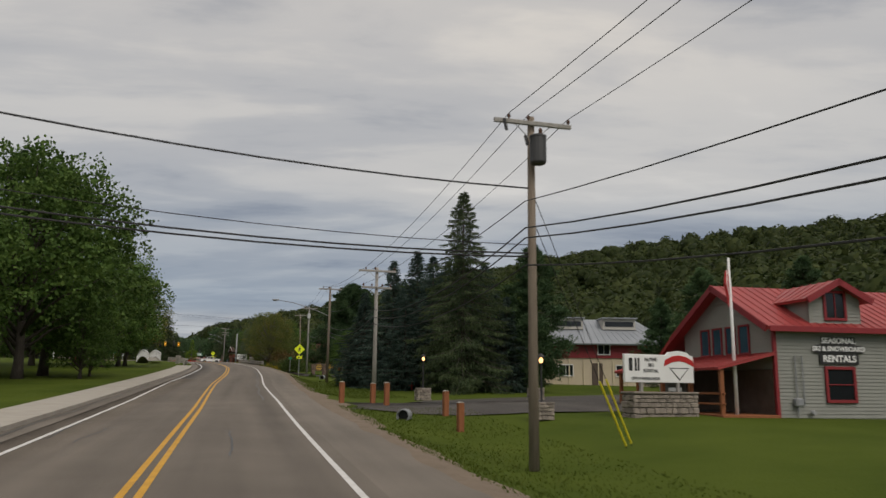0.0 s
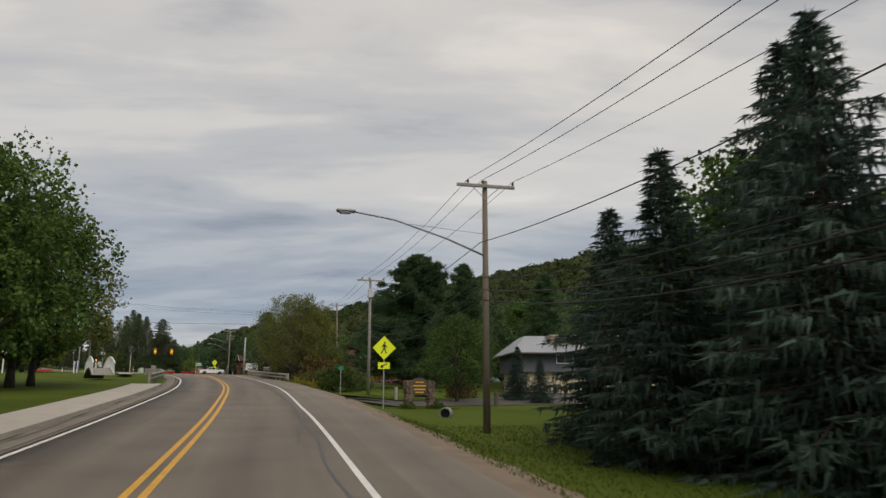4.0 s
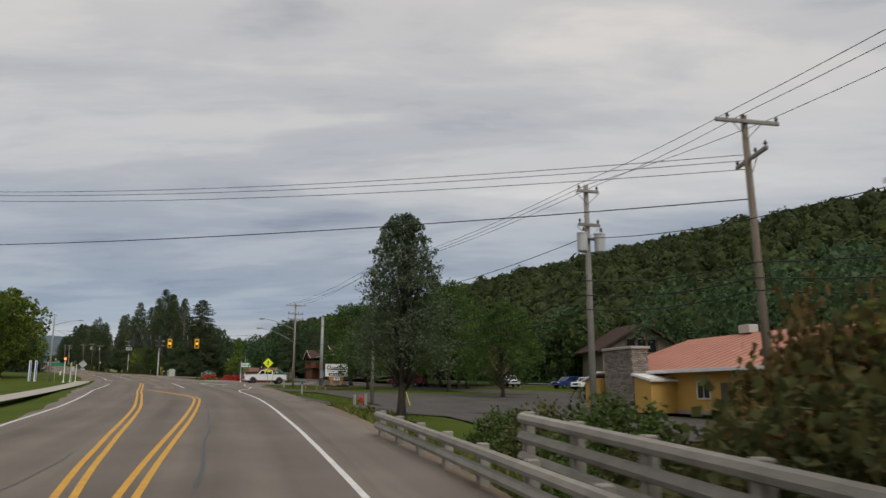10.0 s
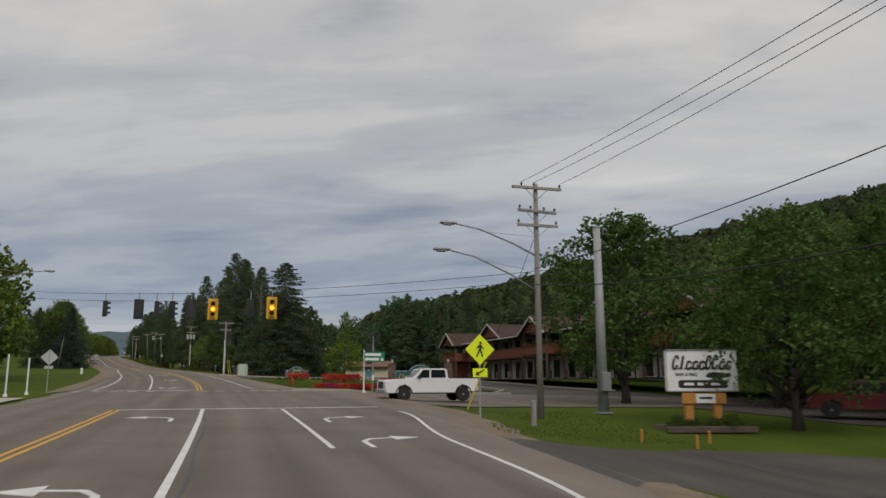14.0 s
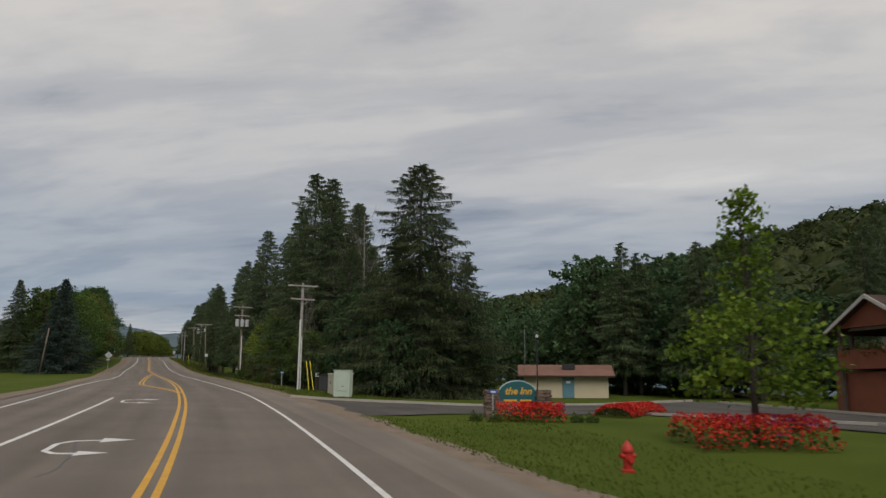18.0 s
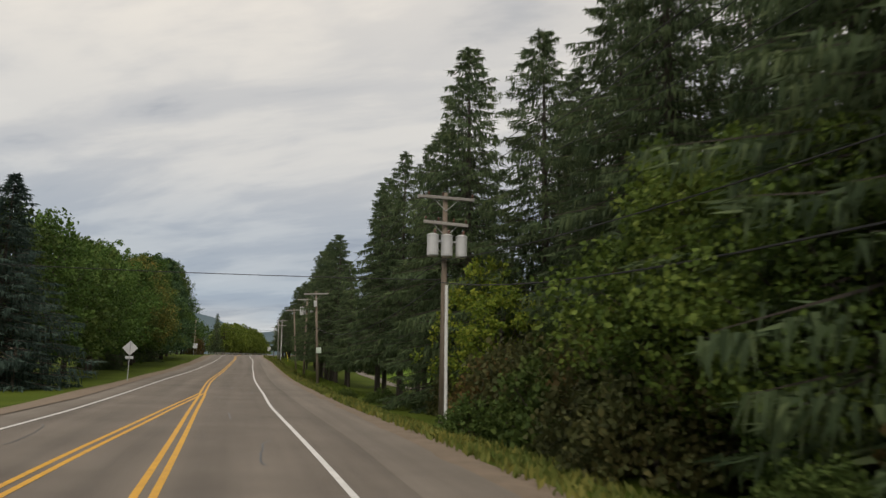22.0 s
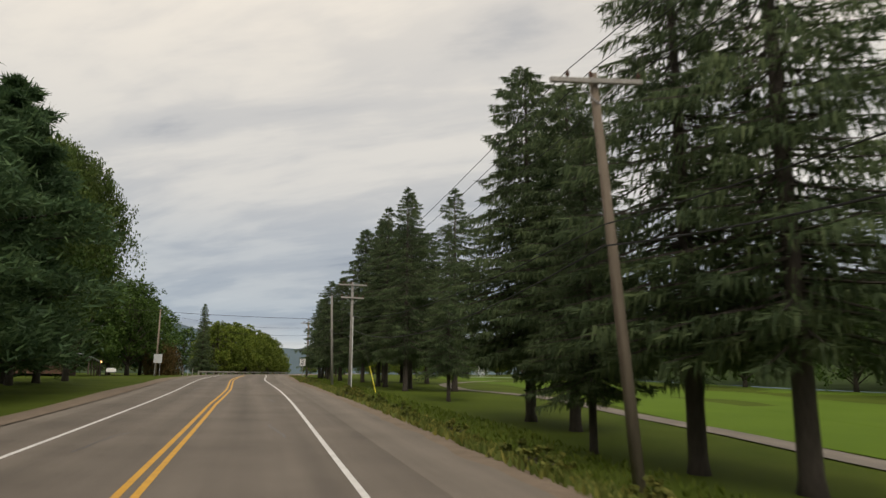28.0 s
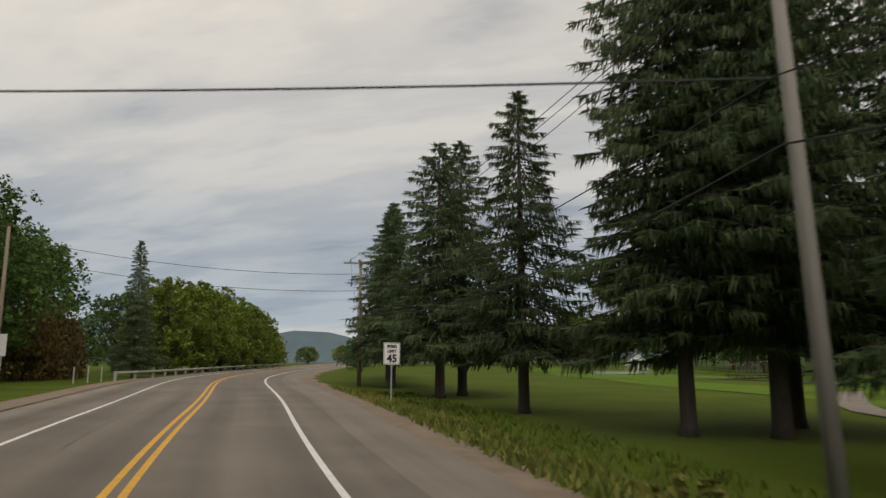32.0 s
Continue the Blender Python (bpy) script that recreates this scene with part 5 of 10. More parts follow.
for kind, s, d, h in (
    # first stretch, left
    ("maple_a", 64, -16.5, 18.5), ("maple_b", 71, -16.5, 19), ("maple_a", 101, -16.5, 15.5), ("maple_b", 54, -20, 15), ("maple_b", 108, -15.5, 14),
    ("maple_b", 44, -24, 15), ("autumn", 112, -15.0, 12.5), ("far", 60, -27, 16), ("maple_b", 117, -21, 13), ("far", 76, -27, 16), ("far", 104, -25, 16.5), ("far", 90, -27, 15), ("shade", 66, -12.5, 6.5), ("shade", 72, -13.0, 6.0),
    # first stretch, right: spruces by the inn's drive
    ("spruce_low", 56, 16.6, 15.8), ("blue_b", 63, 15.8, 11.5), ("blue_b", 61.5, 20, 11), ("blue_a", 57, 20.5, 7.6), ("blue_a", 62, 13.2, 7.8), ("blue_b", 66, 12.8, 11.4), ("blue_a", 70, 10.8, 8.8), ("blue_a", 74.5, 11.4, 8.0), ("blue_b", 71, 16, 13.2), ("blue_b", 68, 19.5, 12.6), ("blue_b", 64.5, 17.5, 11.4),
    ("maple_b", 75, 17.5, 11), ("blue_b", 77, 21, 11), ("spruce_a", 64, 25, 12), ("pine", 57.5, 23, 12.3), ("dark_a", 74, 26, 11), ("pine", 60, 36, 8.6), ("pine", 50, 34, 10), ("pine", 45, 39, 10.5),
    ("blue_a", 104, 19.2, 4.0), ("blue_a", 100, 19.2, 3.2),
    # by the grey house and the stream
    ("blue_a", 109.3, 13.2, 2.1), ("russet", 107.3, 15.9, 2.0), ("pine", 148, 25, 13.5), ("dark_a", 150, 26, 11), ("maple_b", 153, 33, 10.5),
    ("airy", 133.2, 6.7, 10.2), ("airy", 134.8, 8.3, 9.4), ("airy", 138.0, 7.0, 8.6), ("russet", 129.4, 8.6, 4.2), ("maple_b", 146, 13, 5.5), ("bush", 120.6, 8.6, 2.9), ("olive", 123.5, 8.8, 2.8), ("olive", 126, 7.6, 2.4), ("bush", 125, 11, 2.6), ("bush", 128, 7.0, 1.9), ("olive", 131, 6.8, 2.0), ("bush", 134, 6.8, 2.2), ("bush", 129, 9.5, 2.6), ("russet", 132.5, 9.8, 3.0), ("olive", 137, 7.6, 2.4), ("russet", 140, 8.0, 3.4), ("russet", 143, 9.6, 3.8), ("olive", 139, 6.6, 2.0), ("russet", 134.5, 10.8, 4.0),
    ("olive", 144, 7.4, 2.2), ("russet", 147.5, 9.6, 3.6), ("russet", 150.5, 11.2, 3.4), ("olive", 145.5, 8.4, 4.2), ("bush", 147, 6.8, 1.8), ("olive", 153, 9.0, 1.7), ("bush", 156.5, 9.8, 1.2), ("bush", 157, 12.5, 1.5), ("bush", 155.4, 10.2, 2.9), ("olive", 158.6, 9.6, 2.4), ("bush", 162.4, 9.6, 1.8), ("dark_far", 150, 36, 12), ("bush", 152, 7.2, 1.6),
    ("shade", 102.3, 13.9, 6.2), ("pine", 119, 20.3, 12.6),
    # lawns before the junction
    ("aspen", 174, 8.8, 11.1), ("maple_b", 238, 30, 9.5), ("maple_b", 230, 36, 10.5), ("maple_b", 244, 24, 12.3), ("shade", 226, 33, 9.5), ("maple_b", 241, 34.5, 13), ("far", 240, 60, 12), ("far", 246, 52, 12), ("shade", 206, 29.2, 10),
    # left beyond the bridge
    ("mid", 285, -29, 15.6), ("lime_far", 292, -25, 16), ("mid", 300, -31, 17), ("far", 308, -27, 16.5), ("lime_far", 278, -35, 15), ("mid", 270, -39, 13.5), ("far", 288, -40, 17), ("far", 320, -33, 13), ("shade", 255, -44, 7.5), ("far", 240, -60, 9),
    # the resort lawn
    ("young", 290.6, 16.2, 8.4),
):
    tree(kind, s, d, h)
# the spruce wood on the right, after the inn's drive
for kind, s, d, h, w in (
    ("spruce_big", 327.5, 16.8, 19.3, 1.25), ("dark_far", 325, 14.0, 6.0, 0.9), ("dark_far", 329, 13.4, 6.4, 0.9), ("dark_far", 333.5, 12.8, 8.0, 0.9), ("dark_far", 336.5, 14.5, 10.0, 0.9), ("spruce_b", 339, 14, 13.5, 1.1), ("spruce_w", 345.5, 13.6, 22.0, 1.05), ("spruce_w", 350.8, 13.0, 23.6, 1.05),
    ("spruce_w", 349.5, 17.5, 20.5, 0.9), ("spruce_w", 356, 19.5, 22, 0.95), ("spruce_w", 364, 19, 22, 0.95), ("spruce_w", 371, 19.5, 20.5, 0.95), ("spruce_w", 378.5, 18.5, 20.5, 0.9), ("spruce_w", 356.5, 16.5, 23, 1.0), ("spruce_w", 361.5, 13.6, 22.0, 0.95), ("spruce_w", 367.5, 15.2, 20.5, 1.0), ("spruce_w", 374.5, 14.6, 20.5, 1.05), ("spruce_w", 381.8, 12.8, 22.2, 1.05),
    ("spruce_w", 344.0, 17.6, 15.0, 1.0), ("spruce_a", 330, 22, 12.5, 1.2), ("spruce_b", 338, 22, 14.5, 1.2), ("spruce_a", 348, 22, 17, 1.1), ("spruce_a", 358, 22, 17, 1.1), ("spruce_b", 368, 22, 17, 1.1),
    ("dark_a", 340, 10.6, 5.6, 1.0), ("dark_a", 345, 10.4, 6.4, 1.0), ("dark_a", 351, 10.6, 6.0, 1.0), ("dark_a", 357, 11, 7.0, 1.0), ("mid", 352.2, 10.9, 7.8, 1.0), ("mid", 356.5, 11.4, 8.4, 1.0), ("olive", 361, 11.4, 5.0, 0.9), ("olive", 358, 9.4, 3.6, 0.8), ("olive", 355.5, 9.2, 3.4, 0.9), ("bush", 362.6, 9.8, 3.6, 0.8), ("olive", 365.5, 10.4, 4.4, 0.9), ("russet", 360, 11.8, 6.0, 0.8), ("olive", 369.5, 10.8, 4.2, 0.9), ("dark_a", 366, 13.0, 7.0, 1.0), ("lime", 372.5, 11.6, 6.6, 0.9), ("lime", 376, 12.4, 8.2, 0.8), ("bare", 371, 16.5, 14.5, 1.0), ("bare", 341.8, 16.2, 18.5, 0.9), ("bare", 341.4, 10.4, 10.6, 0.3), ("bare", 340.3, 10.6, 9.4, 0.3),
    ("russet", 371, 9.6, 2.4, 0.8), ("olive", 379.5, 11.5, 3.0, 0.8), ("russet", 367.5, 9.6, 3.4, 0.8), ("bush", 365, 7.9, 1.8, 1.0), ("bush", 349, 7.6, 1.6, 1.0), ("russet", 347.5, 9.5, 3.4, 0.8), ("bush", 393, 7.6, 0.9, 1.2), ("bush", 388.5, 9.2, 1.2, 1.2),
    ("spruce_p", 386, 12.6, 18.8, 1.0), ("spruce_p", 396, 12.0, 19.3, 1.0), ("spruce_b", 401, 11.2, 17.5, 1.0), ("spruce_p", 392, 16, 18.5, 1.0), ("spruce_c", 405.5, 12.6, 19.5, 0.85),
    ("spruce_b", 407, 16, 17, 1.0), ("spruce_b", 418, 14.2, 11.8, 1.3), ("spruce_n", 417, 11.0, 11.4, 1.1), ("spruce_b", 422.5, 11.4, 13.5, 0.9), ("spruce_p", 427.5, 10.8, 17.3, 1.15), ("spruce_p", 432, 10.8, 18.0, 1.15), ("spruce_b", 436, 10.6, 17.6, 1.2), ("spruce_p", 440, 10.3, 17.0, 1.15),
    ("spruce_b", 447, 12.5, 13.5, 0.9), ("spruce_p", 454, 12.2, 13, 0.9), ("spruce_n", 466, 11.8, 20, 1.0), ("spruce_n", 462.9, 12.8, 21, 1.05), ("spruce_c", 477.2, 13.2, 15.5, 1.2), ("spruce_c", 481.6, 12.9, 18.0, 1.1), ("spruce_n", 470, 10.6, 11.5, 0.9),
    ("spruce_n", 510.7, 13.0, 18.0, 0.95), ("spruce_n", 509.8, 17.1, 18.0, 1.15), ("spruce_n", 497, 13.0, 11.8, 0.9), ("spruce_n", 521.8, 13.4, 18.5, 1.0), ("spruce_n", 517, 14.8, 19, 0.9), ("spruce_n", 524.5, 13.2, 17.5, 1.0), ("spruce_c", 536, 13.4, 18.5, 1.0), ("spruce_c", 534.8, 15.7, 19.5, 1.1), ("spruce_c", 537.5, 18.5, 19, 1.15), ("spruce_c", 533, 20.5, 18, 1.1),
    ("spruce_p", 545, 11.8, 13.5, 1.3), ("spruce_b", 556, 11.2, 14.2, 1.45), ("spruce_p", 558, 13, 15, 1.4), ("spruce_p", 567, 10.4, 12.4, 1.5), ("spruce_p", 571, 11, 13.5, 1.4), ("spruce_b", 578, 11.5, 13, 1.0), ("spruce_p", 585, 12, 13, 1.0), ("spruce_p", 592, 13, 12.5, 1.0),
):
    tree(kind, s, d, h, None, w)
# deep in the spruce wood
for kind, s, d, h in (("dark_far", 345, 46, 16), ("spruce_b", 338, 46, 15.5), ("dark_far", 352, 50, 17.5), ("dark_far", 341, 53, 16.5), ("dark_far", 333, 50, 15), ("spruce_b", 328, 52, 15)):
    tree(kind, s, d, h)
for s in range(322, 384, 5):
    tree("dark_far", s, 49 + (s * 7) % 6, 8 + (s * 3) % 4, None, 1.2)
for s in range(328, 386, 7):
    tree("dark_far", s, 19 + (s * 7) % 5, (9 if s < 342 else 11) + (s * 3) % 4)
    if s > 340:
        tree("dark_far", s + 3, 27 + (s * 5) % 6, (9 if s < 350 else 13) + (s * 5) % 4)
for s, d, h in ((300, 50, 13.5), (307, 53, 15.5), (314, 49, 14), (322, 46, 15.5), (330, 47, 15.5), (338, 44, 16.5), (346, 46, 16), (318, 56, 16.5), (334, 55, 17.5), (290, 56, 13.5)):
    tree("spruce_b", s, d, h, None, 1.2)
# the left side of the second half
for kind, s, d, h, w in (
    ("blue_b", 393, -14.5, 13.8, 1.1), ("dark_a", 400, -17.5, 13.2, 1.0), ("maple_b", 407, -16.5, 13.7, 1.0), ("spruce_low", 398, -21, 13.8, 1.0), ("dark_a", 415, -16.5, 13.7, 1.0), ("maple_b", 423, -16.8, 14.3, 1.0), ("maple_a", 431, -16, 14.8, 1.0), ("spruce_low", 439, -16.5, 13.7, 1.0),
    ("maple_b", 447, -16.2, 14.3, 1.0), ("autumn", 455, -16.5, 15.8, 1.0), ("dark_a", 462, -16.2, 15.8, 1.0), ("maple_a", 470, -17, 18.0, 1.0), ("spruce_low", 478, -18, 18.6, 1.0), ("pine", 488, -16.5, 19.8, 1.15), ("pine", 498, -15.5, 20.4, 1.15), ("maple_a", 508, -18.5, 18.0, 1.0), ("maple_b", 486, -24, 16.8, 1.0),
    ("dark_a", 519, -20.5, 9.0, 0.9), ("far", 568.1, -25.8, 17.0, 1.0), ("maple_b", 585, -25.8, 16.5, 1.0), ("far", 558.6, -33.5, 17.0, 1.0), ("dark_far", 594.6, -22.1, 14.0, 1.0), ("dark_far", 575.3, -29.1, 14.0, 1.0), ("maple_b", 575.5, -20, 16.0, 1.0), ("maple_b", 587.8, -21.3, 14.0, 1.0), ("russet", 581.6, -16.7, 7.6, 0.55), ("russet", 585.9, -16, 7.2, 0.5), ("spruce_a", 594, -12.1, 13.6, 0.95), ("far", 620, -23, 10.5, 1.0), ("lime_far", 630, -20.5, 8.2, 1.2), ("lime_far", 640, -21, 6.6, 1.3), ("lime_far", 650, -19, 5.6, 1.4), ("lime_far", 660, -20, 5.0, 1.4), ("lime_far", 668, -18, 4.6, 1.4), ("lime_far", 680, -18, 4.4, 1.4),
    ("far", 598, -32, 13.0, 1.0), ("far", 579.1, -33.7, 12.0, 1.0), ("far", 562.4, -43.3, 12.0, 1.0), ("lime_far", 700, -18, 4.4, 1.5), ("lime_far", 700, 14, 5.0, 1.5), ("lime_far", 720, -2, 5.0, 1.5), ("lime_far", 735, -14, 5.0, 1.5), ("lime_far", 740, 14, 5.5, 1.5),
    ("far", 385, -34, 10.0, 1.0), ("far", 372, -44, 10.0, 1.0), ("spruce_low", 395, -30, 11.0, 1.0),
):
    tree(kind, s, d, h, None, w)
tree("big_pine", 141.5, 23.0, 17.2, 40, 0.95, "broad dense white pine at the lawn's edge")
tree("mid", 147, 32, 9.0)
for s, d, h in ((158, 46, 13.5), (150, 55, 14), (162, 52, 14)):
    tree("maple_b", s, d, h)
tree("pine", 139.5, 40.0, 15.5)
tree("big_pine", 143.0, 29.0, 10.0, 160, 1.0, "dense white pine beside the lodge wing")
for s, d, h in ((606, -12, 11.2), (613, -11, 11.4), (620, -11, 11.4), (627, -10.8, 11), (634, -10.4, 10.8), (641, -10, 10.4), (648, -10, 9), (655, -10, 7.4), (663, -10, 5.8)):
    tree("lime_far", s, d, h)
# dark trees inside the far bend
for s, d, h in ((628, 8.8, 5.4), (640, 7.8, 5.2), (652, 7.2, 5.2), (664, 7.0, 5.4)):
    tree("dark_far", s, d, h)
# the great trees over the left verge
for s, d, h in ((527, -16.8, 22), (519, -17.5, 21.5), (511, -17.5, 20.5)):
    tree("tall", s, d, h, None, 0.6)
tree("shade", 226.8, 21.2, 8.6, None, 1.15)
tree("shade", 220.5, 29.3, 13.6, 130, 0.78)
tree("pine", 515, -19, 17, 20, 1.3)
tree("dark_a", 532, -20.5, 8.5)
# the far edge of the golf course
for k in range(22):
    tree("far" if k % 3 else "lime_far", 672 + (k * 23) % 58, 7 + k * 2.5, (5 + k * 0.25) + (k * 5) % 4)
for s, d, h in ((560, 60, 12), (575, 57, 13), (590, 61, 13), (604, 58, 11.5), (545, 61, 12), (528, 60, 13), (512, 61, 12), (618, 60, 12), (634, 57, 13), (498, 59.5, 13), (484, 61, 12), (650, 61, 13)):
    tree("far", s, d, h)
# tall bushes behind the bridge rail
for kind, s, d, h in (("russet", 148.6, 11.0, 5.6), ("olive", 147.4, 12.2, 6.0), ("russet", 150.4, 13.0, 6.0), ("bush", 150.2, 11.6, 4.4)):
    tree(kind, s, d, h, None, 0.55)
tree("spruce_p", 391.3, 12.7, 18.5, None, 0.8)
tree("shade", 233, 33.4, 11.5, None, 0.85)


# ---- the hills ----
def hill_height(s, d):
    """Rise of the wooded ridge beside the road."""
    if d < 62:
        return 0.0
    k = min((d - 62) / 230.0, 1.0)
    up = 61 * (0.55 * k + 0.45 * k * k * (3 - 2 * k)) + 3.0 * math.sin(s * 0.021 + 1.0) * k + 5 * math.sin(s * 0.011 + d * 0.016) * k
    return up * (1.0 if s < 470 else max(0.35, 1 - (s - 470) / 420))


def hill_sheet(name, d0, d1, s0, s1, fn, material, label):
    b = Build()
    ss, dd = np.arange(s0, s1 + 1, 14.0), np.linspace(d0, d1, 20)
    for s in ss:
        for d in dd:
            w = W(s, d, 0)
            b.v.append((w.x, w.y, w.z + fn(s, d)))
    n = len(dd)
    b.f = [(i * n + k, i * n + k + 1, (i + 1) * n + k + 1, (i + 1) * n + k) for i in range(len(ss) - 1) for k in range(n - 1)]
    return tagged(part(name, b, material, smooth=True), label, "hill", "", "structure")


hill_sheet("hillside_right", 61, 380, -80, 760, lambda s, d: hill_height(s, d) - 0.2 + 0.02 * min(d - 50, 20), M["forest_floor"], "wooded ridge floor rising beside the road")
hill_sheet("field_left", -330, -61, -80, 760, lambda s, d: -0.3 + max(0, (-d - 150)) * 0.05, M["grass"], "grassy valley floor across the road")

rgf = np.random.default_rng(5)


def clump_field(name, spots, material, label, leaf=1.5, per=46):
    """Far woodland: a great many uneven crowns of leaf clumps, as one thing."""
    cs, sz = [], []
    for (x, y, z, r) in spots:
        d = rgf.normal(size=(per, 3))
        d /= np.linalg.norm(d, axis=1)[:, None]
        d[:, 2] = np.abs(d[:, 2]) * 1.25 - 0.25
        cs.append(np.array([x, y, z]) + d * r * rgf.uniform(0.75, 1.1, (per, 1)))
        sz.append(np.full(per, leaf * r / 4.0))
    ob = new(name, card_mesh(name, np.concatenate(cs), np.concatenate(sz), M[material], None, 0.0, 9))
    return tagged(ob, label, "woodland", "", "stuff")


def canopy(name, spots, material, label, per, leaf):
    """Woodland seen from outside: rounded uneven crowns, each a dark core under overlapping leaf sprays, as one thing."""
    rg = np.random.default_rng(15)
    sp = np.asarray(spots, float)
    n = len(sp)
    rows, cols = 4, 8
    el = np.linspace(-0.35, 1.25, rows)
    az = np.arange(cols) * math.tau / cols
    ring = np.array([(math.cos(e) * math.cos(a), math.cos(e) * math.sin(a), math.sin(e)) for e in el for a in az] + [(0, 0, 1)])
    core = sp[:, None, :3] + ring[None] * (sp[:, 3, None] * 0.86 * rg.uniform(0.8, 1.12, (n, len(ring))))[..., None] * np.array([1, 1, 1.15])
    cf = [(r * cols + c, r * cols + (c + 1) % cols, (r + 1) * cols + (c + 1) % cols) for r in range(rows - 1) for c in range(cols)]
    cf += [(r * cols + c, (r + 1) * cols + (c + 1) % cols, (r + 1) * cols + c) for r in range(rows - 1) for c in range(cols)]
    cf += [((rows - 1) * cols + c, (rows - 1) * cols + (c + 1) % cols, rows * cols) for c in range(cols)]
    cf = (np.array(cf)[None] + (np.arange(n) * len(ring))[:, None, None]).reshape(-1, 3)
    d = rg.normal(size=(n, per, 3))
    d[..., 2] = np.abs(d[..., 2]) * 1.1 - 0.3
    d /= np.linalg.norm(d, axis=2)[..., None]
    lump = rg.normal(size=(n, 5, 3))
    lump /= np.linalg.norm(lump, axis=2)[..., None]
    swell = np.maximum(np.einsum("nij,nkj->nik", d, lump).max(2), 0) ** 3 * 0.26
    c = sp[:, None, :3] + d * (sp[:, 3, None] * (0.82 + swell + rg.uniform(-0.06, 0.06, (n, per))))[..., None] * np.array([1, 1, 1.15])
    nrm = d + rg.normal(size=d.shape) * 0.42
    nrm /= np.linalg.norm(nrm, axis=2)[..., None]
    u = np.cross(nrm, rg.normal(size=d.shape))
    u /= np.linalg.norm(u, axis=2)[..., None]
    w = np.cross(nrm, u)
    z = (leaf * sp[:, 3, None] / 5.0 * rg.uniform(0.6, 1.3, (n, per)))[..., None]
    quad = np.stack([c - u * z, c + w * z * 0.62 - nrm * z * 0.15, c + u * z, c - w * z * 0.62 - nrm * z * 0.15], 2).reshape(-1, 3)
    k = np.arange(n * per) * 4 + n * len(ring)
    lf = np.concatenate([np.stack([k, k + 1, k + 2], 1), np.stack([k, k + 2, k + 3], 1)])
    v, f = np.concatenate([core.reshape(-1, 3), quad]), np.concatenate([cf, lf])
    me = bpy.data.meshes.new(name)
    me.vertices.add(len(v))
    me.vertices.foreach_set("co", v.astype(np.float32).ravel())
    me.loops.add(len(f) * 3)
    me.loops.foreach_set("vertex_index", f.astype(np.int32).ravel())
    me.polygons.add(len(f))
    me.polygons.foreach_set("loop_start", np.arange(0, len(f) * 3, 3, dtype=np.int32))
    me.materials.append(M[material])
    me.update()
    me.validate()
    return tagged(new(name, me), label, "woodland", "", "stuff")


near, spots = [], []
for s in np.arange(-60, 790, 8.0):
    for d in np.arange(64 if s < 400 else 128, 345, 8.5):
        ss, dd = s + rgf.uniform(-4, 4), d + rgf.uniform(-4, 4)
        if abs(ss - 224) < 15 and dd < 76:
            continue
        w = W(ss, dd, hill_height(ss, dd))
        r = rgf.uniform(3.6, 6.2)
        (near if d < 100 and s < 360 else spots).append((w.x, w.y, w.z + rgf.uniform(3.5, 7.0), r))
canopy("ridge_foot_forest", near, "forest", "mixed forest at the foot of the ridge", 340, 0.55)
canopy("hill_forest", spots, "forest", "dense mixed forest covering the ridge", 115, 0.92)
spots = []
for s in np.arange(150, 470, 7.0):
    for d in (48, 54, 60, 66):
        if (285 < s < 345 and d < 58) or abs(s - 222) < 15:
            continue
        w = W(s + rgf.uniform(-3, 3), d + rgf.uniform(-2, 2), 0.0)
        for zz in (2.0, 5.5, 8.5):
            spots.append((w.x, w.y, w.z + zz + rgf.uniform(-1, 1), rgf.uniform(2.4, 3.8)))
clump_field("wood_edge", spots, "pine", "dark wood at the foot of the ridge", 0.68, 170)
spots = []
for s in np.arange(405, 780, 7.0):
    for d in (104, 112):
        w = W(s + rgf.uniform(-3, 3), d + rgf.uniform(-4, 4), 0.0)
        for zz in (2.0, 5.5, 8.5):
            spots.append((w.x, w.y, w.z + zz + rgf.uniform(-1, 1.5), rgf.uniform(2.6, 4.2)))
clump_field("golf_wood", spots, "pine", "dark wood beyond the golf course", 1.1, 70)
spots = []
for s in np.arange(-70, 770, 8.0):
    for d in (-85, -95, -108):
        w = W(s + rgf.uniform(-4, 4), d + rgf.uniform(-5, 5), 0.0)
        for zz in (2.0, 5.5):
            spots.append((w.x, w.y, w.z + zz + rgf.uniform(-1, 1.5), rgf.uniform(3.0, 4.6)))
clump_field("tree_line", spots, "forest", "line of trees across the valley floor", 1.3, 60)


def far_ridge(name, dist, a0, a1, top, seed, label, material="hazed_hill"):
    b = Build()
    rg = np.random.default_rng(seed)
    n = 60
    o = W(400, 0)
    ph = rg.uniform(0, 6, 4)
    for i in range(n + 1):
        a = radians(a0 + (a1 - a0) * i / n)
        env = math.sin(math.pi * i / n) ** 0.5
        z = top * env * (0.75 + 0.12 * math.sin(i * 0.23 + ph[0]) + 0.09 * math.sin(i * 0.6 + ph[1]) + 0.015 * math.sin(i * 2.9 + ph[2]))
        for rr, zz in ((dist, -40), (dist + 150, z), (dist + 500, -40)):
            b.v.append((o.x - math.sin(a) * rr, o.y + math.cos(a) * rr, o.z + zz))
    b.f = [(i * 3 + k, i * 3 + k + 1, i * 3 + k + 4, i * 3 + k + 3) for i in range(n) for k in (0, 1)]
    return tagged(part(name, b, M[material], smooth=True), label, "hill", "", "structure")


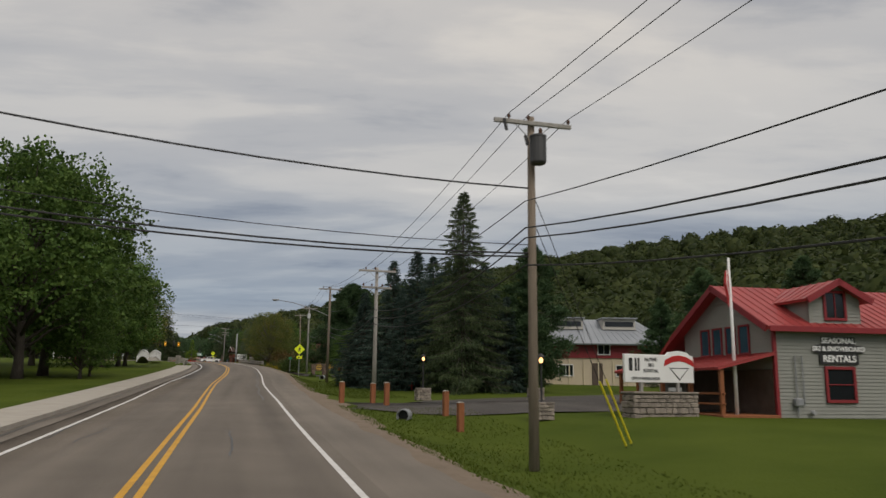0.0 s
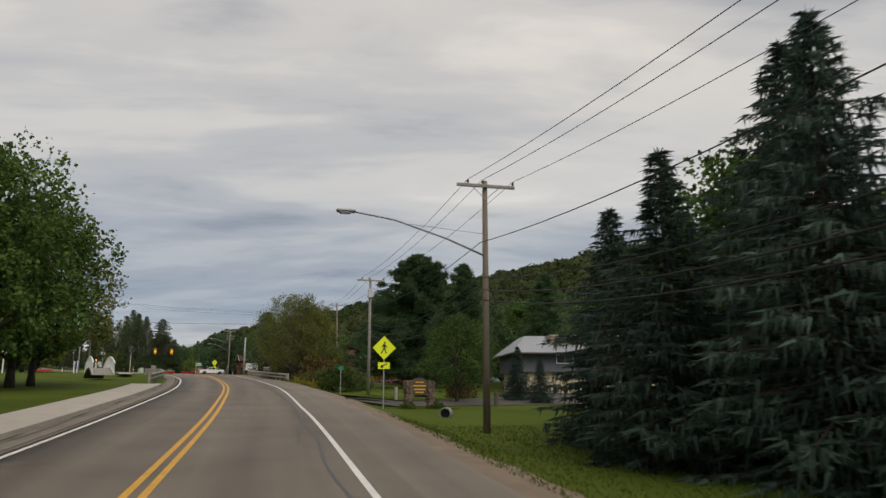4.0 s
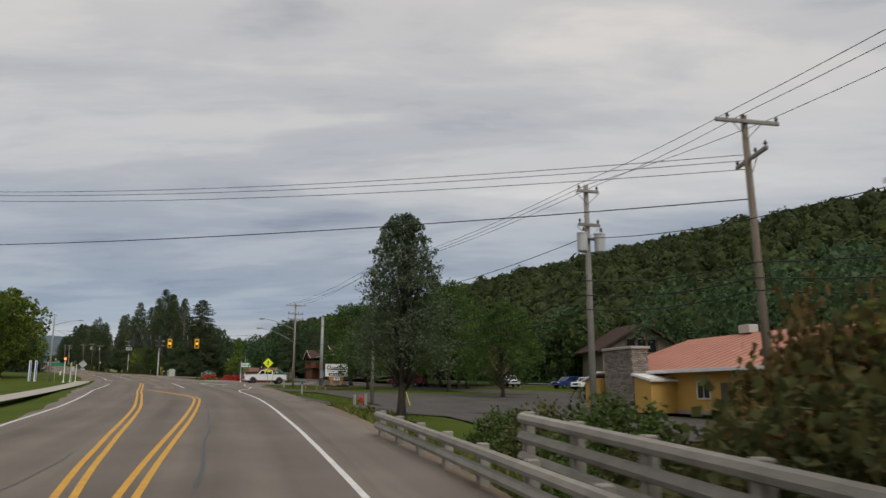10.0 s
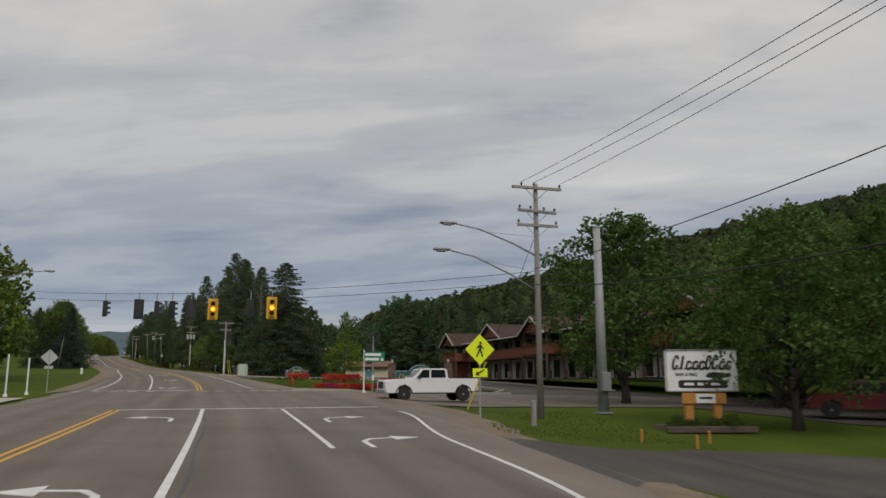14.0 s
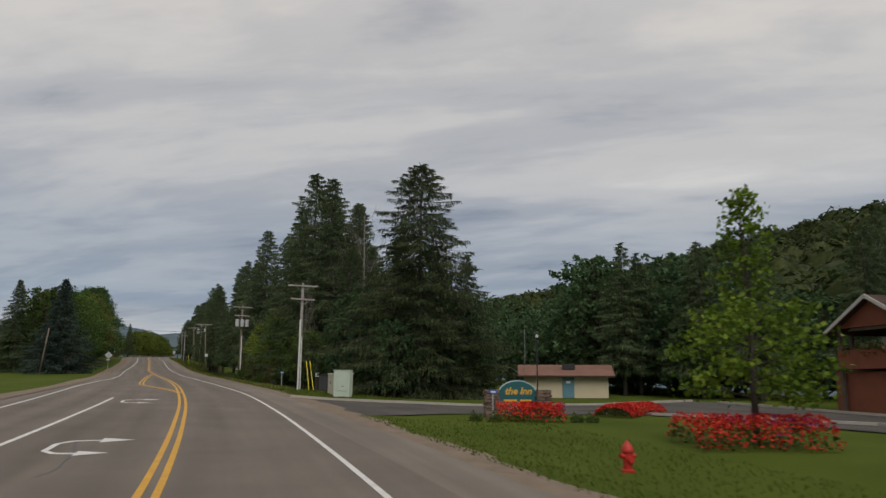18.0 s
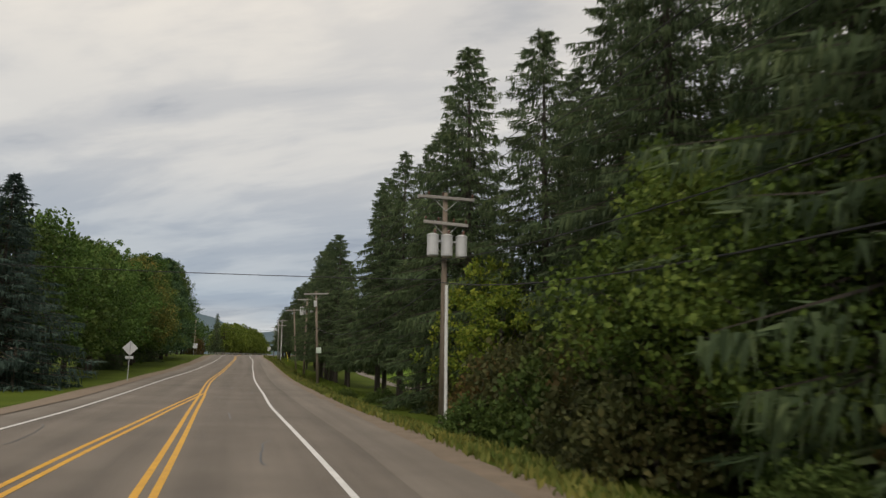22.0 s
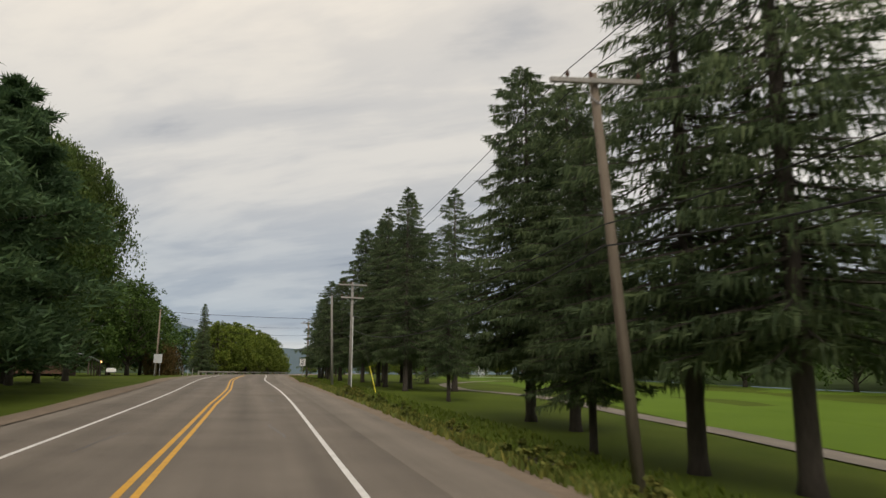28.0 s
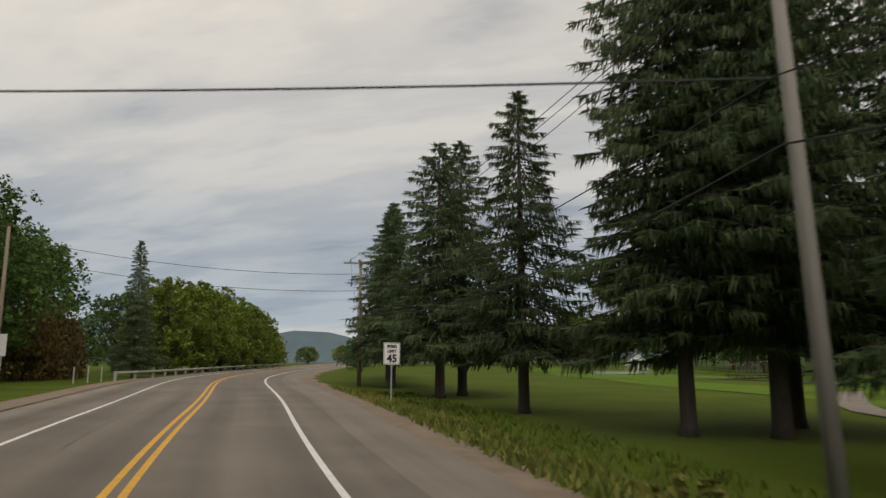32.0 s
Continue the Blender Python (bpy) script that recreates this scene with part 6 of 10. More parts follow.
far_ridge("backdrop_hill", 760, 38, 100, 105, 8, "wooded green hill across the valley", "far_wood")
far_ridge("backdrop_hill", 1500, 5, 75, 162, 3, "far wooded hills beyond the valley, coloured blue-green with haze")
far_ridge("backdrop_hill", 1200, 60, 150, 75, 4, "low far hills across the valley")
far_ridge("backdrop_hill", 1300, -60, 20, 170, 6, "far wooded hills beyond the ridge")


# ---- building helpers ----
def slab(b, pts, thick):
    """A flat polygon given thickness below it."""
    pts = [Vector(p) for p in pts]
    nrm = (pts[1] - pts[0]).cross(pts[2] - pts[0]).normalized()
    if nrm.z < 0:
        nrm = -nrm
    n = len(pts)
    lo = [p - nrm * thick for p in pts]
    return b.add(pts + lo, [tuple(range(n)), tuple(range(2 * n - 1, n - 1, -1))] + [((i + 1) % n, i, n + i, n + (i + 1) % n) for i in range(n)])


def seams(b, p0, p1, p2, p3, gap=0.45, r=0.02):
    """Standing seams on a roof plane: p0-p1 the eave, p3-p2 the ridge."""
    p0, p1, p2, p3 = (Vector(p) for p in (p0, p1, p2, p3))
    n = max(2, int((p1 - p0).length / gap))
    for i in range(n + 1):
        f = i / n
        b.tube([p0.lerp(p1, f) + Vector((0, 0, r)), p3.lerp(p2, f) + Vector((0, 0, r))], r, 4, False)


def metal_roof(parent, pts, material, thick=0.12, gap=0.45, label=""):
    r = part("roof", slab(Build(), pts, thick), M[material], parent, label)
    b = Build()
    seams(b, *pts[:4], gap)
    part("standing_seam", b, M[material], r)
    return r


def clapboards(parent, x0, x1, z0, z1, m, material, top=None, step=0.16, holes=()):
    """A boarded wall in its own plane (x along, z up, facing -y), boards lapping; top(x) cuts its upper edge."""
    b = Build()
    z = z0
    while z < z1 - 0.01:
        ze = min(z + step, z1)
        a, c = x0, x1
        if top is not None:
            xs = [x for x in np.linspace(x0, x1, 81) if top(x) >= ze - 0.02]
            if not xs:
                break
            a, c = min(xs), max(xs)
        b.add([m @ Vector(p) for p in ((a, 0.0, ze), (c, 0.0, ze), (c, -0.03, z), (a, -0.03, z), (a, 0.12, ze), (c, 0.12, ze), (c, 0.12, z), (a, 0.12, z))], [(3, 2, 1, 0), (4, 5, 6, 7), (0, 1, 5, 4), (2, 3, 7, 6), (1, 2, 6, 5), (3, 0, 4, 7)])
        z = ze
    return part("wall", b, M[material], parent, "lapped horizontal siding boards")


def window(parent, m, w, h, frame="white", glass="glass", bars=(1, 1), deep=0.08, fr=0.08):
    """A window in a wall plane (m at its middle, facing -y)."""
    g = part("window", Build().box((0, 0.0, 0), (w, 0.03, h), m=m), M[glass], parent, "dark window pane")
    b = Build()
    for x in (-1, 1):
        b.box((x * (w / 2 + fr / 2), -0.03, 0), (fr, deep, h + 2 * fr), 0.01, m=m)
    for z in (-1, 1):
        b.box((0, -0.03, z * (h / 2 + fr / 2)), (w, deep, fr), 0.01, m=m)
    for i in range(1, bars[0]):
        b.box((-w / 2 + w * i / bars[0], -0.03, 0), (0.045, 0.05, h), 0.005, m=m)
    for i in range(1, bars[1]):
        b.box((0, -0.03, -h / 2 + h * i / bars[1]), (w, 0.05, 0.045), 0.005, m=m)
    part("window_frame", b, M[frame], g)
    return g


def at(x, y, z, turn=0):
    return Matrix.Translation((x, y, z)) @ Matrix.Rotation(radians(turn), 4, "Z")


STONES = []
rst = random.Random(4)
for _k in range(7):
    _b = Build().box((0, 0, 0), (1, 1, 1), 0.16)
    _b.v = [tuple(c * (1 + rst.uniform(-0.14, 0.14)) for c in p) for p in _b.v]
    STONES.append(_b)


def stone_face(parent, x0, x1, z0, z1, m, size=(0.3, 0.2), material="stone", deep=0.18, name="stone"):
    """Courses of uneven stones standing proud of a face (x along, z up, facing -y), each an object."""
    meshes = stone_face.store.setdefault(material, [b.mesh("stone", M[material]) for b in STONES])
    z = z0
    while z < z1 - 0.05:
        h = min(size[1] * rst.uniform(0.7, 1.35), z1 - z)
        x = x0
        while x < x1 - 0.04:
            w = min(size[0] * rst.uniform(0.6, 1.5), x1 - x)
            piece(name, rst.choice(meshes), parent, m @ Matrix.Translation((x + w / 2, rst.uniform(-0.03, 0.02), z + h / 2)) @ Matrix.Rotation(rst.uniform(-0.06, 0.06), 4, "Y") @ Matrix.Diagonal((w * 0.95, deep, h * 0.93, 1)))
            x += w
        z += h


stone_face.store = {}


def stone_block(parent, cx, cy, w, d, z0, z1, size, material, back=False, name="core"):
    part(name, Build().box((cx, cy, (z0 + z1) / 2), (w - 0.12, d - 0.12, z1 - z0)), M["mortar"], parent)
    stone_face(parent, -w / 2, w / 2, z0, z1, at(cx, cy - d / 2 + 0.06, 0), size, material)
    stone_face(parent, -d / 2, d / 2, z0, z1, at(cx - w / 2 + 0.06, cy, 0, -90), size, material)
    if back:
        stone_face(parent, -d / 2, d / 2, z0, z1, at(cx + w / 2 - 0.06, cy, 0, 90), size, material)


# ---- driveways, lots, side road, pavements ----
def patch(name, pts, material, label, category, h=0.012, follow=True, fine=3.0):
    """A paved patch given by its outline in (s, d), laid on the ground."""
    cs, cd = sum(p[0] for p in pts) / len(pts), sum(p[1] for p in pts) / len(pts)
    b = Build()
    b.uv = []
    ring = []
    for i, (s, d) in enumerate(pts):
        s2, d2 = pts[(i + 1) % len(pts)]
        n = max(1, int(math.hypot(s2 - s, d2 - d) / fine))
        ring += [(s + (s2 - s) * k / n, d + (d2 - d) * k / n) for k in range(n)]
    rings = 7
    for k in range(rings):
        f = 1 - k / rings
        for s, d in ring:
            ss, dd = cs + (s - cs) * f, cd + (d - cd) * f
            k_ = min(max((dd - tab(ss, RIGHT_EDGE)) / 0.8, 0), 1) if dd > 0 else 1
            b.v.append(tuple(W(ss, dd, (G(ss, dd) if follow else 0) + h * k_ - 0.016 * (1 - k_))))
            b.uv.append((ss, dd))
    b.v.append(tuple(W(cs, cd, (G(cs, cd) if follow else 0) + h)))
    b.uv.append((cs, cd))
    n = len(ring)
    for k in range(rings - 1):
        b.f += [(k * n + i, k * n + (i + 1) % n, (k + 1) * n + (i + 1) % n, (k + 1) * n + i) for i in range(n)]
    b.f += [((rings - 1) * n + i, (rings - 1) * n + (i + 1) % n, rings * n) for i in range(n)]
    return tagged(part(name, b, M[material], smooth=True), label, category, "", "structure")


patch("driveway", [(34.4, 3.9), (39.4, 3.9), (38.9, 6), (39.3, 8), (43, 10.6), (44.6, 13), (50, 24), (54, 30), (66, 44), (78, 60), (40, 60), (36, 44), (32.5, 26), (32.4, 18), (33, 10), (33.8, 8), (34.9, 6)], "lot", "worn asphalt driveway to the rental shop", "driveway", 0.035)
patch("driveway", [(94, 4.0), (100, 4.0), (101, 9), (112, 24), (128, 34), (128, 44), (112, 40), (100, 26), (96, 12)], "lot", "asphalt driveway to the grey lodge", "driveway", 0.035)
patch("parking_lot", [(166, 12.5), (174, 12.3), (184, 12.6), (192, 12.8), (203, 12.8), (214, 11.8), (222, 12.6), (221, 16), (214, 24), (210, 36), (198, 40), (191.5, 38), (191, 29.8), (164, 28.5), (160, 20)], "lot", "dark worn asphalt parking lot with puddles", "parking lot", 0.075)
patch("driveway", [(213.8, 6.5), (223, 7.3), (221, 14.2), (214.6, 13.2), (213.6, 9.5)], "lot", "asphalt driveway mouth by the road", "driveway", 0.07)
patch("driveway", [(180.5, 4.7), (190.2, 5.2), (191.0, 8.6), (192.6, 12.9), (190, 13.4), (180, 13.2), (177.5, 12.6), (178.6, 8.6)], "lot", "worn asphalt mouth of the tavern lot", "driveway", 0.082)
patch("side_road", [(240, 6.2), (259, 4.6), (259.5, 12), (257, 22), (251, 30), (246, 45), (246, 62), (233, 62), (234, 45), (238, 28), (240.5, 16)], "asphalt", "grey asphalt side road joining at the junction", "road", 0.035)
patch("side_road", [(244, 29), (239, 24.2), (228, 24.8), (218, 31.5), (206, 39), (196, 45), (196, 52), (212, 48), (224, 37.5), (236, 31.5)], "lot", "asphalt lane behind the lawn", "road", 0.035)
patch("hotel_lot", [(258, 21), (264, 24.5), (278, 27.5), (296, 27.5), (309, 19), (314, 22), (314, 34), (262, 34), (248, 33)], "lot", "asphalt parking lot before the lodge hotel", "parking lot", 0.035)
patch("inn_drive", [(300.6, 4.3), (313.6, 4.0), (312.4, 9), (312.2, 24), (316, 34), (306, 36), (304.6, 20), (303.0, 10)], "lot", "dark asphalt drive to the inn", "driveway", 0.035)
patch("puddle", [(185.6, 16.6), (185.3, 17.8), (183.2, 19.4), (182.4, 18.9), (184.4, 17.4)], "puddle", "shallow dark puddle on the asphalt", "puddle", 0.088)
patch("puddle", [(181.4, 19.6), (181.0, 20.8), (180.0, 21.8), (179.8, 20.9)], "puddle", "shallow dark puddle on the asphalt", "puddle", 0.088)
patch("puddle", [(261.0, 6.3), (261.8, 7.2), (261.3, 8.6), (260.4, 7.4)], "puddle", "rain puddle at the road's edge", "puddle", 0.02)
patch("puddle", [(263.3, 5.4), (264.0, 5.8), (263.6, 6.3), (263.0, 5.9)], "puddle", "rain puddle at the road's edge", "puddle", 0.02)
patch("fairway", [(400, 20), (420, 22), (450, 20), (480, 21), (510, 26), (535, 30), (560, 31), (600, 32), (645, 36), (650, 61), (420, 61), (398, 50)], "fairway", "bright mown golf fairway", "lawn", 0.03)
for k in range(7):
    d0 = 10.5 + 1.9 * k
    patch("mown_stripe", [(104.5 + 0.5 * k, d0), (114, d0 - 0.2), (121 - 0.5 * k, d0 + 0.2), (121 - 0.5 * k, d0 + 1.1), (114, d0 + 0.75), (104.5 + 0.5 * k, d0 + 0.95)], "grass_pale", "pale stripe left by the mower on the lawn", "lawn", 0.015)
patch("pond", [(548, 51), (560, 47), (578, 45), (592, 40), (606, 37.5), (620, 40), (622, 46), (608, 49), (594, 49), (580, 50), (562, 54), (550, 55)], "pond", "dark pond on the golf course", "pond", 0.045)
strip("cart_path", lambda s: [tab(s, [(400, 19), (430, 17.0), (460, 18.0), (495, 20.6), (515, 18.5), (528, 20.5), (545, 27), (560, 40)]), tab(s, [(400, 21), (430, 18.6), (460, 19.6), (495, 22.2), (515, 20.1), (528, 22.2), (545, 29), (560, 42)])], 400, 560, 3, lambda s, d: G(s, d) + 0.05, M["shoulder"], "narrow grey golf cart path through the grass", "path")
# pavement and kerb on the left of the first stretch
strip("pavement", lambda s: [-8.3, -7.4, -6.55], -80, 112, 3, lambda s, d: 0.12, M["concrete"], "pale concrete pavement beside the road", "pavement")
b = Build()
for s in np.arange(-80, 112, 3.0):
    b.add([W(s, -6.25, -0.02), W(s, -6.25, 0.13), W(s, -6.55, 0.13), W(s + 3, -6.25, -0.02), W(s + 3, -6.25, 0.13), W(s + 3, -6.55, 0.13)], [(0, 3, 4, 1), (1, 4, 5, 2)])
tagged(part("kerb", b, M["concrete"]), "low concrete kerb along the pavement", "kerb", "", "structure")
strip("pavement", lambda s: [-12.4, -11.6, -10.6], 160, 250, 3, lambda s, d: 0.06, M["concrete"], "pale concrete pavement beside the road", "pavement")
strip("verge", lambda s: [tab(s, LEFT_EDGE) - 1.9, tab(s, LEFT_EDGE) - 1.0, tab(s, LEFT_EDGE)], 262, 760, 2, lambda s, d: G(s, d) + 0.025, M["gravel"], "strip of brown gravel beside the far lane", "verge")
strip("verge", lambda s: [tab(s, RIGHT_EDGE) - 0.4, tab(s, RIGHT_EDGE) + 0.35, tab(s, RIGHT_EDGE) + 0.7, tab(s, RIGHT_EDGE) + 1.2 + 0.25 * math.sin(s * 0.7) + 0.15 * math.sin(s * 1.9)], -80, 760, 1, lambda s, d: G(s, d) + 0.02 if d > tab(s, RIGHT_EDGE) else -0.03, M["gravel"], "strip of bare brown gravel at the shoulder's edge", "verge")


def kerb_run(pts, label="low pale concrete kerb"):
    b = Build()
    for (s, d), (s2, d2) in zip(pts[:-1], pts[1:]):
        n = max(1, int(math.hypot(s2 - s, d2 - d) / 2))
        for k in range(n):
            a, c = (s + (s2 - s) * k / n, d + (d2 - d) * k / n), (s + (s2 - s) * (k + 1) / n, d + (d2 - d) * (k + 1) / n)
            p, q = W(*a, G(*a)), W(*c, G(*c))
            u = (q - p).cross(Vector((0, 0, 1))).normalized() * 0.09
            up = Vector((0, 0, 0.16))
            b.add([p - u, p + u, p + u + up, p - u + up, q - u, q + u, q + u + up, q - u + up], [(3, 2, 6, 7), (0, 3, 7, 4), (2, 1, 5, 6)])
    return tagged(part("kerb", b, M["concrete"]), label, "kerb", "", "structure")


kerb_run([(314.2, 4.6), (313.0, 9), (312.8, 24), (316.5, 34)])
kerb_run([(258, 20.8), (264, 24.2), (278, 27.2), (296, 27.2), (305, 20)])
kerb_run([(262, 34.2), (314, 34.2)])
kerb_run([(260.2, 5.2), (260.0, 12), (257.6, 22)])


# ---- the rental shop ----
shop = thing("rental_shop", P(32.8, 23.6, 0.0, -94), "grey-sided shop with red metal roofs, porch and dormer", "building")
# local: x to the camera's side along the road, y away from the road
GW, EZ, RZ, DEEP = 3.95, 4.15, 6.2, 17.0
gable = lambda x: RZ - (RZ - EZ) * abs(x) / GW
clapboards(shop, -GW, GW, -0.6, RZ, at(0, 0, 0), "siding_grey", gable)
clapboards(shop, 0, DEEP, -0.6, EZ, at(GW, 0, 0, 90), "siding_grey")
part("wall", Build().box((-GW + 0.1, DEEP / 2, EZ / 2 - 0.3), (0.2, DEEP, EZ + 0.6)), M["siding_grey"], shop)
part("wall", Build().box((0, DEEP - 0.1, EZ / 2 - 0.3), (2 * GW, 0.2, EZ + 0.6)), M["siding_grey"], shop)
ov = 0.5
for sg in (1, -1):
    xe, ze = sg * (GW + ov), EZ - ov * (RZ - EZ) / GW
    metal_roof(shop, [(xe, -0.6, ze), (xe, DEEP + 0.3, ze), (0, DEEP + 0.3, RZ + 0.05), (0, -0.6, RZ + 0.05)], "red_roof", 0.16, label="red standing-seam metal roof")
    part("bargeboard", slab(Build(), [(xe, -0.66, ze + 0.02), (xe, -0.58, ze + 0.02), (0, -0.58, RZ + 0.09), (0, -0.66, RZ + 0.09)], 0.3), M["red_trim"], shop)
part("fascia", Build().box((GW + ov, DEEP / 2, EZ - 0.36), (0.06, DEEP + 1, 0.26), 0.01), M["red_trim"], shop)
part("corner_board", Build().box((GW + 0.02, -0.02, 1.8), (0.16, 0.16, 4.6), 0.01), M["red_trim"], shop)
for x in (-1.75, -0.6, 0.6, 1.75):
    window(shop, at(x, -0.03, 3.45), 0.72, 1.25, "red_trim", "blue_glass")
# saltbox extension on the far side and the porch roof
metal_roof(shop, [(-GW - 3.4, -0.6, 2.1), (-GW - 3.4, DEEP, 2.1), (-GW - 0.4, DEEP, EZ - 0.22), (-GW - 0.4, -0.6, EZ - 0.22)], "red_roof", 0.16)
part("wall", Build().box((-GW - 1.6, 0.1, 0.8), (3.2, 0.2, 3.0)), M["siding_grey"], shop)
metal_roof(shop, [(-GW - 3.0, -2.9, 2.05), (GW + 0.1, -2.9, 2.05), (GW + 0.1, -0.05, 2.75), (-GW - 3.0, -0.05, 2.75)], "red_roof", 0.12, label="red metal porch roof")
part("porch_deck", Build().box((-1.4, -1.4, -0.12), (11.0, 2.8, 0.22), 0.02), M["cedar"], shop)
for x in (GW - 0.1, 1.2, -1.6, -4.4, -6.6):
    part("porch_post", Build().box((x, -2.65, 0.95), (0.18, 0.18, 2.1), 0.015), M["cedar"], shop)
for z in (0.45, 0.9):
    part("porch_rail", Build().box((-1.4, -2.65, z), (11.0, 0.07, 0.09), 0.01), M["cedar"], shop)
# This dark panel stands in for shade and windows under the porch roof.
part("porch_wall", Build().box((0, -0.08, 1.0), (7.7, 0.06, 2.0)), M["dark_wood"], shop, "dark panel painting the shaded porch front and its windows")
part("banner", Build().box((-0.2, -2.72, 0.75), (1.3, 0.02, 0.8)), M["sign_white"], shop, "white cloth banner on the rail")
for z in (0.9, 0.62):
    part("banner_line", Build().box((-0.2, -2.735, z), (1.0, 0.01, 0.13)), M["black"], shop)
part("skirting", Build().box((GW - 0.05, DEEP / 2, -0.55), (0.12, DEEP, 0.5)), M["dark_wood"], shop)
# dormer over the long wall
DX, DY = GW + 0.03, 3.2
clapboards(shop, -1.35, 1.35, EZ - 0.35, 6.1, at(DX, DY, 0, 90), "siding_grey", lambda x: 6.05 - abs(x) * 0.5)
part("dormer_cheek", Build().box((DX - 1.4, DY - 1.3, 4.6), (2.8, 0.1, 1.3)), M["siding_grey"], shop)
for sg in (1, -1):
    metal_roof(shop, [(DX + 0.4, DY + sg * 1.75, 5.2), (0.9, DY + sg * 1.75, 5.2), (0.0, DY, 6.12), (DX + 0.4, DY, 6.12)], "red_roof", 0.14, label="red dormer roof")
    part("bargeboard", slab(Build(), [(DX + 0.42, DY + sg * 1.75, 5.24), (DX + 0.5, DY + sg * 1.75, 5.24), (DX + 0.5, DY, 6.17), (DX + 0.42, DY, 6.17)], 0.28), M["red_trim"], shop)
window(shop, at(DX + 0.03, DY, 4.95, 90), 0.95, 1.15, "red_trim", "glass", (2, 1), fr=0.12)
window(shop, at(DX + 0.03, DY, 1.35, 90), 1.3, 1.35, "red_trim", "glass", (1, 2), fr=0.14)
window(shop, at(DX + 0.03, 11.0, 1.35, 90), 1.3, 1.35, "red_trim", "glass", (1, 2), fr=0.14)
SM = at(DX + 0.05, DY, 0, 90)
for z, t, w, sz in ((3.32, "SEASONAL", 1.75, 0.36), (2.95, "SKI & SNOWBOARD", 2.5, 0.30), (2.5, "RENTALS", 2.0, 0.42)):
    bd = part("sign_panel", Build().box((0, -0.02, z), (w, 0.04, 0.36 if sz < 0.4 else 0.48), 0.01, m=SM), M["black"], shop, "black sign panel")
    words(t, sz, M["sign_white"], bd, SM @ Matrix.Translation((0, -0.045, z)) @ FACE, bold=0.012)
part("gas_meter", Build().box((DX + 0.15, 0.9, 0.55), (0.25, 0.4, 0.35), 0.04), M["dull_steel"], shop)
part("gas_pipe", Build().tube([(DX + 0.1, 0.9, -0.4), (DX + 0.1, 0.9, 2.6), (DX + 0.1, 1.25, 2.6), (DX + 0.1, 1.25, 0.4)], 0.03, 6), M["dull_steel"], shop)
part("meter", Build().lathe([(0.12, 0), (0.12, 0.1), (0.09, 0.16)], 10, at(DX + 0.1, 1.6, 0.1) @ Matrix.Rotation(radians(90), 4, "Y")), M["steel"], shop)

# stone-based shop sign
sg1 = thing("shop_sign", P(29.6, 17.9, G(29.6, 17.9) - 0.12, 8) @ Matrix.Scale(1.1, 4), "white shop sign board on a low field-stone base", "sign")
stone_block(sg1, 0, 0, 3.1, 0.8, 0, 0.95, (0.3, 0.2), "stone", True)
part("cap", Build().box((0, 0, 1.0), (3.2, 0.9, 0.1), 0.03), M["stone"], sg1)
for x in (-0.9, 0.9):
    part("post", Build().box((x, 0, 1.25), (0.12, 0.12, 0.5), 0.01), M["grey_wood"], sg1)
bd = part("board", Build().box((0, 0, 1.95), (3.4, 0.14, 1.1), 0.02), M["sign_white"], sg1, "white board with shop emblems")
part("emblem_arch", Build().prism([(0.15, 2.0), (0.15, 2.35), (0.5, 2.62), (0.95, 2.68), (1.4, 2.62), (1.7, 2.35), (1.7, 2.0)], 0.12), M["sign_white"], bd)
part("emblem_band", Build().prism([(0.2, 2.05), (0.25, 2.3), (0.6, 2.45), (0.95, 2.5), (1.3, 2.45), (1.65, 2.3), (1.7, 2.05), (1.3, 2.22), (0.95, 2.27), (0.6, 2.22)], 0.17), M["red_sign"], bd, "red arched name band")
part("emblem_wedge", Build().prism([(0.45, 2.0), (1.45, 2.0), (0.95, 1.5)], 0.165), M["black"], bd)
part("emblem_wedge", Build().prism([(0.53, 1.96), (1.37, 1.96), (0.95, 1.56)], 0.172), M["sign_white"], bd)
for x, w in ((-1.42, 0.16), (-1.18, 0.08), (-1.04, 0.08)):
    part("emblem_bar", Build().box((x, -0.075, 2.1), (w, 0.02, 0.5)), M["black"], bd)
for k, (t, z) in enumerate((("ALPINE", 2.3), ("SKI", 2.08), ("RENTAL", 1.86))):
    words(t, 0.2, M["black"], bd, Matrix.Translation((-0.45, -0.08, z)) @ FACE)
words("OPEN WEEKENDS", 0.17, M["black"], bd, Matrix.Translation((-0.72, -0.08, 1.55)) @ FACE)

fl = thing("flagpole", P(29.6, 21.75, G(29.6, 21.75), 0), "white flagpole with a flag hanging furled", "flagpole")
part("pole", Build().tube([(0, 0, 0), (0, 0, 7.2)], [0.09, 0.06], 10), M["white"], fl, smooth=True)
for k, (mname, o) in enumerate((("red_sign", 0.0), ("sign_white", 0.05), ("red_sign", 0.1))):
    part("flag_fold", Build().tube([(-0.06 - o, 0.02, 6.6), (-0.14 - o, 0.0, 6.0), (-0.05 - o * 0.5, 0.03, 5.4), (-0.1 - o * 0.3, 0, 4.9)], [0.04, 0.08, 0.07, 0.02], 6), M[mname], fl, "hanging fold of the flag")

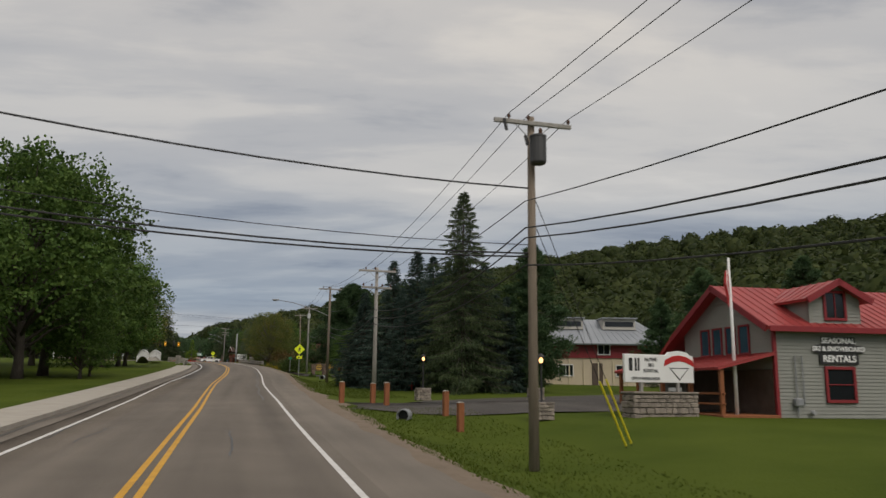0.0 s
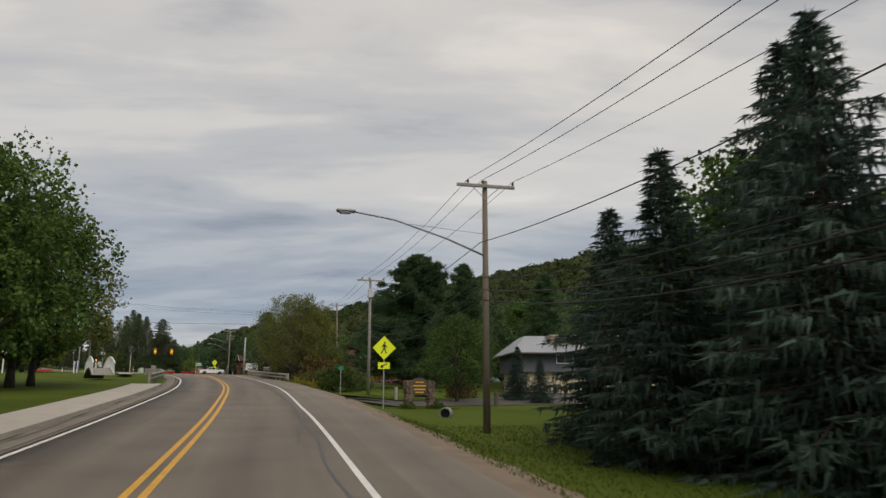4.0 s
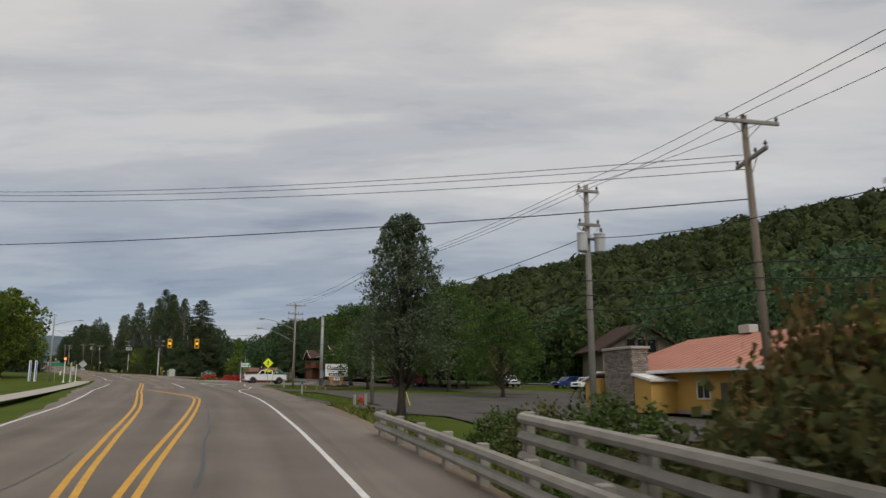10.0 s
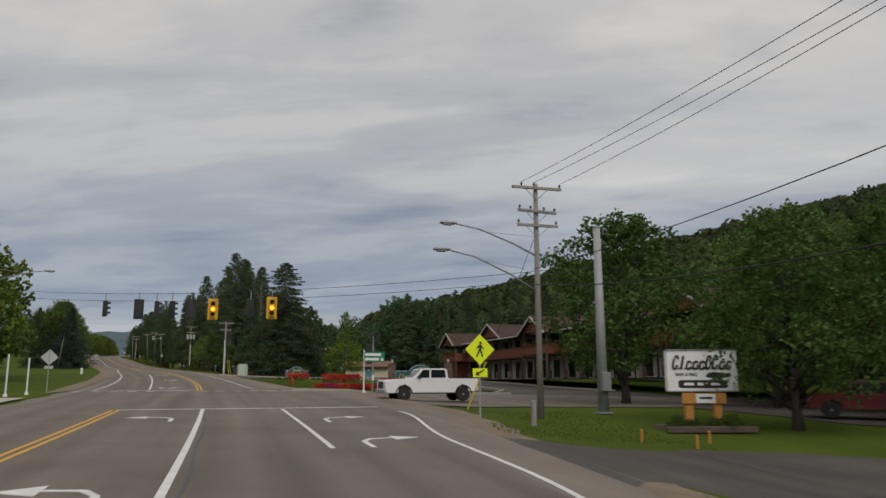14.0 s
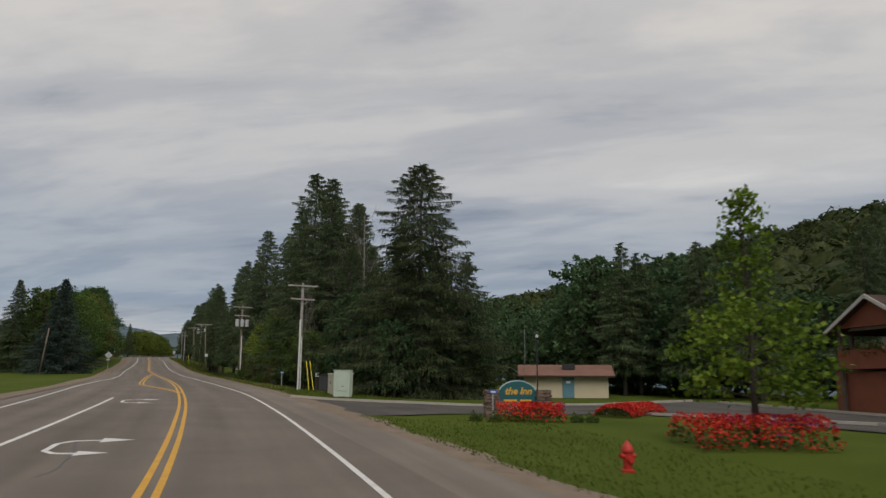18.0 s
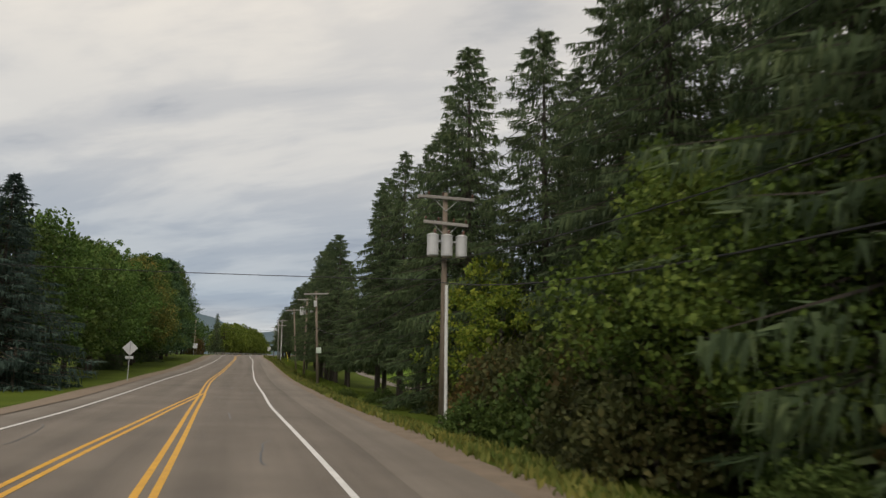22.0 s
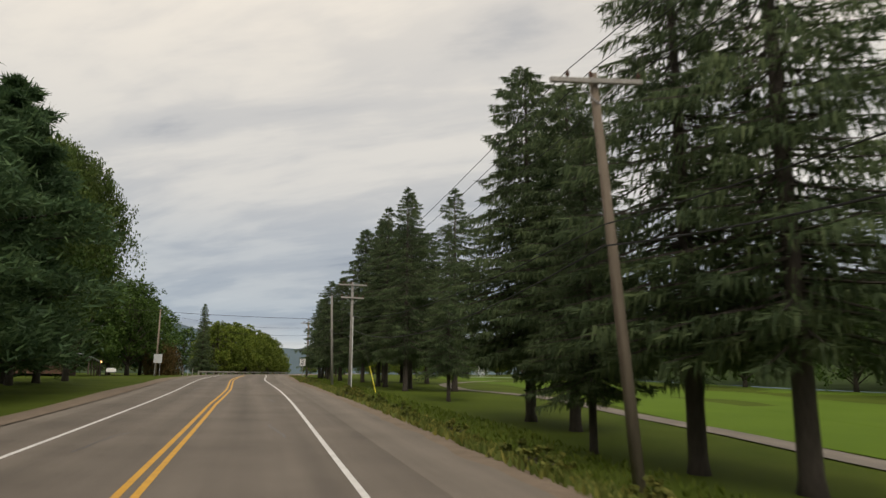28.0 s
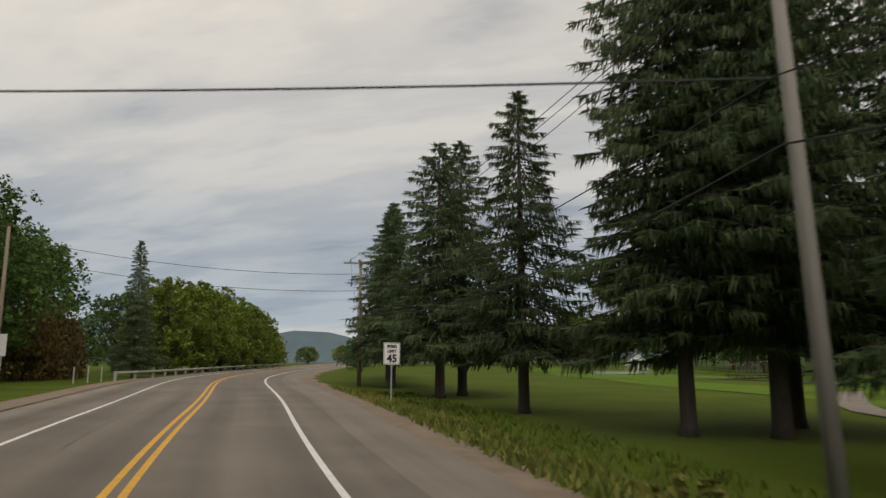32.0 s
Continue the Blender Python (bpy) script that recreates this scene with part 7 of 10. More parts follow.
# ---- lodge with red band, behind the drive ----
l1 = thing("lodge_building", P(79, 38.6, G(79, 38) - 0.1, -14) @ Matrix.Scale(1.28, 4), "two-storey lodge with red upper wall and beige ground floor", "building")
part("wall", Build().box((0, 5, 1.25), (13, 10, 2.5)), M["beige"], l1)
part("wall", Build().box((0, 5, 3.2), (13.2, 10.2, 1.5)), M["red_trim"], l1, "dark red upper boards")
for x in (-5, -2.6, 2.5, 5):
    window(l1, at(x, -0.02, 1.35), 1.2, 0.9, "white", "glass", (2, 1))
window(l1, at(0.8, -0.12, 3.2), 1.0, 0.8, "white", "glass", (2, 1))
part("door", Build().box((0.2, -0.03, 1.0), (0.95, 0.08, 2.0), 0.01), M["dark_wood"], l1)
for x in np.arange(-6.2, 6.5, 1.3):
    part("batten", Build().box((x, -0.04, 1.2), (0.1, 0.08, 2.4)), M["cream"], l1)
metal_roof(l1, [(-7, -0.9, 3.7), (7, -0.9, 3.7), (4.5, 3.6, 6.2), (-4.5, 3.6, 6.2)], "grey_roof", 0.15, 0.6, "grey metal hipped roof")
metal_roof(l1, [(7, 11, 3.7), (-7, 11, 3.7), (-4.5, 6.4, 6.2), (4.5, 6.4, 6.2)], "grey_roof", 0.15, 0.6)
for sg in (1, -1):
    part("roof", slab(Build(), [(sg * 7, -0.9, 3.7), (sg * 7, 11, 3.7), (sg * 4.5, 6.4, 6.2), (sg * 4.5, 3.6, 6.2)], 0.15), M["grey_roof"], l1)
part("roof", slab(Build(), [(-4.5, 3.6, 6.2), (4.5, 3.6, 6.2), (4.5, 6.4, 6.2), (-4.5, 6.4, 6.2)], 0.15), M["grey_roof"], l1)
for x in (-2.2, 2.6):
    cl = part("clerestory", Build().box((x, 2.5, 5.6), (3.0, 2.2, 1.0), 0.02), M["stucco"], l1, "flat clerestory dormer")
    part("clerestory_glass", Build().box((x, 1.38, 5.6), (2.6, 0.05, 0.45)), M["glass"], cl)
    part("clerestory_lid", Build().box((x, 2.4, 6.14), (3.3, 2.6, 0.1), 0.02), M["grey_roof"], cl)

# ---- slate-sided lodge ----
l2 = thing("lodge_building", P(119.4, 26.0, G(119, 26) - 0.2, -12), "slate-sided lodge with cream ground floor and grey metal roof", "building")
part("wall", Build().box((8, 5.2, 1.15), (14.6, 9.0, 2.5)), M["cream"], l2)
part("wall", Build().box((8, 5.1, 3.2), (15.4, 9.8, 1.9)), M["slate_blue"], l2, "dark slate-coloured siding")
for x in np.arange(1.2, 15.5, 1.35):
    part("batten", Build().box((x, 0.66, 1.1), (0.09, 0.06, 2.3)), M["dark_wood"], l2)
window(l2, at(5.0, 0.18, 3.5), 1.6, 0.75, "white", "glass", (2, 1))
window(l2, at(10.5, 0.18, 3.5), 1.6, 0.75, "white", "glass", (2, 1))
metal_roof(l2, [(-0.4, -0.6, 4.1), (16.4, -0.6, 4.1), (14.5, 3.6, 6.0), (1.8, 3.6, 6.0)], "grey_roof", 0.16, 0.55, "grey standing-seam roof")
metal_roof(l2, [(16.4, 10.8, 4.1), (-0.4, 10.8, 4.1), (1.8, 6.6, 6.0), (14.5, 6.6, 6.0)], "grey_roof", 0.16, 0.55)
for x0, x1 in ((-0.4, 1.8), (16.4, 14.5)):
    part("roof", slab(Build(), [(x0, -0.6, 4.1), (x0, 10.8, 4.1), (x1, 6.6, 6.0), (x1, 3.6, 6.0)], 0.16), M["grey_roof"], l2)
part("roof", slab(Build(), [(1.8, 3.6, 6.0), (14.5, 3.6, 6.0), (14.5, 6.6, 6.0), (1.8, 6.6, 6.0)], 0.16), M["green_roof"], l2)
part("gutter", Build().box((8, -0.66, 4.0), (16.8, 0.12, 0.14), 0.02), M["dark_wood"], l2)
cl = part("clerestory", Build().box((7.5, 2.2, 5.4), (7.0, 2.0, 0.9), 0.02), M["cream"], l2, "cream clerestory dormer")
part("clerestory_glass", Build().box((7.5, 1.18, 5.42), (6.4, 0.05, 0.5)), M["glass"], cl)
part("clerestory_lid", Build().box((7.5, 2.1, 5.9), (7.4, 2.4, 0.1), 0.02), M["cream"], cl)
l3 = thing("lodge_wing", P(145.0, 43.5, G(145, 43) - 0.2, -12), "brown lodge wing with cream battened ground floor", "building")
part("wall", Build().box((0, 4, 1.1), (9, 8, 2.2)), M["cream"], l3)
part("wall", Build().box((0, 4, 3.0), (9.4, 8.4, 1.7)), M["dark_wood"], l3, "dark brown upper boards")
for x in np.arange(-4, 4.5, 1.3):
    part("batten", Build().box((x, -0.03, 1.1), (0.1, 0.06, 2.2)), M["dark_wood"], l3)
for sg in (1, -1):
    metal_roof(l3, [(sg * 5.2, -0.6, 3.6), (sg * 5.2, 8.8, 3.6), (0, 8.8, 5.3), (0, -0.6, 5.3)], "grey_roof", 0.15, 0.6)
part("gable", Build().prism([(-4.7, 3.8), (4.7, 3.8), (0, 5.2)], 0.1, at(0, -0.1, 0)), M["stucco"], l3)

# ---- ochre tavern with terracotta roof ----
tv = thing("tavern", P(190.0, 30.6, G(186, 31) - 0.05, -94), "ochre tavern with terracotta roof and broad stone chimney", "building")
# local x runs back along the road, y away from it
part("wall", Build().box((13, 6.5, 1.5), (25, 12, 3.0)), M["ochre"], tv, "ochre rendered wall")
part("plinth", Build().box((13, 6.45, 0.12), (25.1, 12.1, 0.26)), M["stone"], tv)
metal_roof(tv, [(-0.3, -0.4, 2.9), (26.3, -0.4, 2.9), (26.3, 6.5, 5.6), (2.2, 6.5, 5.6)], "rust_roof", 0.16, 0.9, "terracotta metal roof")
metal_roof(tv, [(26.3, 13.4, 2.9), (-0.3, 13.4, 2.9), (2.2, 6.5, 5.6), (26.3, 6.5, 5.6)], "rust_roof", 0.16, 0.9)
part("roof", slab(Build(), [(-0.3, -0.4, 2.9), (-0.3, 13.4, 2.9), (2.2, 6.5, 5.6)], 0.16), M["rust_roof"], tv)
part("fascia", Build().box((13, -0.45, 2.82), (27, 0.08, 0.22), 0.01), M["white"], tv)
part("fascia", Build().box((-0.35, 6.5, 2.82), (0.08, 14, 0.22), 0.01), M["white"], tv)
wing = part("wing", Build().box((0.9, -0.6, 1.25), (2.4, 2.2, 2.5)), M["ochre"], tv, "ochre side bay")
part("wing_roof", slab(Build(), [(-0.6, -1.9, 2.35), (2.2, -1.9, 3.0), (2.2, 0.6, 3.0), (-0.6, 0.6, 2.35)], 0.16), M["white"], wing)
wing = part("wing", Build().box((8.2, -0.5, 1.2), (2.2, 2.0, 2.4)), M["ochre"], tv, "ochre side bay")
part("wing_roof", slab(Build(), [(7.0, -1.7, 2.75), (9.6, -1.7, 2.3), (9.6, 0.5, 2.3), (7.0, 0.5, 2.75)], 0.16), M["white"], wing)
stone_block(tv, 4.9, -0.9, 4.2, 1.3, 0, 4.5, (0.34, 0.17), "stone", True, "chimney")
part("chimney_cap", Build().box((4.9, -0.9, 4.6), (4.5, 1.6, 0.2), 0.03), M["concrete"], tv)
for x in (12.5, 17.0, 21.0):
    window(tv, at(x, 0.46, 1.55), 1.3, 1.0, "white", "glass", (2, 1))
part("door", Build().box((14.8, 0.46, 1.0), (1.0, 0.08, 2.05), 0.02), M["dark_wood"], tv, "dark entrance door")
part("roof_vent", Build().box((9.5, 6.5, 5.9), (1.2, 0.8, 0.6), 0.03), M["stucco"], tv)
porch = thing("entrance_porch", P(163.5, 27.5, G(164, 28) - 0.05, -94), "gabled timber entrance porch with a pale roof edge", "porch")
for x in (-2.2, 2.2):
    part("post", Build().box((x, -1.6, 1.3), (0.3, 0.3, 2.6), 0.03), M["hotel_red"], porch)
part("gable", Build().prism([(-2.8, 2.6), (2.8, 2.6), (0, 4.0)], 0.12, at(0, -1.6, 0)), M["ochre"], porch)
part("beam", Build().box((0, -1.6, 2.55), (5.4, 0.25, 0.25), 0.02), M["dark_wood"], porch)
for sg in (1, -1):
    part("roof", slab(Build(), [(sg * 3.3, -2.1, 2.4), (sg * 3.3, 5, 2.4), (0, 5, 4.15), (0, -2.1, 4.15)], 0.18), M["rust_roof"], porch)
part("wall", Build().box((0, 2.5, 1.3), (4.8, 3.4, 2.6)), M["hotel_red"], porch)

# dark timber chalet behind
ch = thing("chalet", P(226.5, 62, 0.6, -12), "tall chalet with stucco gable and dark timber bracing", "building")
part("wall", Build().prism([(-6, 0), (6, 0), (6, 5), (0, 8.2), (-6, 5)], 8.0, at(0, 4, 0)), M["old_stucco"], ch, "weathered tan stucco gable wall")
for sg in (1, -1):
    part("roof", slab(Build(), [(sg * 7.2, -1.2, 4.4), (sg * 7.2, 9, 4.4), (0, 9, 8.5), (0, -1.2, 8.5)], 0.25), M["brown_roof"], ch)
for x in (-2.4, -0.8, 0.8, 2.4):
    part("timber", Build().box((x, -0.05, 5.4), (0.22, 0.16, 3.4 - abs(x) * 0.6)), M["dark_wood"], ch)
for x in (-1.6, 0, 1.6):
    part("window", Build().box((x, -0.02, 5.2), (1.2, 0.08, 1.8)), M["glass"], ch)
part("porch", Build().box((2.5, -1.5, 1.2), (5, 3, 2.4)), M["dark_wood"], ch)
part("porch_roof", slab(Build(), [(-0.4, -3.4, 2.4), (5.4, -3.4, 2.4), (5.4, 0, 4.0), (-0.4, 0, 4.0)], 0.2), M["brown_roof"], ch)

# ---- lodge hotel: two storeys, a long balcony, brown roof ----
ht = thing("lodge_hotel", P(305.8, 38.0, G(300, 37) - 0.1, -96) @ Matrix.Diagonal((1, 1, 0.99, 1)), "long two-storey lodge hotel with rust balcony and brown roof", "building")
# local x runs back along the road towards the junction, y away from it
LEN = 74.0
part("wall", Build().box((LEN / 2, 6, 1.5), (LEN, 9, 3.0)), M["stucco"], ht, "pale stucco ground floor wall")
part("wall", Build().box((LEN / 2, 6, 4.0), (LEN, 9, 2.4)), M["stucco"], ht, "pale stucco upper wall")
part("balcony_floor", Build().box((LEN / 2, 0.4, 2.55), (LEN, 2.4, 0.18), 0.02), M["dark_wood"], ht)
x, k = 0.0, 0
while x < LEN - 0.1:
    bp = part("balcony_panel", Build().box((x + 1.83, -0.8, 3.1), (3.6, 0.1, 1.1), 0.01), M["hotel_red"], ht, "rust-stained balcony panel")
    # Dark plates on the panel paint the shade of its two cut-outs.
    part("panel_cutout", Build().box((x + 0.95, -0.856, 3.28), (0.12, 0.012, 0.12)), M["dark_wood"], bp)
    part("panel_cutout", Build().box((x + 2.75, -0.856, 3.28), (0.12, 0.012, 0.12)), M["dark_wood"], bp)
    part("balcony_rail", Build().box((x + 1.83, -0.8, 3.68), (3.66, 0.16, 0.07), 0.01), M["dark_wood"], bp)
    part("post", Build().box((x + 0.05, -0.7, 3.0), (0.18, 0.18, 4.6), 0.01), M["dark_wood"], ht)
    part("stone_pier", Build().box((x + 0.05, -0.7, 0.45), (0.5, 0.5, 0.9), 0.05), M["brown_stone"], ht)
    for z in (1.1, 3.9):
        kind = "glass" if (k + int(z)) % 3 else "dark_wood"
        g = part("balcony_door", Build().box((x + 1.3, 1.46, z), (1.3, 0.06, 1.95), 0.01), M["glass" if kind == "glass" else "dark_lens"], ht, "dark glazed door")
        part("door_frame", Build().box((x + 0.6, 1.45, z), (0.1, 0.1, 2.05)), M["dark_wood"], g)
        part("timber", Build().box((x + 2.75, 1.45, z), (0.14, 0.1, 2.3)), M["dark_wood"], ht)
    x += 3.66
    k += 1
part("roof", slab(Build(), [(-0.4, -1.7, 5.0), (LEN + 0.4, -1.7, 5.0), (LEN + 0.4, 6, 7.4), (-0.4, 6, 7.4)], 0.2), M["brown_roof"], ht, "brown shingled roof slope")
part("roof", slab(Build(), [(LEN + 0.4, 12, 5.0), (-0.4, 12, 5.0), (-0.4, 6, 7.4), (LEN + 0.4, 6, 7.4)], 0.2), M["brown_roof"], ht)
part("gutter", Build().box((LEN / 2, -1.78, 4.92), (LEN + 0.8, 0.12, 0.16), 0.02), M["stucco"], ht, "pale eave gutter")
for gx, w, z0, z1, y0, mname in ((4.0, 2.9, 4.95, 6.6, -2.6, "hotel_red"), (17.0, 3.8, 5.3, 7.0, -1.2, "hotel_red"), (28.0, 2.2, 5.8, 7.0, 0.2, "stucco"), (33.5, 3.0, 4.95, 6.6, -2.6, "hotel_red"), (46, 3.6, 5.3, 7.5, -1.2, "hotel_red"), (60, 3.0, 4.95, 6.6, -2.6, "hotel_red")):
    gb = part("gable", Build().prism([(-w, z0), (w, z0), (0, z1)], 0.12, at(gx, y0, 0)), M[mname], ht, "boarded front gable")
    for sg in (1, -1):
        part("gable_roof", slab(Build(), [(gx + sg * (w + 0.5), y0 - 0.5, z0 - 0.2), (gx + sg * (w + 0.5), y0 + 6, z0 - 0.2), (gx, y0 + 6, z1 + 0.1), (gx, y0 - 0.5, z1 + 0.1)], 0.16), M["brown_roof"], gb)
        part("bargeboard", slab(Build(), [(gx + sg * (w + 0.52), y0 - 0.58, z0 - 0.18), (gx + sg * (w + 0.52), y0 - 0.5, z0 - 0.18), (gx, y0 - 0.5, z1 + 0.14), (gx, y0 - 0.58, z1 + 0.14)], 0.2), M["stucco"], gb)
    if y0 < -2:
        bw = part("balcony_bay", Build().box((gx, -1.75, 3.1), (2 * w, 1.9, 1.1), 0.01), M["hotel_red"], ht, "projecting rust-stained balcony bay")
        for sg in (1, -1):
            part("bay_post", Build().box((gx + sg * (w - 0.1), -2.55, 2.5), (0.2, 0.2, 5.0), 0.01), M["dark_wood"], bw)
        q = Build()
        rg = np.random.default_rng(int(gx))
        pts = np.stack([rg.uniform(gx - w, gx + w, 160), rg.uniform(-2.95, -2.6, 160), rg.uniform(3.3, 3.95, 160)], 1)
        ob = new("window_box_growth", card_mesh("window_box_growth", pts, 0.2, M["russet"], None, 0, 3))
        ob["kind"] = "stuff"
        ob.parent = bw
part("end_wall", Build().box((LEN + 0.06, 6, 2.6), (0.1, 9.02, 5.2)), M["house_brown"], ht, "brown-boarded end wall")
part("wing_wall", Build().box((2.6, -1.0, 1.2), (4.6, 2.6, 2.4)), M["hotel_red"], ht, "rust-boarded ground floor corner")
part("wall_lantern", Build().box((6.2, -1.1, 3.95), (0.22, 0.22, 0.35), 0.03), M["white_bulb"], ht)

# ---- pump house by the inn's drive ----
hut = thing("pump_house", P(334.5, 33.0, -0.98, -28) @ Matrix.Translation((-0.95, 0, 0)) @ Matrix.Diagonal((1.18, 1, 1, 1)), "small cream block hut with a rusty brown gabled roof", "hut")
part("wall", Build().box((1.9, 2.2, 1.1), (6.8, 4.2, 2.2)), M["cream"], hut, "cream painted block wall")
for sg, y in ((1, -0.5), (-1, 4.9)):
    part("roof", slab(Build(), [(-2.0, y, 2.1), (5.8, y, 2.1), (5.8, 2.2, 3.2), (-2.0, 2.2, 3.2)], 0.14), M["rust_shingle"], hut, "rusty brown shingles")
part("fascia", Build().box((1.9, -0.55, 2.03), (7.8, 0.06, 0.16)), M["brown_roof"], hut)
part("gable", Build().prism([(0, 2.2), (4.2, 2.2), (2.1, 3.1)], 0.1, at(-1.52, 0.1, 0, 90)), M["brown_roof"], hut)
dr = part("door", Build().box((2.1, 0.06, 1.02), (0.95, 0.08, 2.0), 0.01), M["door_blue"], hut, "blue-grey steel door")
part("door_sign", Build().box((2.1, 0.0, 1.5), (0.35, 0.02, 0.25)), M["sign_white"], dr)
part("roof_vent", Build().box((2.2, 1.2, 3.0), (1.0, 0.7, 0.55), 0.03), M["black"], hut)
part("antenna", Build().tube([(-1.4, 0.3, 2.4), (-1.4, 0.3, 6.6)], 0.03, 6), M["dull_steel"], hut)
part("service_mast", Build().tube([(-1.5, 0.1, 2.0), (-2.6, -0.2, 2.9), (-3.3, -0.4, 2.3)], 0.025, 6), M["dull_steel"], hut)

# ---- brown house on the left near the end ----
hs = thing("wooden_house", P(553, -21.6, G(553, -22), 96), "brown wooden house with a porch roof and lit lantern", "house")
part("wall", Build().box((0, 5, 1.6), (13, 9, 3.2)), M["house_brown"], hs, "brown boarded wall")
part("gable", Build().prism([(-4.2, 3.2), (4.2, 3.2), (0, 5.6)], 0.3, at(-1.5, 0.2, 0)), M["house_brown"], hs)
for sg in (1, -1):
    part("roof", slab(Build(), [(-1.5 + sg * 4.9, -0.6, 2.9), (-1.5 + sg * 4.9, 9.5, 2.9), (-1.5, 9.5, 5.9), (-1.5, -0.6, 5.9)], 0.2), M["brown_roof"], hs, "brown shingled roof")
part("porch_roof", slab(Build(), [(-7.5, -2.6, 2.2), (7.5, -2.6, 2.2), (7.5, 0.3, 2.9), (-7.5, 0.3, 2.9)], 0.16), M["grey_roof"], hs)
for x in (-6.8, -3.4, 0, 3.4, 6.8):
    part("porch_post", Build().box((x, -2.4, 1.1), (0.16, 0.16, 2.2), 0.01), M["dark_wood"], hs)
for x in (-5, 0.5, 4.5):
    window(hs, at(x, 0.46, 1.5), 1.3, 1.1, "dark_wood", "glass", (2, 1))


# ---- signs, signals and roadside things ----
def walker(b, m):
    """The walking figure of a crossing sign as plain flat shapes."""
    b.lathe([(0.001, 0), (0.055, 0), (0.055, 0.006), (0.001, 0.006)], 10, m @ Matrix.Translation((0.02, 0, 0.27)) @ Matrix.Rotation(radians(90), 4, "X"))
    for poly in ([(-0.05, 0.2), (0.06, 0.2), (0.05, -0.02), (-0.05, -0.02)], [(-0.05, 0.0), (0.03, 0.0), (-0.12, -0.3), (-0.18, -0.3)], [(-0.02, 0.0), (0.05, 0.0), (0.14, -0.28), (0.08, -0.3)], [(0.05, 0.18), (0.17, 0.02), (0.14, -0.01), (0.03, 0.12)], [(-0.05, 0.19), (-0.16, 0.05), (-0.13, 0.02), (-0.03, 0.13)]):
        b.prism(poly, 0.006, m)


def crossing_sign(s, d, top, turn=0):
    z = G(s, d)
    t = thing("pedestrian_crossing_sign", P(s, d, z, turn), "fluorescent yellow-green diamond pedestrian sign on a steel post", "road sign", "crossing signs")
    h = top - z
    part("post", Build().tube([(0, 0.03, -0.2), (0, 0.03, h - 0.1)], 0.035, 8), M["steel"], t)
    r = 0.62
    pl = part("plate", Build().prism([(-r, h - r - 0.05), (0, h - 2 * r - 0.05), (r, h - r - 0.05), (0, h - 0.05)], 0.02), M["sign_lime"], t, "yellow-green diamond plate")
    b = Build()
    walker(b, at(0, -0.016, h - r - 0.05))
    part("walking_symbol", b, M["black"], pl)
    pq = part("arrow_plate", Build().box((0, 0, h - 2 * r - 0.35), (0.62, 0.02, 0.34), 0.005), M["sign_lime"], t)
    part("arrow", Build().prism([(-0.2, -0.1), (-0.02, -0.12), (-0.06, -0.05), (0.2, 0.1), (0.16, 0.14), (-0.1, 0.0), (-0.14, 0.06)], 0.006, at(0, -0.014, h - 2 * r - 0.35)), M["black"], pq)
    return t


crossing_sign(90.2, 6.3, 3.35)
crossing_sign(230.7, 9.6, 3.3)


def post_sign(name, s, d, w, h, top, material, label, turn=0.0, posts=1, back="sign_back"):
    z = G(s, d)
    t = thing(name, P(s, d, z, turn), label, "road sign")
    for x in ([0.0] if posts == 1 else [-w * 0.3, w * 0.3]):
        part("post", Build().box((x, 0.04, (top - z) / 2 - 0.15), (0.06, 0.05, top - z + 0.1), 0.005), M["steel"], t)
    pl = part("plate", Build().box((0, 0, top - z - h / 2), (w, 0.02, h), 0.004), M[material], t)
    return t, pl, top - z - h / 2


# speed limit sign
t, pl, zc_ = post_sign("speed_limit_sign", 548.7, 6.55, 0.76, 0.95, 2.45, "sign_white", "white rectangular speed limit sign on a steel post", 8)
words("SPEED", 0.17, M["black"], pl, Matrix.Translation((0, -0.015, zc_ + 0.31)) @ FACE, bold=0.006)
words("LIMIT", 0.17, M["black"], pl, Matrix.Translation((0, -0.015, zc_ + 0.1)) @ FACE, bold=0.006)
words("45", 0.46, M["black"], pl, Matrix.Translation((0, -0.015, zc_ - 0.22)) @ FACE, bold=0.015)
b = Build()
for x in (-0.355, 0.355):
    b.box((x, -0.012, zc_), (0.015, 0.006, 0.9))
for z in (-0.445, 0.445):
    b.box((0, -0.012, zc_ + z), (0.72, 0.006, 0.015))
part("border", b, M["black"], pl)
# diamonds seen from behind, on the left
for s, d, top in ((265.5, -12.2, 3.0), (406.0, -8.3, 3.1)):
    z = G(s, d)
    t = thing("diamond_road_sign", P(s, d, z, 4), "bare metal back of a diamond road sign on a post", "road sign", "signs seen from behind")
    part("post", Build().box((0, -0.03, (top - z) / 2), (0.06, 0.05, top - z), 0.005), M["steel"], t)
    part("plate", Build().prism([(-0.6, top - z - 0.6), (0, top - z - 1.2), (0.6, top - z - 0.6), (0, top - z)], 0.02), M["sign_back"], t, "bare aluminium diamond plate")
    part("small_plate", Build().box((0, 0, top - z - 1.35), (0.6, 0.02, 0.22)), M["sign_back"], t)
post_sign("road_sign", 566.1, -13.5, 1.2, 1.3, 3.0, "sign_back", "bare metal back of a square sign on two posts", 0, 2)
post_sign("warning_sign", 250.0, -13.0, 0.5, 0.6, 2.0, "sign_back", "small bare metal sign back on a post", 0)
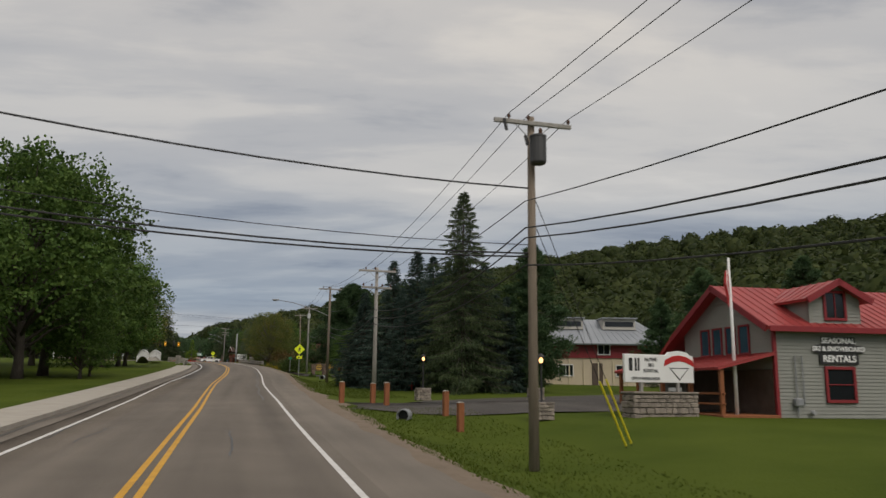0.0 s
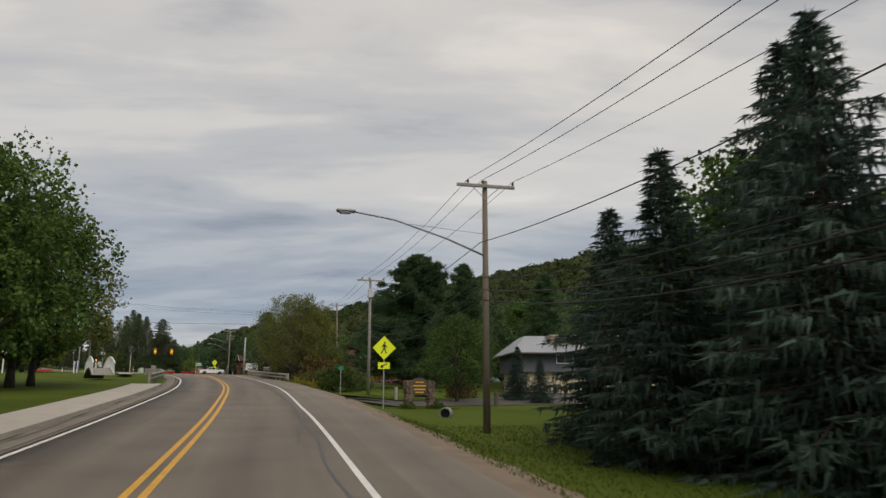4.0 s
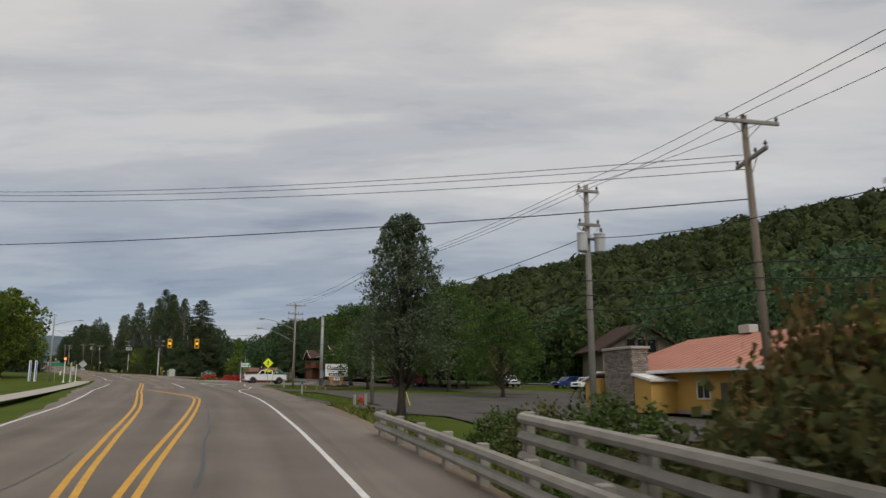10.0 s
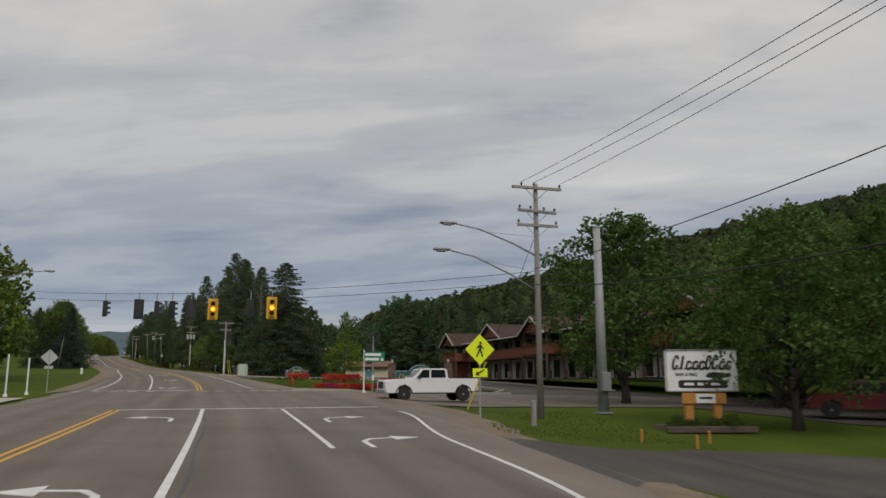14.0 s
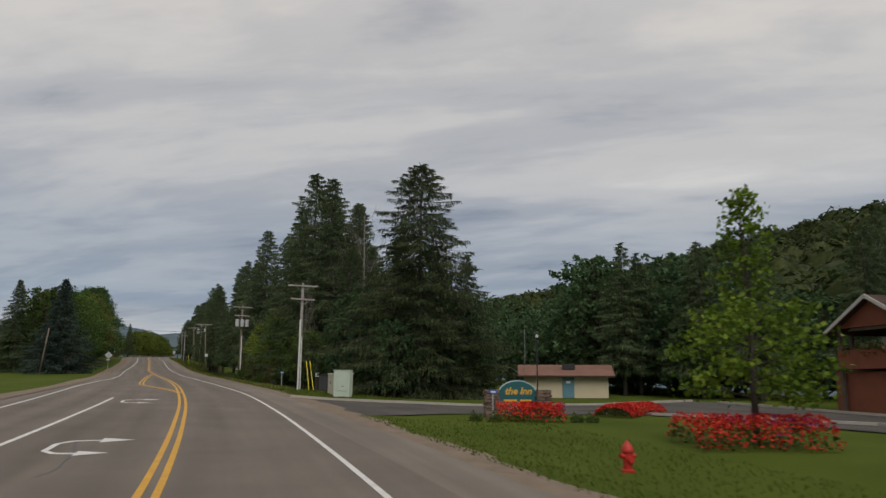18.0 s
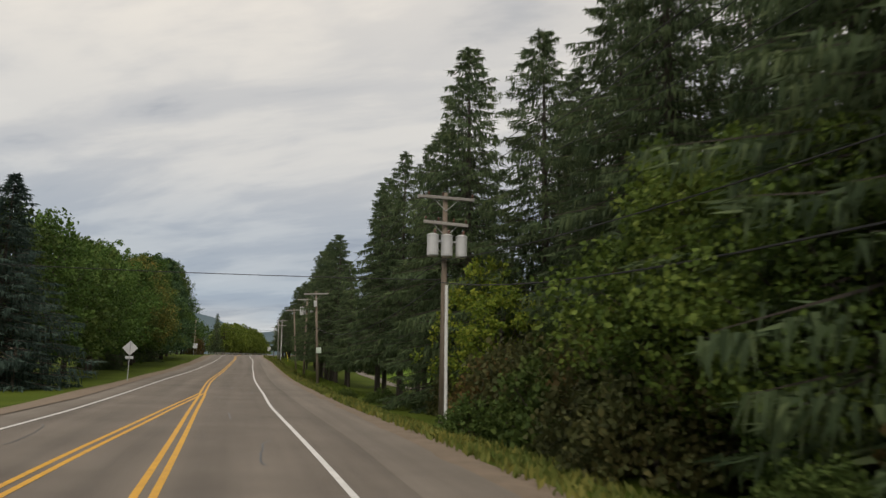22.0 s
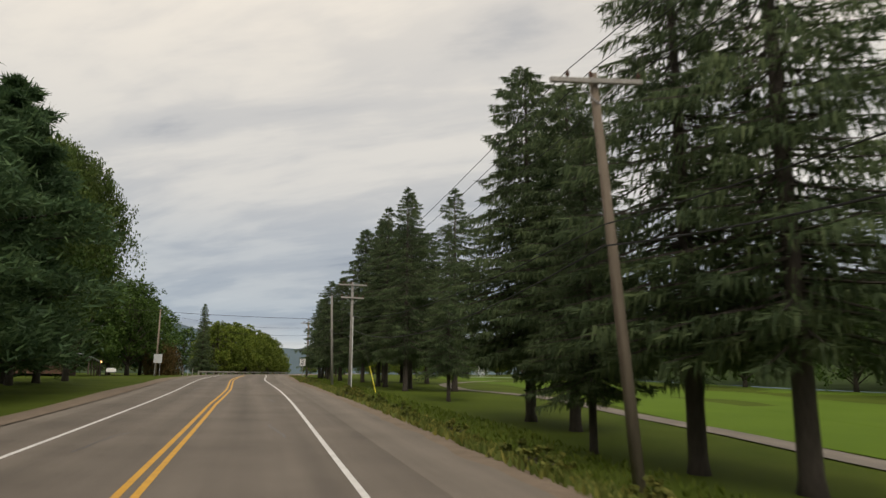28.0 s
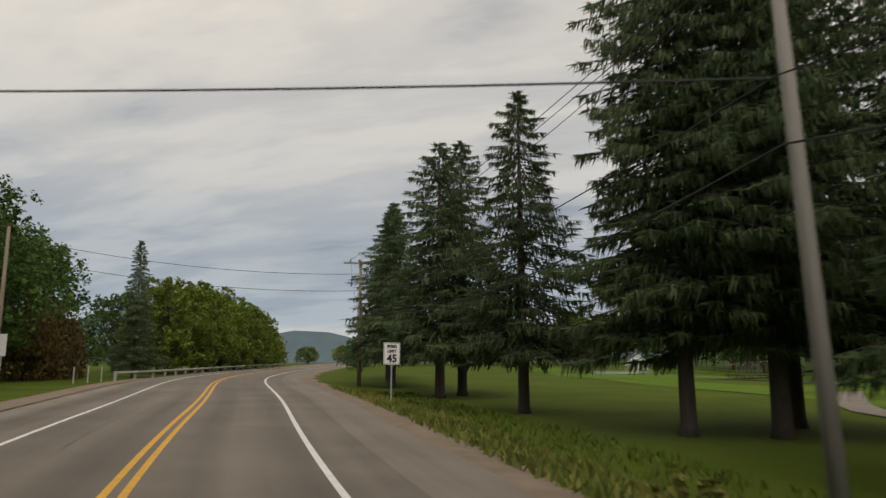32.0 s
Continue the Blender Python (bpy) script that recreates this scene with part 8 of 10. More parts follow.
# small green marker and blue house-marker posts
t, pl, z_ = post_sign("marker_sign", 112.0, 7.3, 0.42, 0.3, 1.6, "sign_green", "small green marker sign on a thin post")
for s, d, top in ((300.6, 11.3, 1.0), (338.2, 7.8, 1.15)):
    t, pl, z_ = post_sign("marker_post", s, d, 0.36, 0.16, top, "blue", "thin post with a small blue marker plate")
    part("marker_bar", Build().box((0, -0.013, z_), (0.22, 0.006, 0.06)), M["sign_white"], pl)
bx = thing("blue_capped_post", P(208.5, 9.4, G(208.5, 9.4)), "grey wooden post with a blue box on top", "post")
part("post", Build().box((0, 0, 0.45), (0.14, 0.14, 1.1), 0.015), M["grey_wood"], bx)
part("cap", Build().box((0, 0, 1.08), (0.24, 0.24, 0.2), 0.03), M["blue"], bx)


def wood_post(s, d, h, r=0.11, material="grey_wood", label="weathered wooden post in the grass", name="wooden_post"):
    t = thing(name, P(s, d, G(s, d), s * 13), label, "post", "roadside posts")
    part("shaft", Build().tube([(0, 0, -0.2), (0, 0, h - 0.03), (0, 0, h)], [r, r, r * 0.8], 10), M[material], t)
    return t


for s, d, h in ((102.1, 9.5, 1.0), (229.6, 11.4, 1.0), (192, 11.2, 0.9), (190.5, 10.0, 0.8)):
    wood_post(s, d, h)
for s, d, h in ((38.6, 5.2, 1.05), (39.8, 7.0, 1.05), (38.0, 7.4, 1.15), (33.2, 9.2, 1.1), (28.8, 8.6, 1.1)):
    t = thing("cedar_bollard", P(s, d, G(s, d), 10), "square red-brown cedar bollard beside the driveway", "bollard", "bollards at the drive")
    part("post", Build().box((0, 0, h / 2 - 0.1), (0.24, 0.24, h + 0.2), 0.02), M["cedar"], t)
    part("cap", Build().prism([(-0.13, h), (0.13, h), (0, h + 0.05)], 0.26), M["concrete"], t, "pale cap")
for s, d in ((96.0, 14.5),):
    t = thing("cedar_bollard", P(s, d, G(s, d), 0), "dark wooden bollard at the lodge drive", "bollard", "bollards at the drive")
    part("post", Build().box((0, 0, 0.4), (0.22, 0.22, 1.0), 0.02), M["dark_wood"], t)


def yard_lamp(s, d, lit, h=2.3, base=True):
    t = thing("yard_lamp", P(s, d, G(s, d)), "black lamp post with a lit globe on a stone pier" if lit else "tall black lamp post with a white lantern", "lamp post", "yard lamps")
    z = 0.0
    if base:
        stone_block(t, 0, 0, 0.8, 0.8, 0, 0.75, (0.25, 0.17), "stone", True, "pier")
        z = 0.75
    part("post", Build().tube([(0, 0, z), (0, 0, z + 0.12), (0, 0, h)], [0.09, 0.05, 0.04], 8), M["black"], t)
    part("globe" if lit else "lantern", Build().lathe([(0.03, h + 0.08), (0.08, h + 0.12), (0.095, h + 0.2), (0.07, h + 0.28), (0.02, h + 0.32)], 12, None), M["warm_bulb" if lit else "white_bulb"], t)
    part("lantern_cage", Build().lathe([(0.05, h), (0.1, h + 0.06)], 8), M["black"], t)
    part("lamp_cap", Build().lathe([(0.17, h + 0.34), (0.1, h + 0.42), (0.02, h + 0.5)], 12), M["black"], t)


yard_lamp(30.2, 12.6, True)
yard_lamp(44.8, 10.9, True)
yard_lamp(44.3, 18.0, True)
yard_lamp(313.3, 19.8, False, 4.15, False)
yard_lamp(550, -17.8, True, 1.6, False)


def hydrant(s, d):
    t = thing("fire_hydrant", P(s, d, G(s, d)), "red fire hydrant standing in the grass", "fire hydrant", "hydrants")
    part("barrel", Build().lathe([(0.17, 0), (0.17, 0.05), (0.11, 0.07), (0.11, 0.45), (0.15, 0.47), (0.15, 0.52), (0.12, 0.6), (0.06, 0.68), (0.03, 0.74)], 12), M["hydrant"], t)
    for sg in (-1, 1):
        part("nozzle_cap", Build().tube([(sg * 0.08, 0, 0.38), (sg * 0.2, 0, 0.38)], 0.065, 10), M["hydrant"], t)
    part("pumper_cap", Build().tube([(0, -0.08, 0.3), (0, -0.2, 0.3)], 0.08, 10), M["hydrant"], t)


hydrant(195.8, 11.8)
hydrant(286.8, 9.3)
hydrant(61, 13.6)


def culvert(s, d, r=0.28):
    t = thing("culvert_pipe", P(s, d, G(s, d) + 0.02, -25), "dark corrugated culvert pipe mouth in the ditch", "culvert")
    n = 14
    b = Build()
    for k in range(6):
        for rr in (r * (1 + 0.05 * (k % 2)), r * 0.86):
            b.v += [(rr * math.cos(math.tau * i / n), k * 0.12, r * 0.6 + rr * math.sin(math.tau * i / n)) for i in range(n)]
    for k in range(5):
        a = k * 2 * n
        b.f += [(a + i, a + (i + 1) % n, a + 2 * n + (i + 1) % n, a + 2 * n + i) for i in range(n)]
        b.f += [(a + n + (i + 1) % n, a + n + i, a + 3 * n + i, a + 3 * n + (i + 1) % n) for i in range(n)]
    b.f += [((i + 1) % n, i, n + i, n + (i + 1) % n) for i in range(n)]
    part("pipe", b, M["dull_steel"], t)
    # A black disc across the bore paints the pipe's unlit depth.
    part("inside", Build().lathe([(r * 0.86, 0), (r * 0.86, 0.02)], n, Matrix.Translation((0, 0.3, r * 0.6)) @ Matrix.Rotation(radians(90), 4, "X")), M["cable"], t)


culvert(31.7, 6.9)
culvert(86.5, 8.6)


def guy(top, s, d, guard=True, both=False):
    """A guy wire from a pole to the ground with a yellow guard at its foot."""
    foot = W(s, d, G(s, d))
    t = thing("guy_wire", Matrix.Identity(4), "slanting guy wire with a bright yellow plastic guard", "guy wire", "guy wires")
    part("wire", Build().tube([top, foot], 0.012, 5), M["cable"], t)
    if guard:
        u = (Vector(top) - foot).normalized()
        part("guard", Build().tube([foot + u * 0.1, foot + u * 2.5], 0.035, 8), M["yellow_plastic"], t)


guy(W(19.9, 8.2, 7.0), 22.2, 12.4)
guy(W(19.9, 8.2, 6.2), 22.0, 12.1)
guy(W(331.3, 8.1, 6.4), 328.4, 8.6)
guy(W(331.3, 8.1, 5.6), 328.7, 8.3)
guy(W(510.2, 8.25, 7.6), 505.8, 9.6)
guy(W(233, 13.3, 8.2), 236.0, 10.8)
guy(W(197.3, 13.2, 8.5), 194.5, 15.5)


# ---- the junction's signals ----
mast = thing("signal_mast", P(234.7, 17.2, G(234.7, 17.2)), "tall tapered grey steel signal mast with control box", "signal mast")
part("shaft", Build().tube([(0, 0, 0), (0, 0, 9.0)], [0.26, 0.17], 12), M["steel"], mast, smooth=True)
part("base_plate", Build().box((0, 0, 0.04), (0.7, 0.7, 0.08), 0.01), M["dull_steel"], mast)
part("control_box", Build().box((0, -0.34, 1.5), (0.45, 0.3, 0.9), 0.03), M["dull_steel"], mast)
part("cap", Build().lathe([(0.19, 9.0), (0.17, 9.08), (0.05, 9.12)], 12), M["dull_steel"], mast)
A0, A1 = W(234.7, 17.2, 6.9), W(268, -16.8, 7.6)


def on_span(f, drop=0.0):
    p = A0.lerp(A1, f)
    p.z -= 4 * f * (1 - f) * 0.8 + drop
    return p


for dz in (0.0, 0.5):
    q = [on_span(k / 16, dz * (1 if 0 < k < 16 else 0)) for k in range(17)]
    tagged(part("span_wire", Build().tube(q, 0.014, 5, False), M["cable"]), "dark span wire that carries the traffic signals", "overhead wire")


def signal(f, face, lit=None, housing="black", turn=0.0, plate=False):
    p = on_span(f, 0.55)
    t = thing("traffic_signal", Matrix.Translation(p) @ Matrix.Rotation(radians(yaw(250) + turn), 4, "Z"), "hanging three-lamp traffic signal " + ("showing amber in a yellow housing" if lit else "seen from behind in a dark housing"), "traffic signal", "signals over the junction")
    part("hanger", Build().tube([(0, 0, 0.62), (0, 0, 0.05)], 0.03, 6), M["dull_steel"], t)
    part("housing", Build().box((0, 0, -0.5), (0.36, 0.26, 1.1), 0.03), M[housing], t)
    if plate:
        part("backplate", Build().box((0, 0.06, -0.5), (0.62, 0.03, 1.35), 0.01), M["signal_yellow" if lit else "black"], t)
    for k, c in enumerate(("red", "amber", "green")):
        z = -0.16 - 0.34 * k
        lens = part("lens", Build().lathe([(0.13, 0), (0.12, 0.03), (0.05, 0.05)], 14, Matrix.Translation((0, -0.13, z)) @ Matrix.Rotation(radians(90), 4, "X")), M["amber" if lit == c else "dark_lens"], t)
        n = 8
        b = Build()
        for y in (-0.13, -0.34):
            b.v += [(0.155 * math.cos(math.pi * i / n), y, z + 0.155 * math.sin(math.pi * i / n) + 0.0) for i in range(n + 1)]
        b.f = [(i, i + 1, n + 2 + i, n + 1 + i) for i in range(n)]
        part("visor", b, M[housing], lens)


for f, lit, housing, turn, plate in ((0.425, "amber", "signal_yellow", 0, True), (0.525, "amber", "signal_yellow", 0, True), (0.565, None, "black", 180, True), (0.60, None, "black", 120, False), (0.63, None, "black", 100, False), (0.665, None, "black", 180, True), (0.735, None, "black", 110, False), (0.46, None, "black", 200, False)):
    signal(f, 0, lit, housing, turn, plate)


def ped_post(s, d, h, lamp=None, name="signal_post"):
    t = thing(name, P(s, d, G(s, d)), "white-painted post at the junction" + (" with a lit red hand signal" if lamp else ""), "post", "junction posts")
    part("post", Build().tube([(0, 0, 0), (0, 0, h)], 0.06, 10), M["white"], t)
    part("base", Build().lathe([(0.14, 0), (0.14, 0.12), (0.08, 0.2)], 10), M["white"], t)
    if lamp:
        hd = part("head", Build().box((0, 0, h + 0.25), (0.42, 0.3, 0.45), 0.03), M["black"], t)
        part("lens", Build().box((0, -0.16, h + 0.25), (0.26, 0.03, 0.26), 0.01), M["red_lamp"], hd)
    return t


ped_post(250.5, -14.0, 2.9, True)
ped_post(259, -13.6, 2.8)
ped_post(262.5, -13.0, 2.6)
ped_post(258.4, 10.4, 3.2)
# street name sign at the resort corner
nm = thing("street_name_sign", P(257.6, 10.9, G(257.6, 10.9), 0), "green street name sign on a steel pole with signal heads", "road sign")
part("pole", Build().tube([(0, 0, 0), (0, 0, 4.3)], 0.06, 10), M["dull_steel"], nm)
pl = part("plate", Build().box((0.1, -0.08, 2.75), (1.55, 0.03, 0.75), 0.01), M["sign_green"], nm, "green plate with white letters")
for x_, z_, w_ in ((-0.02, 2.92, 1.2), (-0.08, 2.58, 1.05), (0.68, 2.55, 0.2)):
    part("letter_bar", Build().box((x_, -0.1, z_), (w_, 0.012, 0.19)), M["sign_white"], pl)
hd = part("signal_head", Build().box((0.0, 0.1, 4.1), (0.3, 0.3, 0.9), 0.04), M["black"], nm)
hd = part("signal_head", Build().box((-0.35, 0.0, 3.4), (0.4, 0.3, 0.5), 0.04), M["black"], nm)
part("push_button", Build().box((0, -0.09, 1.2), (0.16, 0.08, 0.4), 0.02), M["white"], nm)
# left corner: street sign and a striped banner pair
lf = thing("street_name_sign", P(258.5, -15.6, G(258.5, -15.6), 0), "green street name sign on a post", "road sign")
part("post", Build().box((0, 0.03, 1.3), (0.07, 0.06, 2.7), 0.005), M["steel"], lf)
part("plate", Build().box((0.4, 0, 2.5), (1.9, 0.03, 0.45), 0.01), M["sign_green"], lf)
for k, d in enumerate((-18.4, -17.7)):
    t = thing("feather_banner", P(254, d, G(254, d)), "tall narrow white and blue banner in the grass", "banner", "banners")
    part("cloth", Build().box((0, 0, 1.5), (0.32, 0.03, 2.8), 0.01), M["sign_white"], t)
    part("stripe", Build().box((0.05, -0.02, 1.5), (0.12, 0.012, 2.6)), M["blue"], t)
rb = thing("red_canopy", P(262, -24.5, G(262, -24.5)), "low red canopy or banner on the lawn", "banner")
part("cloth", Build().prism([(-2.0, 0.35), (2.0, 0.35), (1.2, 0.8), (-1.4, 0.8)], 1.0), M["red_sign"], rb)
part("leg", Build().box((0, 0, 0.18), (0.1, 0.1, 0.4)), M["steel"], rb)
# petrol pylon far on the left
py = thing("petrol_pylon_sign", P(200, -31, -0.2), "tall roadside pylon sign with purple and white panels", "sign")
for x in (-0.8, 0.8):
    part("post", Build().box((x, 0, 3.0), (0.2, 0.2, 6.4), 0.02), M["white"], py)
for z, mname in ((6.0, "purple"), (5.1, "sign_white"), (4.3, "purple"), (3.6, "sign_white")):
    part("panel", Build().box((0, 0, z), (2.3, 0.35, 0.78), 0.03), M[mname], py)


# ---- bridge rails ----
def timber_rail(name, pts, zs, post_gap=1.9, label="weathered timber guard rail on posts", lift=0.0, back=0.12):
    """A guard rail along (s, d) marks with boards at heights zs."""
    t = thing(name, Matrix.Identity(4), label, "guard rail", "guard rails")
    L = pts[-1][0] - pts[0][0]
    n = max(2, int(round(abs(L) / post_gap)))
    ss = [pts[0][0] + L * k / n for k in range(n + 1)]
    order = pts if L > 0 else pts[::-1]
    fd = lambda s: tab(s, order)
    for s in ss:
        w = W(s, fd(s) + back, G(s, fd(s)) - 0.3)
        top = W(s, fd(s) + back, max(zs) + 0.12 + lift)
        part("post", Build().box((0, 0, (top.z - w.z) / 2), (0.2, 0.2, top.z - w.z), 0.02), M["rail_wood"], t, m=Matrix.Translation(w) @ Matrix.Rotation(radians(yaw(s)), 4, "Z"))
    for z in zs:
        for a, c in zip(ss[:-1], ss[1:]):
            p, q = W(a, fd(a), z + lift), W(c, fd(c), z + lift)
            v = q - p
            m = Matrix.Translation((p + q) / 2) @ v.to_track_quat("Y", "Z").to_matrix().to_4x4()
            part("rail", Build().tube([(0, -v.length / 2 - 0.03, 0), (0, v.length / 2 + 0.03, 0)], 0.105, 8), M["rail_wood"], t, m=m)
    return t


timber_rail("guard_rail", [(128.5, 5.0), (131, 4.5), (140, 4.1), (158.8, 4.2)], (0.28, 0.58), 2.4, back=0.16)
timber_rail("bridge_rail", [(140.6, 4.8), (149.8, 5.2)], (0.4, 0.76, 1.1), 2.4, "taller weathered timber bridge rail")
timber_rail("guard_rail", [(118, -7.3), (132, -6.6), (152, -7.0), (168, -8.8)], (0.35, 0.68), 1.9, back=-0.12)
timber_rail("bridge_rail", [(141, -7.6), (149, -8.0)], (0.45, 0.8, 1.1), 2.6, "taller weathered timber bridge rail", back=-0.12)
timber_rail("guard_rail", [(578, -9.2), (586, -7.9), (600, -7.4), (630, -7.4), (660, -7.4)], (0.45,), 3.8, "steel guard rail round the bend", back=-0.15)
# white arched footbridge on the left
fb = thing("footbridge", P(134.5, -12.8, -0.1, 8), "white arched footbridge with lattice railings", "footbridge")
N = 18
arch = lambda x: 0.85 * (1 - (x / 8.0) ** 2)
for y in (-0.9, 0.9):
    part("handrail", Build().tube([(0 + y, x, arch(x) + 1.25) for x in np.linspace(-8, 8, N)], 0.07, 6), M["white"], fb)
    part("bottom_rail", Build().tube([(0 + y, x, arch(x) + 0.25) for x in np.linspace(-8, 8, N)], 0.06, 6), M["white"], fb)
    for x in np.linspace(-7.6, 7.6, 26):
        part("baluster", Build().tube([(y, x, arch(x) + 0.25), (y, x, arch(x) + 1.25)], 0.045, 5), M["white"], fb)
b = Build()
for xa, xb in zip(np.linspace(-8, 8, N)[:-1], np.linspace(-8, 8, N)[1:]):
    b.add([(-1, xa, arch(xa) + 0.15), (1, xa, arch(xa) + 0.15), (1, xb, arch(xb) + 0.15), (-1, xb, arch(xb) + 0.15)], [(0, 1, 2, 3)])
part("deck", b, M["rail_wood"], fb)

# ---- sign with planting at the lodge drive ----
s2 = thing("lodge_sign", P(93.6, 9.0, G(93.6, 9.0), 10), "dark carved lodge sign between stone piers with shrubs", "sign")
for x in (-0.7, 0.7):
    stone_block(s2, x, 0, 0.36, 0.4, 0, 1.55, (0.2, 0.14), "brown_stone", True, "pier")
bd = part("board", Build().prism([(-0.5, 0.75), (0.5, 0.75), (0.5, 1.5), (0.25, 1.68), (-0.25, 1.68), (-0.5, 1.5)], 0.1), M["dark_wood"], s2)
for z, w in ((1.45, 0.5), (1.25, 0.8), (1.05, 0.7), (0.88, 0.5)):
    part("letter_bar", Build().box((0, -0.06, z), (w, 0.02, 0.08)), M["gold"], bd)
tree("yew", 93.2, 8.2, 0.6, 0, 0.9)
tree("yew", 94.4, 10.2, 0.6, 40, 0.8)
tree("yew", 92.9, 9.6, 0.5, 80, 0.8)

def script(parent, material, w, h, n, m, r):
    """Plain slanted loops and strokes in place of a trade name."""
    q = Build()
    for k in range(n):
        x, step = -w / 2 + w * (k + 0.5) / n, w / n
        tall = h if k in (0, n // 2 + 1) or k % 5 == 1 else h * 0.58
        if k % 3 == 1 and tall == h:
            q.tube([(x - 0.12 * tall, 0, -h * 0.4), (x + 0.12 * tall, 0, -h * 0.4 + tall)], r * 1.1, 6)
        else:
            e = [(x + 0.36 * step * math.cos(a) + 0.24 * (tall / 2 * math.sin(a)), 0, -h * 0.4 + tall / 2 + tall / 2 * math.sin(a)) for a in np.linspace(0.5, 5.9 + (k % 2) * 0.5, 14)]
            q.tube(e, r, 5)
        if k + 1 < n:
            q.tube([(x + 0.3 * step, 0, -h * 0.36), (x + 0.75 * step, 0, -h * 0.3)], r * 0.7, 5)
    return part("trade_mark", q, material, parent, m=m)


# ---- bar sign board ----
bb = thing("bar_sign", P(227.2, 17.3, G(227.2, 17.3), -14), "white illuminated bar sign on timber posts in a planter", "sign")
g0 = G(227.2, 17.3)
Z1 = 2.62 - g0
bd = part("board", Build().box((0, 0, Z1 - 0.78), (2.75, 0.3, 1.56), 0.04), M["sign_white"], bb, "white sign box")
script(bd, M["black"], 2.3, 0.5, 9, Matrix.Translation((0, -0.16, Z1 - 0.52)), 0.045)
words("BAR & BBQ", 0.17, M["black"], bd, Matrix.Translation((-0.62, -0.16, Z1 - 0.92)) @ FACE)
pig = Build().prism([(0.1, -0.08), (0.2, 0.05), (0.5, 0.1), (0.75, 0.02), (1.05, 0.06), (1.1, -0.05), (0.9, -0.12), (0.3, -0.14)], 0.012, at(0, -0.158, Z1 - 0.92))
part("emblem", pig, M["black"], bd)
part("number_strip", Build().prism([(-0.95, -0.11), (-0.85, -0.15), (0.85, -0.15), (0.95, -0.11), (0.95, 0.11), (0.85, 0.15), (-0.85, 0.15), (-0.95, 0.11)], 0.012, at(0, -0.156, Z1 - 1.28)), M["black"], bd, "black strip with pale bars")
for k in range(3):
    part("number_bar", Build().box((-0.55 + 0.52 * k, -0.166, Z1 - 1.28), (0.38, 0.008, 0.1)), M["sign_white"], bd)
part("border", Build().box((0, -0.1, Z1 - 0.01), (2.8, 0.16, 0.05), 0.01).box((0, -0.1, Z1 - 1.55), (2.8, 0.16, 0.05), 0.01), M["dull_steel"], bd)
for x in (-0.55, 0.55):
    part("post", Build().box((x, 0.05, (Z1 - 1.56) / 2), (0.3, 0.3, Z1 - 1.5), 0.02), M["timber_end"], bb)
part("lower_board", Build().box((0, -0.14, Z1 - 1.82), (1.7, 0.06, 0.4), 0.02), M["timber_end"], bb)
part("notice", Build().box((0.05, -0.185, Z1 - 1.82), (0.75, 0.02, 0.34), 0.01), M["sign_white"], bb)
part("notice_bar", Build().box((0.05, -0.198, Z1 - 1.8), (0.5, 0.006, 0.08)), M["black"], bb)
part("planter_edge", Build().box((0, -0.75, 0.12), (3.4, 0.16, 0.24), 0.03).box((0, 0.75, 0.12), (3.4, 0.16, 0.24), 0.03), M["dark_wood"], bb)
for x, y, hh in ((-1.1, -0.3, 0.75), (-0.6, -0.45, 0.6), (0.2, -0.4, 0.65), (0.9, -0.35, 0.8), (1.3, 0.2, 0.6)):
    w = bb.matrix_basis @ Vector((x, y, 0))
    ob = copy_thing(PROTO["bush"][0], pose(w.x, w.y, w.z, 0, 0, x * 90))
    ob.scale = (hh / 2.2, hh / 2.2, hh / 1.9)
    tagged(ob, "leafy shrub in the sign's planter", "bush")
for s, d, c in ((224.5, 13.0, "timber_end"), (222.8, 13.9, "timber_end"), (224, 15.2, "timber_end")):
    t = thing("survey_stake", P(s, d, G(s, d)), "short orange-topped stake in the grass", "stake", "stakes")
    part("stake", Build().box((0, 0, 0.2), (0.07, 0.07, 0.45), 0.01), M[c], t)

